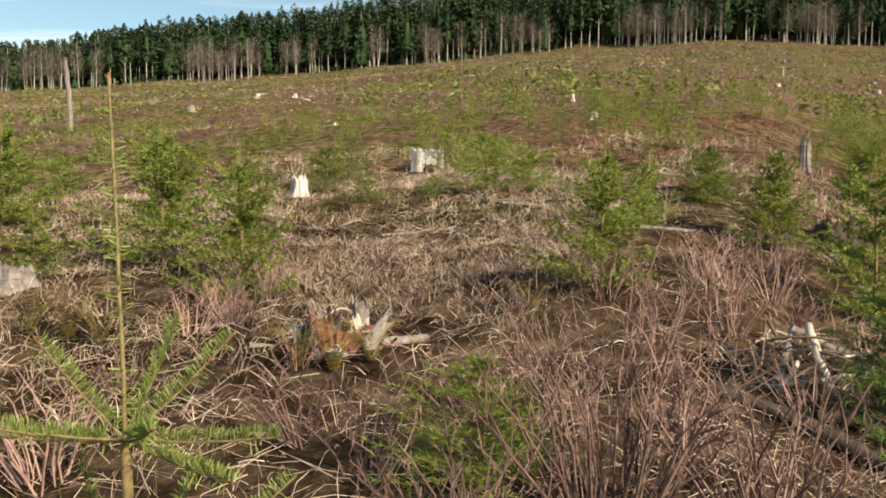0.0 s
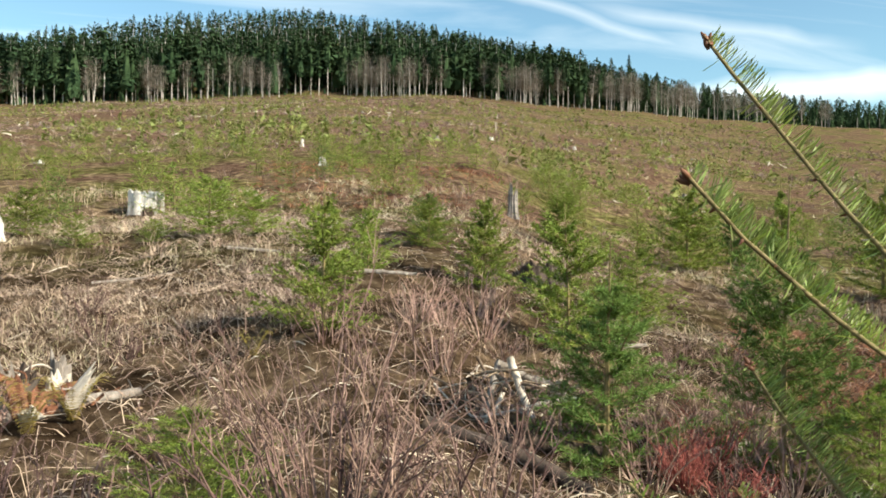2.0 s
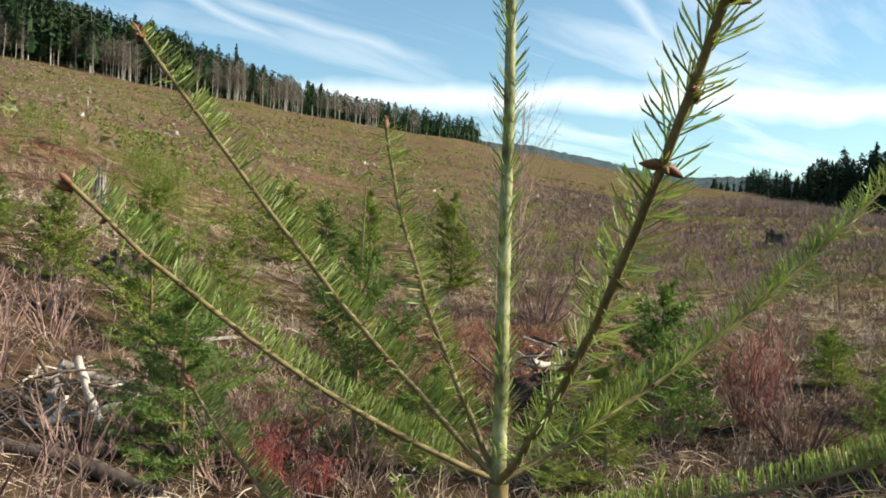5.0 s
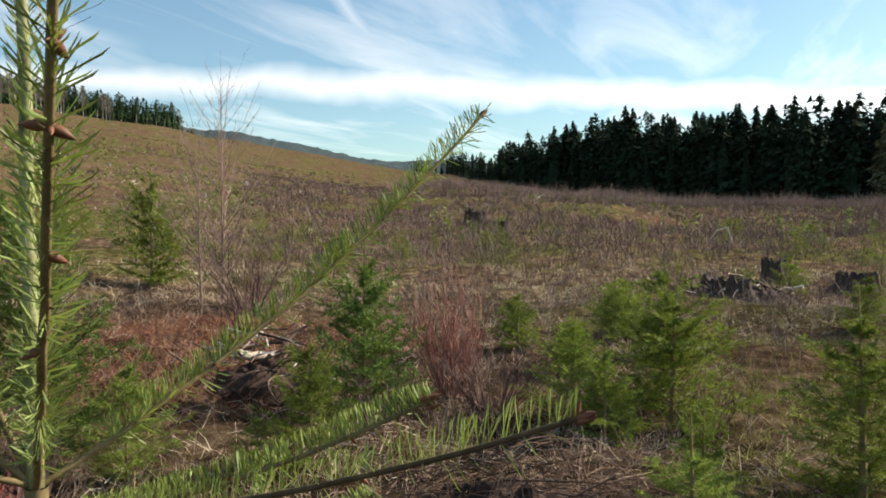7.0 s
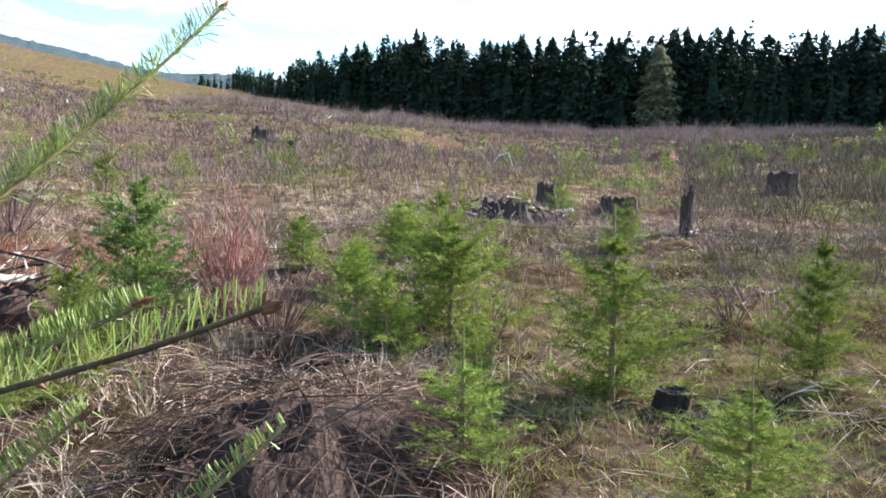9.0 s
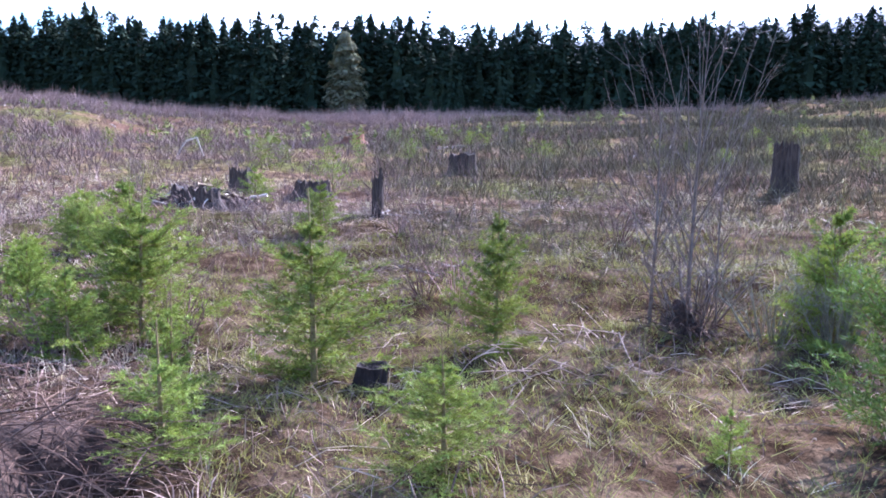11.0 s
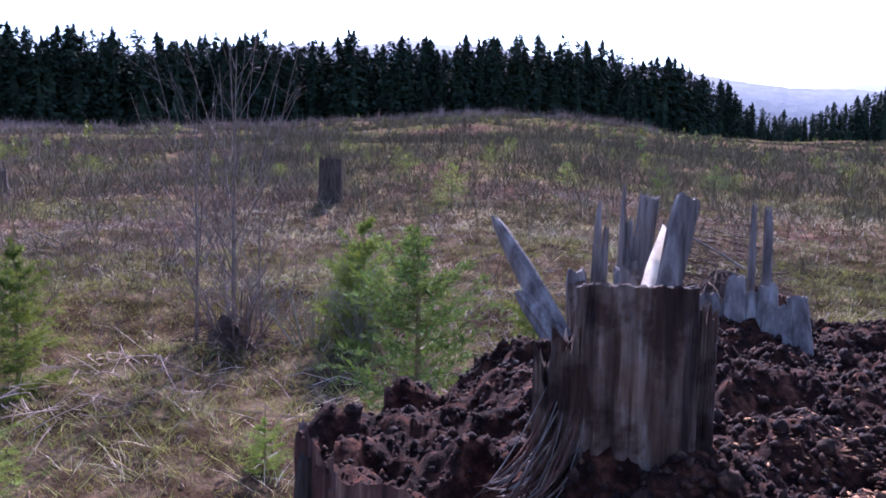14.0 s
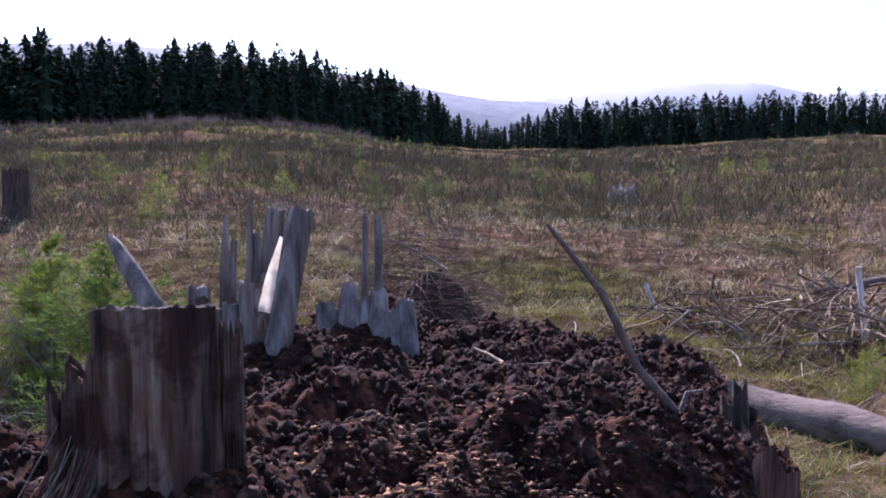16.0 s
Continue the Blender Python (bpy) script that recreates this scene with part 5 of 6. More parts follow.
def near_sapling():
    r = np.random.default_rng(71)
    base = np.array([1.13, 0.86, float(ground_z(1.13, 0.86)) - 0.03])
    e = new("fir_sapling")
    e.location = base
    tagged(e, "tall young fir sapling with bare leader and needled branches close by", "fir tree")
    g = lambda *q: np.array(q) - base
    whorl = np.array([1.113, 0.828, 1.465])
    trunk = Heap()
    trunk.add(*tube([(0, 0, 0), g(1.12, 0.85, 0.5), g(1.112, 0.835, 1.0), whorl - base], [0.019, 0.016, 0.012, 0.0085], 8))
    thing("trunk", trunk.mesh("trunk", True), M_TWIG, parent=e)
    nb = lambda pts, **kw: needle_branch(e, [np.array(q) - base for q in pts], r, **kw)
    lead, lp = nb([whorl, (1.121, 0.836, 1.74), (1.129, 0.846, 2.02)], name="leader", thick=0.0066, bark=M_LEADER, step=0.0011, length=0.026, lift=0.0, keep=0.02, ahead=1.1, width=0.0012)
    nb([whorl, (0.95, 0.92, 1.55), (0.79, 0.922, 1.695)], thick=0.0028)
    nb([whorl, (1.01, 0.945, 1.62), (0.879, 1.009, 1.817)], thick=0.0028)
    nb([whorl, (1.105, 0.93, 1.62), (1.105, 0.967, 1.772)], thick=0.003)
    near, stem = nb([whorl, (0.965, 0.66, 1.585), (0.862, 0.538, 1.80)], thick=0.0036, length=0.027, step=0.0009, ahead=0.8, width=0.0012, lift=0.2)
    nb([whorl, (1.30, 0.70, 1.575), (1.515, 0.592, 1.785)], thick=0.0028, length=0.024, width=0.0011, step=0.0006, lift=0.9, ahead=0.35)
    nb([(1.112, 0.826, 1.44), (1.06, 0.60, 1.485), (1.032, 0.394, 1.567)], thick=0.0027, length=0.022, width=0.0007, step=0.0013, ahead=0.45, bark=M_SHADETWIG)
    nb([(1.112, 0.826, 1.43), (1.16, 0.66, 1.47), (1.21, 0.54, 1.53)], thick=0.0028)
    for k, ax in ((12, (1, -0.6, -0.2)), (11, (0.9, 0.2, -0.5)), (10, (-1, 0.7, 0.0)), (10, (0.7, -0.6, -0.5)), (8, (0.8, -0.3, -0.4)), (6, (-0.6, 0.6, -0.4))):
        side_bud(near, stem[k], ax, 0.012)
    # lower whorls
    for z0, reach, count, up in ((1.13, 0.42, 7, 0.24), (0.82, 0.5, 7, 0.14), (0.5, 0.52, 7, 0.05), (0.24, 0.45, 6, 0.02)):
        for j in range(count):
            a = 6.283 * j / count + z0 * 5 + r.uniform(-0.25, 0.25)
            c, s = math.cos(a), math.sin(a)
            if z0 > 1 and c < -0.2 and s < 0.2:
                continue
            L = reach * r.uniform(0.75, 1.1)
            p0 = np.array([1.118, 0.84, z0])
            nb([p0, p0 + (c * L * 0.5, s * L * 0.5, up * 0.35), p0 + (c * L, s * L, up)], thick=0.0045, step=0.0018, width=0.0022, tip=False, name="branch")
    nb([(1.113, 0.83, 1.24), (1.03, 0.95, 1.36), (0.945, 1.03, 1.54)], thick=0.0028)
    nb([(1.113, 0.83, 1.24), (1.2, 0.72, 1.33), (1.27, 0.62, 1.43)], thick=0.0028)
    for a, up in ((2.0, 0.2), (2.5, 0.14), (2.9, 0.1), (3.4, 0.16), (3.9, 0.1), (4.4, 0.12)):
        c, s, p0 = math.cos(a), math.sin(a), np.array([1.114, 0.832, 1.2])
        nb([p0, p0 + (c * 0.14, s * 0.14, up * 0.3), p0 + (c * 0.29, s * 0.29, up)], thick=0.0028)
    return e


near_sapling()


def slender_sapling():
    """The smaller sapling with a long thin leader."""
    r = np.random.default_rng(72)
    base = np.array([-0.06, 1.82, float(ground_z(-0.06, 1.82)) - 0.03])
    e = new("fir_sapling")
    e.location = base
    tagged(e, "slim young fir sapling with a long yellow-green leader", "fir tree")
    whorl = np.array([-0.074, 1.803, 1.262])
    trunk = Heap()
    trunk.add(*tube([(0, 0, 0), np.array([-0.07, 1.81, 0.7]) - base, whorl - base], [0.016, 0.012, 0.0085], 8))
    thing("trunk", trunk.mesh("trunk", True), M_TWIG, parent=e)
    nb = lambda pts, **kw: needle_branch(e, [np.array(q) - base for q in pts], r, **kw)
    nb([whorl, (-0.09, 1.84, 1.55), (-0.13, 1.932, 1.844)], name="leader", thick=0.0042, step=0.0026, width=0.0024, length=0.024, lift=0.0, keep=0.0)
    for tip, bow in (((-0.20, 1.79, 1.425), 0.0), ((0.075, 1.90, 1.41), 0.0), ((-0.30, 1.72, 1.32), 0.0), ((0.17, 1.78, 1.27), 0.0), ((-0.05, 2.03, 1.42), 0), ((0.02, 1.62, 1.33), 0), ((-0.33, 1.86, 1.26), 0), ((0.12, 1.66, 1.24), 0)):
        tip = np.array(tip)
        nb([whorl, (whorl + tip) / 2 - (0, 0, 0.012), tip], thick=0.0028, step=0.0008, width=0.0016, length=0.026)
    for z0, reach, count in ((1.0, 0.3, 7), (0.7, 0.36, 6), (0.4, 0.36, 6)):
        for j in range(count):
            a = 6.283 * j / count + z0 * 4
            p0 = np.array([-0.072, 1.808, z0])
            L = reach * r.uniform(0.75, 1.1)
            nb([p0, p0 + (math.cos(a) * L * 0.5, math.sin(a) * L * 0.5, 0.05), p0 + (math.cos(a) * L, math.sin(a) * L, 0.16)], thick=0.003, step=0.0012, width=0.0019, length=0.028, tip=False)
    return e


slender_sapling()

# ---- the great rotten stump ----
# both rot colours are darkened for the shade on the backlit top
M_CRUMB = surface("crumbly_red_brown_rot", [(0.3, (0.008, 0.0034, 0.0024)), (0.53, (0.035, 0.014, 0.0088)), (0.76, (0.18, 0.08, 0.045))], scale=110, rough=0.9, bump=1.0, bump_scale=230, island=0.5)
M_ROTBED = surface("shaded_red_brown_rot", [(0.32, (0.006, 0.0028, 0.002)), (0.5, (0.032, 0.0125, 0.0075)), (0.7, (0.15, 0.062, 0.034))], scale=75, rough=0.95, bump=1.0, bump_scale=190, big=[(0.38, (0.45, 0.4, 0.4)), (0.6, (1.25, 1.15, 1.1))], big_scale=17, spec=0.1)
# lightened and low in contrast to paint in the glare over the shards
M_SHARD = surface("silvery_split_wood", [(0.34, (0.07, 0.052, 0.044)), (0.5, (0.20, 0.16, 0.135)), (0.7, (0.40, 0.345, 0.295))], scale=60, rough=0.85, bump=0.9, bump_scale=160, stretch=(1, 1, 0.07))
M_BLOCK = surface("streaked_brown_heartwood", [(0.36, (0.028, 0.015, 0.011)), (0.5, (0.15, 0.098, 0.07)), (0.66, (0.40, 0.325, 0.26))], scale=42, rough=0.88, bump=1.0, bump_scale=150, stretch=(1, 1, 0.07), big=[(0.4, (0.4, 0.3, 0.26)), (0.5, (1.0, 1.0, 1.0)), (0.62, (0.8, 0.68, 0.6))], big_scale=26)
M_ROTSIDE = surface("dark_red_rotten_wood", [(0.34, (0.025, 0.011, 0.009)), (0.52, (0.13, 0.058, 0.04)), (0.72, (0.36, 0.21, 0.14))], scale=70, rough=0.92, bump=1.0, bump_scale=120, stretch=(1, 1, 0.14))
M_ORANGE = surface("orange_wood_crumbs", [(0.3, (0.22, 0.085, 0.035)), (0.7, (0.50, 0.26, 0.12))], scale=90, rough=0.9, bump=0.4, bump_scale=300, island=0.4)
# near-white and very translucent, to put a sun glint into the splinter
M_SPLINTER = surface("sun_glint_bleached_splinter", [(0.3, (0.55, 0.5, 0.42)), (0.6, (0.85, 0.82, 0.75))], scale=60, rough=0.4, bump=0.3, bump_scale=150, translucent=0.75, sap=(1.0, 1.0, 1.0))
STUMP_AT = (0.75, -0.68)


def rim_radius(a):
    """Radius of the stump's top towards the angle a."""
    return 0.40 - 0.135 * np.exp(-((np.mod(a, 2 * np.pi) - 3.23) / 0.5) ** 2) + 0.09 * np.exp(-((np.mod(a, 2 * np.pi) - 0.9) / 0.6) ** 2) + 0.03 * np.cos(2 * a + 0.9) + 0.022 * np.cos(5 * a + 2.0) + 0.014 * np.cos(9 * a + 1.0) + 0.008 * np.cos(17 * a)


def rot_z(x, y):
    """Height of the crumbled top."""
    q = np.hypot(x - STUMP_AT[0], y - STUMP_AT[1]) / 0.42
    z = 1.452 + 0.03 * np.clip((y + 0.45) / 0.2, 0, 1) - 0.03 * np.clip((0.62 - x) / 0.15, 0, 1) + 0.02 * np.clip((-0.8 - y) / 0.15, 0, 1)
    z = z + 0.028 * smooth_noise(x + 7, y + 7, 0.13, 81) + 0.034 * np.exp(-((x - 0.775) ** 2 + (y + 0.35) ** 2) / 0.0045)
    for size, amp, seed in ((0.09, 0.018, 86), (0.045, 0.009, 82), (0.022, 0.0055, 83), (0.012, 0.0035, 84)):
        z = z + amp * (1.5 * np.abs(smooth_noise(x + 7, y + 7, size, seed)) - 0.5)
    # the rim is eaten away in bites
    bite = np.clip(smooth_noise(x + 7, y + 7, 0.05, 88) + 0.6 * smooth_noise(x + 7, y + 7, 0.021, 89), -0.9, 1.2)
    return z - 0.16 * np.clip(q - 0.72, 0, 0.6) + 0.015 * bite * np.clip((q - 0.5) / 0.25, 0, 1)


def great_stump():
    e = new("rotten_stump")
    e.location = (STUMP_AT[0], STUMP_AT[1], float(ground_z(*STUMP_AT)) - 0.05)
    base = np.array(e.location)
    tagged(e, "chest-high old stump with crumbling red-brown top and splintered wood", "stump")
    n = 460
    a = np.linspace(0, 2 * np.pi, n, endpoint=False)
    rows = []
    r = np.random.default_rng(73)
    flute = r.uniform(-1, 1, n)
    flute = (flute + np.roll(flute, 1) * 0.6) * 0.010
    ca, sa = np.cos(a), np.sin(a)
    rr = rim_radius(a)
    top = rot_z(STUMP_AT[0] + rr * ca, STUMP_AT[1] + rr * sa)
    for f in np.linspace(0, 1, 18):
        rad = rr * (1 + 0.5 * (1 - f) ** 2.5) + (1 - f ** 6) * (flute * (1 + 0.6 * np.sin(f * 9 + a * 3)) + 0.006 * smooth_noise(a * 9, np.full(n, f * 6), 1.0, 85))
        z = f * (top - base[2]) + base[2]
        rows.append(np.stack([STUMP_AT[0] + rad * ca, STUMP_AT[1] + rad * sa, z], -1))
    v = np.concatenate(rows) - base
    thing("side", tri_mesh("side", v, grid_tris(18, n)[:, ::-1], False), M_ROTSIDE, "dark red-brown furrowed outer wood", parent=e)
    # crumbled top, as rings out to the rim
    m = 130
    rows = []
    for f in np.linspace(0.004, 1.0, m):
        x, y = STUMP_AT[0] + rr * f * ca, STUMP_AT[1] + rr * f * sa
        rows.append(np.stack([x, y, rot_z(x, y)], -1))
    v = np.concatenate(rows) - base
    thing("top", tri_mesh("top", v, grid_tris(m, n)[:, ::-1], True), M_ROTBED, "crumbling red-brown rotten wood", parent=e)
    # loose crumbs
    iv = np.array([(1, 0, 0), (0, 1, 0), (-1, 0, 0), (0, -1, 0), (0, 0, 1), (0, 0, -1)], float)
    it = np.array([(0, 1, 4), (1, 2, 4), (2, 3, 4), (3, 0, 4), (1, 0, 5), (2, 1, 5), (3, 2, 5), (0, 3, 5)])
    for name, count, lo, hi, mat, spot in (("crumb_litter", 11000, 0.0011, 0.0050, M_CRUMB, None), ("chip_litter", 800, 0.0009, 0.0038, M_ORANGE, (0.645, -0.52))):
        h = Heap()
        for _ in range(count):
            ang, q = r.uniform(0, 6.283), math.sqrt(r.uniform(0, 1)) * 0.995
            x, y = STUMP_AT[0] + float(rim_radius(ang)) * q * math.cos(ang), STUMP_AT[1] + float(rim_radius(ang)) * q * math.sin(ang)
            if spot:
                x, y = spot[0] + r.normal(0, 0.06), spot[1] + r.normal(0, 0.05)
            s = lo + (hi - lo) * r.uniform() ** 2.2
            vv = iv * s * r.uniform(0.6, 1.3, 3) * (1 + r.uniform(-0.22, 0.22, (len(iv), 1)))
            if spot:
                vv = vv * (2.0, 0.7, 0.28)
            tz = r.uniform(0, 6.28)
            vv = vv @ np.array([[math.cos(tz), math.sin(tz), 0], [-math.sin(tz), math.cos(tz), 0], [0, 0, 1]])
            h.add(vv + (x, y, float(rot_z(x, y)) + s * 0.35) - base, it)
        tagged(thing(name, h.mesh(name, True), mat, parent=e), kind="stuff")

    # larger crumbling lumps
    b, c = np.meshgrid(np.linspace(0, 2 * np.pi, 10, endpoint=False), np.linspace(0.12, 3.02, 7))
    ball = np.stack([np.cos(b) * np.sin(c), np.sin(b) * np.sin(c), np.cos(c)], -1).reshape(-1, 3)
    h = Heap()
    for k in range(320):
        ang, q = r.uniform(0, 6.283), math.sqrt(r.uniform(0.03, 1)) * 0.97
        x, y = STUMP_AT[0] + float(rim_radius(ang)) * q * math.cos(ang), STUMP_AT[1] + float(rim_radius(ang)) * q * math.sin(ang)
        s = 0.003 + 0.0055 * r.uniform() ** 2.5
        rough = 1 + 0.3 * smooth_noise(ball[:, 0] * 2 + k, ball[:, 1] * 2 + ball[:, 2] * 3, 1.0, 87) + 0.2 * r.uniform(-1, 1, len(ball))
        h.add(ball * rough[:, None] * s * r.uniform(0.7, 1.3, 3) + (x, y, float(rot_z(x, y)) + s * 0.3) - base, grid_tris(7, 10))
    tagged(thing("lump_litter", h.mesh("lump_litter", True), M_CRUMB, parent=e), kind="stuff")

    def slat(p0, p1, width, thick, mat, seed, round_top=0.3, name="shard", label="", face=(0.5, 0.05)):
        """An upright splinter, flat to the side it shows, with grooves and a broken end."""
        q = np.random.default_rng(seed)
        p0, p1 = np.array(p0, float), np.array(p1, float)
        up = p1 - p0
        L = np.linalg.norm(up)
        up /= L
        to = np.array([face[0], face[1], p0[2]]) - p0
        side = np.cross(up, to)
        side /= np.linalg.norm(side)
        out = np.cross(side, up)
        k = 18
        ang = np.linspace(0, 2 * np.pi, k, endpoint=False)
        groove = q.uniform(-1, 1, k) * 0.16
        rows = []
        for f in np.linspace(0, 1, 16):
            w = width / 2 * (1 - round_top * f ** 4) * (1 + 0.06 * math.sin(f * 7 + seed))
            ragged = (q.uniform(-1, 0.2, k) * 0.06 * L) * (f == 1)
            rows.append(p0 + up * (f * L + ragged)[:, None] + np.cos(ang)[:, None] * side * w * (1 + groove)[:, None]
                        + np.sin(ang)[:, None] * out * thick / 2 * (1 + groove)[:, None] + side * 0.10 * width * math.sin(f * 3 + seed))
        v = np.concatenate(rows)
        t = grid_tris(16, k)
        c = len(v)
        v = np.concatenate([v, [rows[-1].mean(0) - up * 0.01 * L]])
        cap = np.array([[15 * k + j, 15 * k + (j + 1) % k, c] for j in range(k)])
        thing(name, tri_mesh(name, v - base, np.concatenate([t, cap])), mat, label, parent=e)

    def block(name, at, half_wide, half_deep, top, ragged, seed, label=""):
        """A standing bundle of grooved heartwood under a sawn or broken top."""
        k, m = 110, 28
        q = np.random.default_rng(seed)
        ang = np.linspace(0, 2 * np.pi, k, endpoint=False)
        fold = q.uniform(-1, 1, k)
        fold = (fold + np.roll(fold, 1) + np.roll(fold, 2)) / 2.2
        rows = []
        ax, ay = np.array([-0.775, -0.632, 0.0]), np.array([0.632, -0.775, 0.0])
        crest = ragged * (smooth_noise(ang * 5, 0 * ang, 1.0, seed) + 0.7 * fold)
        for f in np.linspace(0, 1, m):
            sq = (np.abs(np.cos(ang)) ** 4 + np.abs(np.sin(ang)) ** 4) ** (-1 / 4)
            flare = 1 + 0.22 * (1 - f) ** 2
            wear = 0.11 * np.minimum(fold, 0.15) * (0.25 + 0.75 * (1 - f)) + 0.05 * smooth_noise(ang * 9, np.full(k, f * 5.0), 1.0, seed + 1) + 0.04 * smooth_noise(ang * 20, np.full(k, f * 14.0), 1.0, seed + 2)
            px, py = np.cos(ang) * sq * half_wide * flare * (1 + wear), np.sin(ang) * sq * half_deep * flare * (1 + wear)
            z = 1.37 + f * (top - 1.37) + crest * f ** 6 - 0.22 * (py + half_deep) * f
            rows.append(np.array([at[0], at[1], 0]) + px[:, None] * ax + py[:, None] * ay + np.stack([0 * ang, 0 * ang, z], -1))
        last = rows[-1]
        mid = last.mean(0)
        for g, dz in ((0.93, 0.0015), (0.6, 0.0), (0.3, -0.001)):
            ring = mid + (last - mid) * g
            ring[:, 2] += dz + q.uniform(-0.001, 0.001, k) - ragged * 0.3 * (1 - g)
            rows.append(ring)
        v = np.concatenate(rows)
        t = grid_tris(len(rows), k)
        c = len(v)
        v = np.concatenate([v, [mid]])
        cap = np.array([[(len(rows) - 1) * k + w, (len(rows) - 1) * k + (w + 1) % k, c] for w in range(k)])
        thing(name, tri_mesh(name, v - base, np.concatenate([t, cap])), M_BLOCK, label, parent=e)

    block("sawn_block", (0.789, -0.366), 0.0355, 0.031, 1.592, 0.0009, 74, "sawn block of streaked brown heartwood")
    block("split_slab", (0.818, -0.34), 0.012, 0.018, 1.556, 0.012, 75, "broken slab of furrowed heartwood")
    block("split_slab", (0.829, -0.329), 0.008, 0.013, 1.535, 0.014, 76, "broken slab of furrowed heartwood")
    block("split_slab", (0.757, -0.394), 0.007, 0.016, 1.568, 0.012, 77, "broken slab of furrowed heartwood")
    # root fibres sweeping down the block's side
    for j in range(44):
        s = r.uniform()
        top = np.array([0.800 + 0.022 * s, -0.333 + 0.012 * s, 1.482 + 0.04 * r.uniform()]) + r.normal(0, 0.002, 3)
        foot = np.array([0.800 + 0.05 * s, -0.290 - 0.006 * s, 1.458]) + r.normal(0, 0.005, 3)
        mid = top * 0.55 + foot * 0.45 + np.array([-0.004, 0.006, -0.014]) + r.normal(0, 0.005, 3)
        h = Heap()
        w = r.uniform(0.0003, 0.0010)
        h.add(*tube([(1 - u) ** 2 * top + 2 * u * (1 - u) * mid + u * u * foot - base for u in np.linspace(0, 1, 8)], w * np.array([0.5, 0.9, 1, 1, 1, 0.9, 0.7, 0.3]), 5))
        thing("root_fibre", h.mesh("root_fibre", True), (M_ROTSIDE, M_BLOCK, M_SHARD)[j % 3], parent=e)
    for j in range(13):
        s = j / 12
        x, y = 1.085 - 0.03 * s + 0.02 * math.sin(s * 9), -0.735 - 0.125 * s
        slat((x - 0.01, y + 0.012, 1.39), (x + 0.006, y - 0.004, 1.515 + 0.014 * math.sin(s * 17) + r.uniform(-0.012, 0.012)), 0.024, 0.02, M_SHARD if j % 3 else M_BLOCK, 120 + j, 0.2)
    slat((1.06, -0.70, 1.41), (1.217, -0.722, 1.586), 0.030, 0.02, M_SHARD, 6, 0.7)
    slat((1.075, -0.69, 1.43), (1.15, -0.70, 1.50), 0.028, 0.02, M_SHARD, 7, 0.6)
    slat((0.992, -0.745, 1.45), (0.98, -0.797, 1.622), 0.030, 0.024, M_SHARD, 8, 0.15)
    for j, (x, y, z, w, tip) in enumerate(((1.125, -0.829, 1.609, 0.010, 0.6), (1.118, -0.834, 1.575, 0.012, 0.4), (1.101, -0.848, 1.634, 0.009, 0.7), (1.094, -0.852, 1.585, 0.014, 0.3), (1.078, -0.862, 1.618, 0.011, 0.2), (1.068, -0.867, 1.616, 0.020, 0.1))):
        slat((x + (0.012 if j > 3 else -0.010), y + 0.02, 1.44), (x, y, z), w, 0.013, M_SHARD, 10 + j, tip)
    slat((1.045, -0.80, 1.45), (1.05, -0.81, 1.512), 0.05, 0.02, M_SHARD, 16, 0.3)
    slat((1.01, -0.76, 1.50), (1.003, -0.787, 1.586), 0.018, 0.003, M_SPLINTER, 17, 0.2, label="bright bleached splinter, made translucent for its sun glint")
    slat((0.908, -0.81, 1.45), (0.921, -0.834, 1.617), 0.009, 0.009, M_SHARD, 18, 0.4)
    slat((0.893, -0.815, 1.45), (0.906, -0.841, 1.613), 0.011, 0.009, M_SHARD, 19, 0.4)
    for j, (x, y, z) in enumerate(((0.944, -0.788, 1.515), (0.935, -0.796, 1.502), (0.923, -0.805, 1.535), (0.91, -0.813, 1.518), (0.894, -0.818, 1.528), (0.877, -0.821, 1.505), (0.862, -0.827, 1.516))):
        slat((x - 0.02, y + 0.033, 1.43), (x, y, z), 0.024, 0.014, M_SHARD, 20 + j, 0.15)
    for j, (x, y, z, w) in enumerate(((0.527, -0.745, 1.467, 0.006), (0.509, -0.745, 1.446, 0.014), (0.498, -0.769, 1.464, 0.018), (0.487, -0.774, 1.479, 0.020), (0.476, -0.757, 1.446, 0.024), (0.482, -0.80, 1.43, 0.026),
                                      (0.474, -0.725, 1.437, 0.026), (0.476, -0.70, 1.424, 0.024), (0.477, -0.67, 1.432, 0.028), (0.475, -0.64, 1.418, 0.026), (0.48, -0.60, 1.425, 0.026))):
        slat((x - 0.008, y + 0.02, 1.25), (x, y, z), w, 0.014, M_BLACKWOOD if j % 4 else M_ROTSIDE, 30 + j, 0.4)
    for j in range(66):
        ang = 0.1 + j * 0.044 + r.uniform(-0.02, 0.02) if j < 46 else 3.3 + (j - 46) * 0.1
        x, y = STUMP_AT[0] + float(rim_radius(ang)) * 0.99 * math.cos(ang), STUMP_AT[1] + float(rim_radius(ang)) * 0.99 * math.sin(ang)
        z = float(rot_z(x, y))
        slat((x, y, z - 0.14), (x + 0.004 * math.cos(ang), y + 0.004 * math.sin(ang), z + r.uniform(-0.04, 0.014)), r.uniform(0.010, 0.026), 0.012, (M_ROTSIDE, M_BLACKWOOD, M_ROTSIDE, M_ROTSIDE, M_SHARD)[j % 5], 50 + j, 0.3)


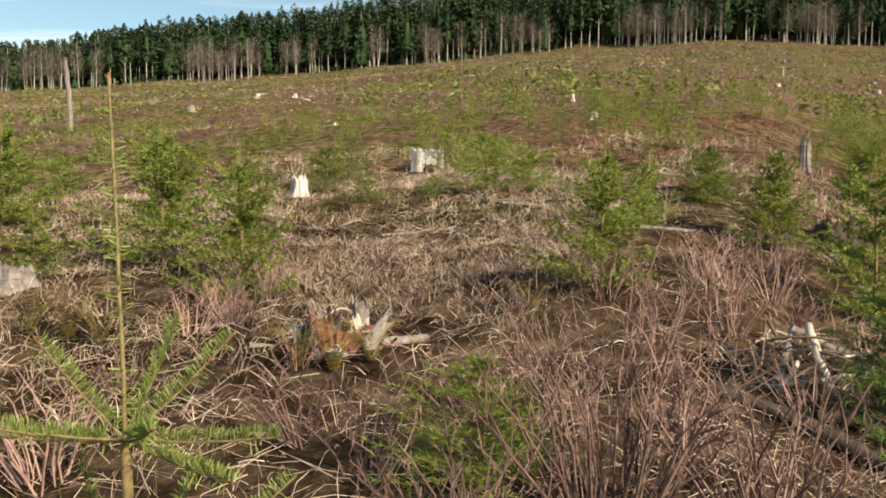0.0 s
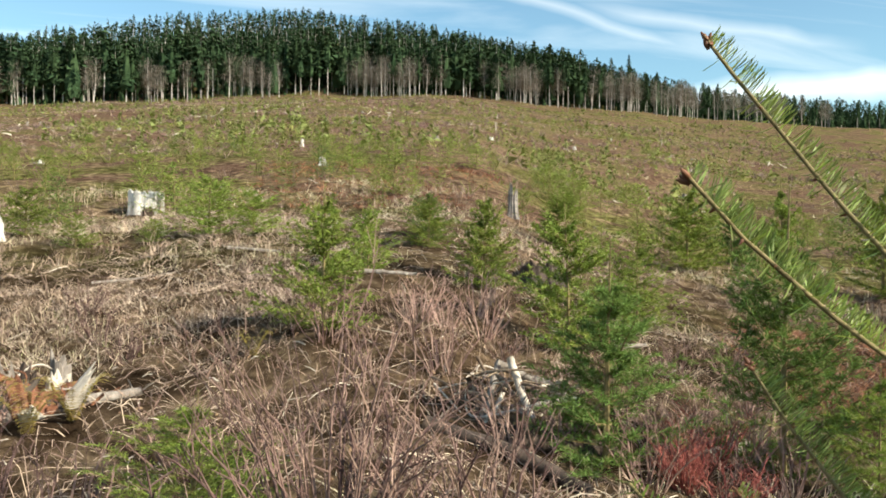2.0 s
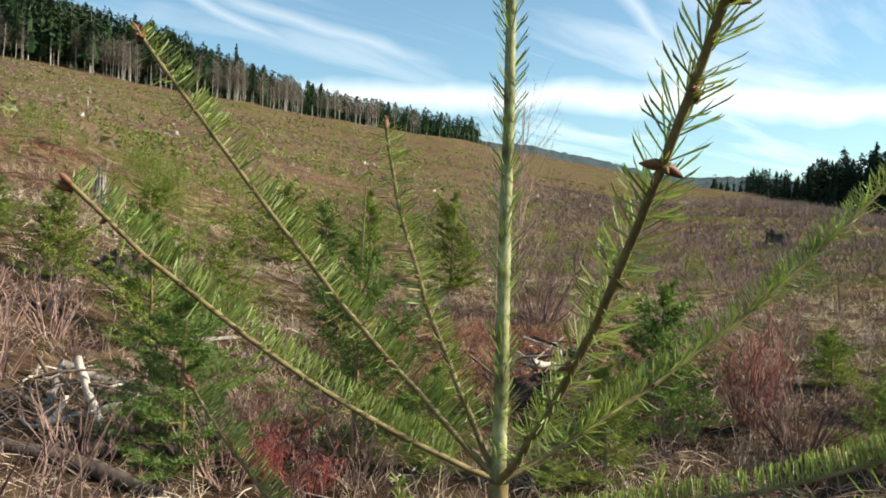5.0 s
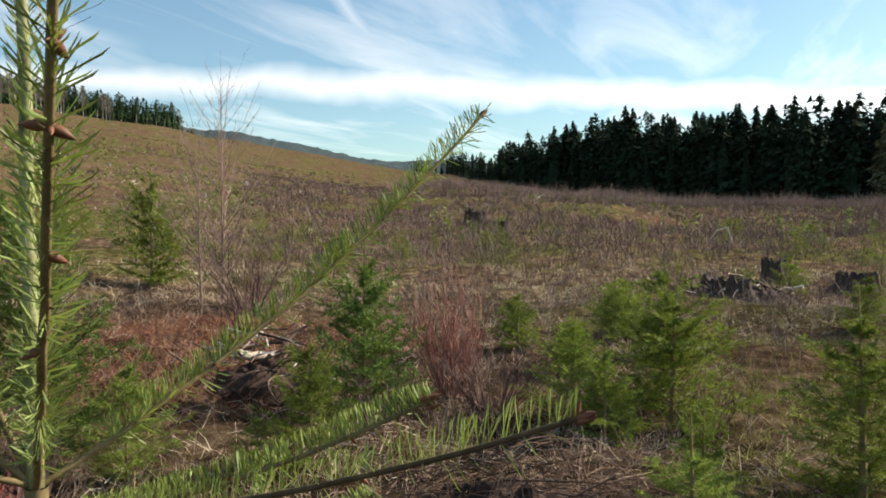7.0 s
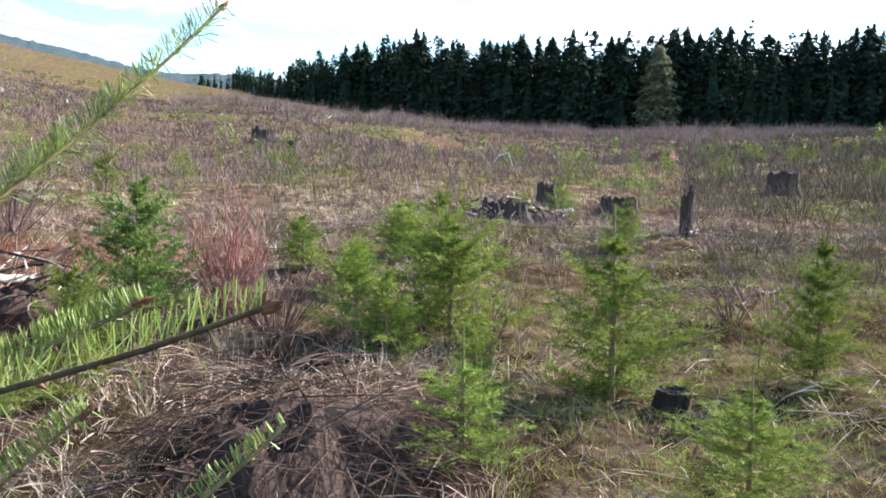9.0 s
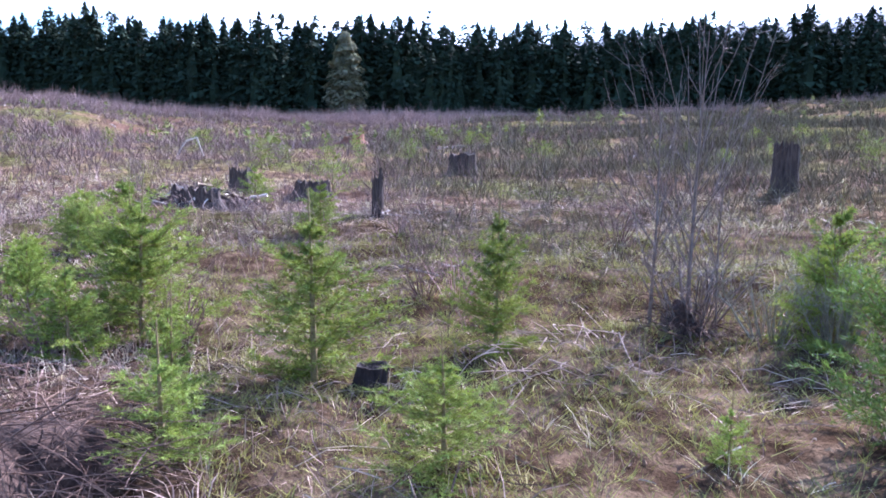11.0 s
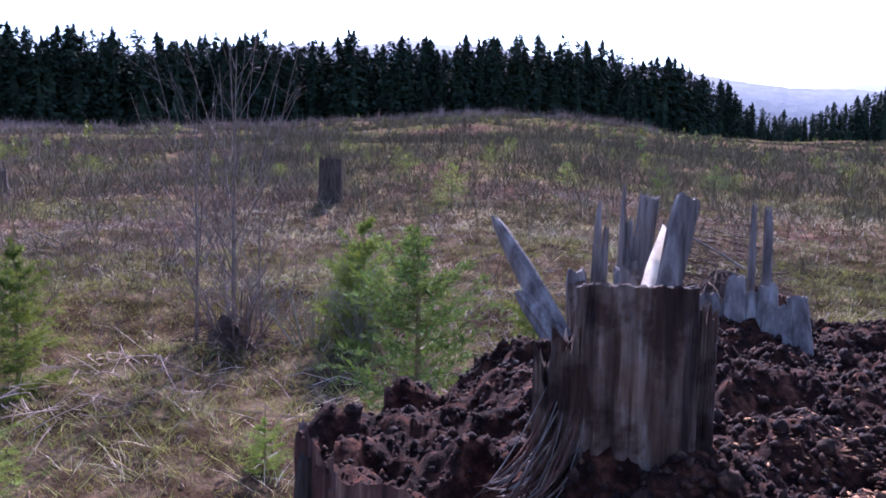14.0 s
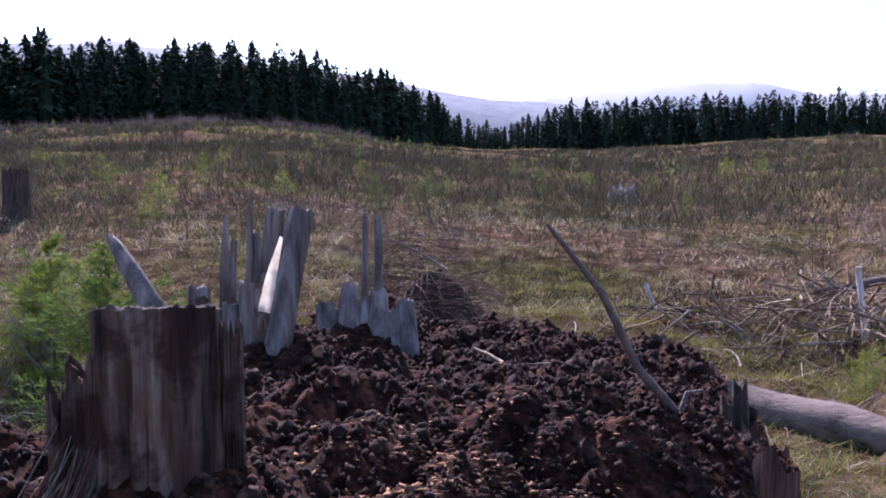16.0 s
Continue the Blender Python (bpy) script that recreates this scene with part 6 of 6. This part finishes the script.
M_DARKSTICK_NEAR = surface("dark_twig_bark", [(0.3, (0.07, 0.05, 0.045)), (0.7, (0.24, 0.18, 0.15))], scale=80, rough=0.8, bump=0.5, bump_scale=200)
great_stump()
tw = Heap()
tw.add(*tube([(0.516, -0.733, 1.43), (0.565, -0.69, 1.50), (0.59, -0.655, 1.57), (0.628, -0.627, 1.626)], [0.0044, 0.004, 0.0032, 0.0018], 8))
tw.add(*tube([(0.535, -0.717, 1.452), (0.528, -0.722, 1.475), (0.515, -0.727, 1.478)], [0.002, 0.0024, 0.0012], 6))
thing("dead_twig", tw.mesh("dead_twig", True), M_DARKSTICK_NEAR, "dark bent dead twig standing on a rotten stump", "twig")
for j, (p, q2, w) in enumerate((((0.70, -0.72), (0.745, -0.75), 0.0022), ((0.60, -0.72), (0.65, -0.74), 0.0016), ((0.75, -0.56), (0.775, -0.555), 0.0012), ((0.69, -0.86), (0.73, -0.83), 0.002))):
    z0, z1 = float(rot_z(*p)) + 0.006, float(rot_z(*q2)) + 0.006
    thing("wood_splinter", log_mesh((*p, z0), (*q2, z1), w, 900 + j, 0.6, sides=6), M_STICK, "thin wood splinter lying on the rotten stump", "splinter", "splinters on the stump")

# ---- brush, grass and litter over the ground ----
def stalk_cover(name, count, r0, r1, az0, az1, high, mat, label, seed, per=6, width=0.0035, power=0.75, fan=0.35, mask=None, simple=False):
    """Clumps of thin curved blades, as one spread."""
    r = np.random.default_rng(seed)
    az = np.radians(r.uniform(az0, az1, count * 2))
    d = r0 + (r1 - r0) * r.uniform(0, 1, count * 2) ** power
    x, y = d * np.sin(az), d * np.cos(az)
    keep = np.hypot(x - 0.75, y + 0.68) > 0.75
    if mask is not None:
        keep &= r.uniform(0, 1, len(x)) < mask(x, y)
    x, y, d = x[keep][:count], y[keep][:count], d[keep][:count]
    n = len(x)
    X, Y = np.repeat(x, per), np.repeat(y, per)
    D = np.repeat(d, per)
    rad = r.uniform(0.0, 0.09, n * per) * (1 + D / 60)
    a = r.uniform(0, 6.283, n * per)
    H = high * r.uniform(0.35, 1.0, n * per) * np.repeat(r.uniform(0.5, 1.25, n), per)
    bx, by = X + rad * np.cos(a), Y + rad * np.sin(a)
    bz = ground_z(bx, by) - 0.01
    lx, ly = np.cos(a) * fan * H * r.uniform(0.2, 1.6, n * per), np.sin(a) * fan * H * r.uniform(0.2, 1.6, n * per)
    bend = r.normal(0, 0.10, (n * per, 2)) * H[:, None]
    t = r.uniform(0, 3.14, n * per)
    w = width * r.uniform(0.6, 1.3, n * per) * np.maximum(1, D / 9)
    wx, wy = np.cos(t) * w / 2, np.sin(t) * w / 2
    mx, my, mz = bx + lx * 0.45 + bend[:, 0], by + ly * 0.45 + bend[:, 1], bz + H * 0.58
    tx, ty, tz = bx + lx, by + ly, bz + H * r.uniform(0.75, 1.0, n * per)
    if simple:
        v = np.stack([np.stack([bx - wx, by - wy, bz], -1), np.stack([bx + wx, by + wy, bz], -1), np.stack([tx, ty, tz], -1)], 1).reshape(-1, 3)
        return thing(name, tri_mesh(name, v, np.arange(len(v)).reshape(-1, 3)), mat, label, "undergrowth", kind="stuff")
    v = np.stack([np.stack([bx - wx, by - wy, bz], -1), np.stack([bx + wx, by + wy, bz], -1), np.stack([mx + wx * 0.8, my + wy * 0.8, mz], -1),
                  np.stack([mx - wx * 0.8, my - wy * 0.8, mz], -1), np.stack([tx, ty, tz], -1)], 1).reshape(-1, 3)
    k = np.arange(n * per)[:, None] * 5
    f = np.concatenate([k + [[0, 1, 2]], k + [[0, 2, 3]], k + [[3, 2, 4]]], 0)
    return thing(name, tri_mesh(name, v, f), mat, label, "undergrowth", kind="stuff")


def stick_cover(name, count, r0, r1, az0, az1, long, thick, mat, label, seed, power=0.8, tilt=0.25, mask=None, arch=0.0):
    """Fallen sticks and stems lying or arching every way, as one spread."""
    r = np.random.default_rng(seed)
    az = np.radians(r.uniform(az0, az1, count * 3))
    d = r0 + (r1 - r0) * r.uniform(0, 1, count * 3) ** power
    x, y = d * np.sin(az), d * np.cos(az)
    keep = np.hypot(x - 0.75, y + 0.68) > 0.8
    if mask is not None:
        keep &= r.uniform(0, 1, len(x)) < mask(x, y)
    x, y, d = x[keep][:count], y[keep][:count], d[keep][:count]
    n = len(x)
    L = long * r.uniform(0.25, 1.0, n) ** 1.5 * np.maximum(1, d / 25)
    a, e = r.uniform(0, 6.283, n), np.abs(r.normal(0, tilt, n))
    dx, dy = np.cos(a) * L / 2 * np.cos(e), np.sin(a) * L / 2 * np.cos(e)
    w = thick * r.uniform(0.4, 1.3, n) * np.maximum(1, d / 14)
    z0, z1 = ground_z(x - dx, y - dy) + w * 0.4, ground_z(x + dx, y + dy) + w * 0.4 + np.sin(e) * L
    p0, p1 = np.stack([x - dx, y - dy, z0], -1), np.stack([x + dx, y + dy, z1], -1)
    pm = (p0 + p1) / 2 + r.normal(0, 0.05, (n, 3)) * L[:, None] + [0, 0, 0.01]
    pm[:, 2] += np.abs(r.normal(0, arch, n)) * L
    side = np.stack([-np.sin(a), np.cos(a), np.zeros(n)], -1) * w[:, None] / 2
    up = np.array([[0, 0, 1.0]]) * w[:, None] / 2
    rings = []
    for p, s in ((p0, 1.0), (pm, 0.85), (p1, 0.5)):
        rings += [p + (side - up * 0.5) * s, p + up * s, p + (-side - up * 0.5) * s]
    v = np.stack(rings, 1).reshape(-1, 3)
    k = np.arange(n)[:, None] * 9
    f = []
    for q in (0, 3):
        for j in range(3):
            i = (j + 1) % 3
            f += [k + [[q + j, q + i, q + 3 + i]], k + [[q + j, q + 3 + i, q + 3 + j]]]
    f += [k + [[0, 2, 1]], k + [[6, 7, 8]]]
    return thing(name, tri_mesh(name, v, np.concatenate(f, 0)), mat, label, "debris", kind="stuff")


def clump_cover(name, count, r0, r1, az0, az1, high, wide, mat, label, seed, per=20, width=0.006, power=0.65, mask=None):
    """Small domed leafless shrubs of thin rising twigs, as one spread."""
    r = np.random.default_rng(seed)
    az = np.radians(r.uniform(az0, az1, count * 3))
    d = r0 + (r1 - r0) * r.uniform(0, 1, count * 3) ** power
    x, y = d * np.sin(az), d * np.cos(az)
    keep = np.ones(len(x), bool) if mask is None else r.uniform(0, 1, len(x)) < mask(x, y)
    x, y, d = x[keep][:count], y[keep][:count], d[keep][:count]
    n = len(x)
    tall = np.repeat(high * r.uniform(0.45, 1.1, n) * np.where(r.uniform(0, 1, n) < 0.12, 1.5, 1.0), per)
    span = np.repeat(wide * r.uniform(0.5, 1.1, n), per)
    X, Y, D = np.repeat(x, per), np.repeat(y, per), np.repeat(d, per)
    a, u = r.uniform(0, 6.283, n * per), np.sqrt(r.uniform(0, 1, n * per))
    bx, by = X + np.cos(a) * span * u * 0.3, Y + np.sin(a) * span * u * 0.3
    bz = ground_z(bx, by) - 0.03
    tx, ty = X + np.cos(a) * span * u + r.normal(0, 0.26, n * per) * tall, Y + np.sin(a) * span * u + r.normal(0, 0.26, n * per) * tall
    tz = bz + tall * np.sqrt(1 - 0.75 * u * u) * r.uniform(0.55, 1.0, n * per)
    lift = r.uniform(0.0, 0.68, n * per)
    bx, by, bz = bx + (tx - bx) * lift, by + (ty - by) * lift, bz + (tz - bz) * lift
    t = r.uniform(0, 3.14, n * per)
    w = width * r.uniform(0.6, 1.3, n * per) * np.maximum(1, D / 9)
    wx, wy = np.cos(t) * w / 2, np.sin(t) * w / 2
    v = np.stack([np.stack([bx - wx, by - wy, bz], -1), np.stack([bx + wx, by + wy, bz], -1), np.stack([tx, ty, tz], -1)], 1).reshape(-1, 3)
    return thing(name, tri_mesh(name, v, np.arange(len(v)).reshape(-1, 3)), mat, label, "undergrowth", kind="stuff")


def azimuth(x, y):
    return np.degrees(np.arctan2(x, y))


def patchy(size, seed, lo=-0.2, hi=0.5):
    return lambda x, y: np.clip((smooth_noise(x, y, size, seed) - lo) / (hi - lo), 0.02, 1)


M_MAUVE = surface("mauve_brown_twigs", [(0.3, (0.12, 0.077, 0.065)), (0.7, (0.32, 0.225, 0.19))], scale=0.25, rough=0.9, bump=0, island=0.45, coords="World", spec=0.1)
M_THICKET = surface("pinkish_thicket_twigs", [(0.3, (0.19, 0.13, 0.11)), (0.7, (0.40, 0.29, 0.245))], scale=0.1, rough=0.9, bump=0, island=0.35, coords="World", spec=0.1)
M_TANGLE = surface("fallen_bleached_stems", [(0.3, (0.26, 0.17, 0.125)), (0.7, (0.62, 0.48, 0.375))], scale=1.4, rough=0.8, bump=0, island=0.55, coords="World", spec=0.2)
M_CHIP = surface("weathered_wood_bits", [(0.3, (0.22, 0.17, 0.13)), (0.7, (0.64, 0.56, 0.46))], scale=1.5, rough=0.85, bump=0, island=0.45, coords="World")
M_DARKSTICK = surface("dark_dead_twigs", [(0.3, (0.07, 0.045, 0.035)), (0.7, (0.22, 0.15, 0.11))], scale=1.5, rough=0.9, bump=0, island=0.4, coords="World")
M_LITTER = surface("brown_leaf_litter", [(0.3, (0.13, 0.07, 0.04)), (0.7, (0.36, 0.23, 0.14))], scale=2.5, rough=0.85, bump=0, island=0.5, coords="World")

stalk_cover("dry_stalks", 3600, 2.6, 24, -34, 190, 0.36, M_STALK, "dead brown stalks standing all over the clearing", 401, per=6, width=0.0042, mask=lambda x, y: patchy(2.3, 51, -0.3, 0.5)(x, y) * np.where(azimuth(x, y) > 85, 0.5, 1.0))
stalk_cover("matted_stalks", 5200, 2.0, 20, -34, 190, 0.17, M_STALK, "flattened dead stems matted on the ground", 407, per=6, fan=2.2, width=0.006, mask=lambda x, y: patchy(1.5, 57, -0.6, 0.3)(x, y) * np.where(azimuth(x, y) > 86, 0.3, 1.0))
stalk_cover("dry_grass", 7000, 2.0, 24, -34, 190, 0.22, M_STRAW, "pale dry grass tufts between the brush", 402, per=7, width=0.0042, fan=1.3, mask=lambda x, y: patchy(1.7, 52, 0.0, 0.5)(x, y) * np.where((azimuth(x, y) > 90) & (np.hypot(x, y) < 9), 0.3, 1.0))
stick_cover("tangled_stems", 7000, 2.2, 19, -34, 100, 0.5, 0.0048, M_TANGLE, "pale fallen stems tangled over the ground", 420, tilt=0.12, arch=0.13, mask=patchy(2.1, 69, -0.5, 0.3))
stick_cover("tangled_brush", 2600, 5.2, 22, 92, 190, 0.55, 0.006, M_TANGLE, "pale fallen stems tangled over the ground", 421, tilt=0.12, arch=0.13, mask=patchy(2.6, 70, -0.2, 0.4))
stalk_cover("low_herbs", 8200, 1.8, 22, -34, 190, 0.13, M_GREENS, "low green herbs and moss tufts", 403, simple=True, per=9, width=0.006, fan=1.3, mask=lambda x, y: patchy(2.9, 53, -0.2, 0.5)(x, y) * np.where(azimuth(x, y) > 85, 1.0, 0.3))
stalk_cover("far_brush", 5000, 22, 245, -34, 115, 0.5, M_STALK, "brown leafless brush far over the clearing", 404, simple=True, per=6, width=0.006, power=0.62, fan=0.9, mask=patchy(14, 54, -0.4, 0.4))
stalk_cover("far_herbs", 22000, 18, 245, -34, 192, 0.5, M_FARHERB, "green herbs and seedlings far over the clearing", 408, simple=True, per=6, width=0.014, power=0.62, fan=1.1, mask=lambda x, y: patchy(11, 58, -0.1, 0.4)(x, y) * np.where(azimuth(x, y) < 64, 1.0, 0.3))
stalk_cover("far_grass", 3500, 20, 200, -34, 60, 0.35, M_STRAW, "dry grass patches far over the clearing", 405, simple=True, per=6, width=0.005, power=0.7, fan=0.9, mask=patchy(11, 55, 0.1, 0.5))
clump_cover("slope_shrubs", 5000, 17, 250, -34, 66, 0.75, 0.6, M_MAUVE, "mauve-brown leafless shrubs dotted over the slope", 404, per=16, width=0.0055, mask=patchy(9, 54, -0.45, 0.25))
clump_cover("level_shrubs", 9000, 9, 195, 56, 128, 1.05, 0.75, M_MAUVE, "mauve-brown leafless thicket across the level ground", 406, per=14, width=0.007, mask=lambda x, y: patchy(9, 71, -1.0, 0.0)(x, y) * np.clip((125 - azimuth(x, y)) / 35, 0.3, 1))
clump_cover("forest_edge_shrubs", 2600, 150, 207, 66, 150, 3.0, 1.8, M_THICKET, "taller leafless thicket before the dark stand", 422, per=26, width=0.004, power=0.8, mask=lambda x, y: patchy(14, 72, -0.6, 0.3)(x, y) * np.clip((140 - azimuth(x, y)) / 40, 0.3, 1))
clump_cover("rear_shrubs", 12000, 10, 235, 106, 192, 1.25, 0.7, M_REARBRUSH, "olive-brown leafless thicket beyond the rotten stump", 409, per=15, width=0.0075, mask=patchy(7, 59, -1.0, 0.0))
clump_cover("rear_undergrowth", 9000, 9, 75, 100, 192, 0.85, 0.6, M_REARBRUSH, "dense olive-brown leafless brush beyond the rotten stump", 424, per=10, width=0.008, power=0.6, mask=patchy(4.5, 74, -1.0, -0.1))
stalk_cover("rear_brush", 3600, 6, 32, 100, 192, 0.55, M_REARBRUSH, "olive-brown leafless brush behind the rotten stump", 415, simple=True, per=8, width=0.006, power=0.7, fan=0.6, mask=patchy(3.4, 63, -0.6, 0.2))
stalk_cover("brown_brush", 4500, 6, 60, 48, 128, 0.5, M_MAUVE, "rosy brown leafless brush across the clearing", 410, simple=True, per=8, width=0.006, power=0.7, fan=0.7, mask=patchy(5, 60, -0.5, 0.3))
stalk_cover("straw_patch", 1500, 7.5, 18, -16, 16, 0.2, M_TANGLE, "pale matted dry grass between young firs", 423, per=7, width=0.005, fan=1.8, mask=patchy(3.0, 73, -0.4, 0.3))
stick_cover("wood_splinters", 2600, 2.0, 26, -34, 190, 0.3, 0.009, M_CHIP, "pale weathered sticks and splinters lying about", 411, mask=patchy(3.1, 56, -0.1, 0.5))
stick_cover("dark_twigs", 3200, 1.8, 22, -34, 190, 0.5, 0.008, M_DARKSTICK, "dark dead twigs lying about", 412)
stick_cover("leaf_litter", 2500, 1.5, 16, -34, 190, 0.06, 0.018, M_LITTER, "brown leaf litter on the soil", 413, tilt=0.35)
stick_cover("far_debris", 650, 26, 150, -34, 190, 0.28, 0.022, M_CHIP, "pale logging debris far over the clearing", 414, tilt=0.5)
for k, (bx, by, br, n) in enumerate(((9.2, 7.6, 1.5, 420), (7.2, 5.6, 1.2, 380), (10.5, 6.0, 1.5, 300), (6.0, 20.0, 3.0, 150), (9.0, 27.0, 4.0, 170))):
    stalk_cover("dead_bracken", n, max(0.1, math.hypot(bx, by) - br), math.hypot(bx, by) + br, math.degrees(math.atan2(bx, by)) - 8, math.degrees(math.atan2(bx, by)) + 8, 0.3, M_RUST,
                "rust-brown dead bracken lying in a patch", 430 + k, per=9, width=0.007, fan=1.6, simple=True)
clump_cover("rosy_brush", 1500, 18, 210, -34, 62, 0.8, 0.7, M_ROSE, "rosy brown leafless brush in patches on the slope", 416, per=16, width=0.005, mask=patchy(16, 66, 0.05, 0.4))
stalk_cover("mossy_grass", 11500, 1.5, 13, 84, 190, 0.12, M_MEADOW, "yellow-green grass and moss between the young firs", 417, simple=True, per=9, width=0.007, fan=1.3, mask=patchy(1.9, 67, -0.8, 0.1))
stalk_cover("back_brush", 3200, 1.2, 16, 188, 328, 0.3, M_STALK, "dead brown stalks on the far side of the clearing", 419, simple=True, per=7, width=0.006, fan=0.8)
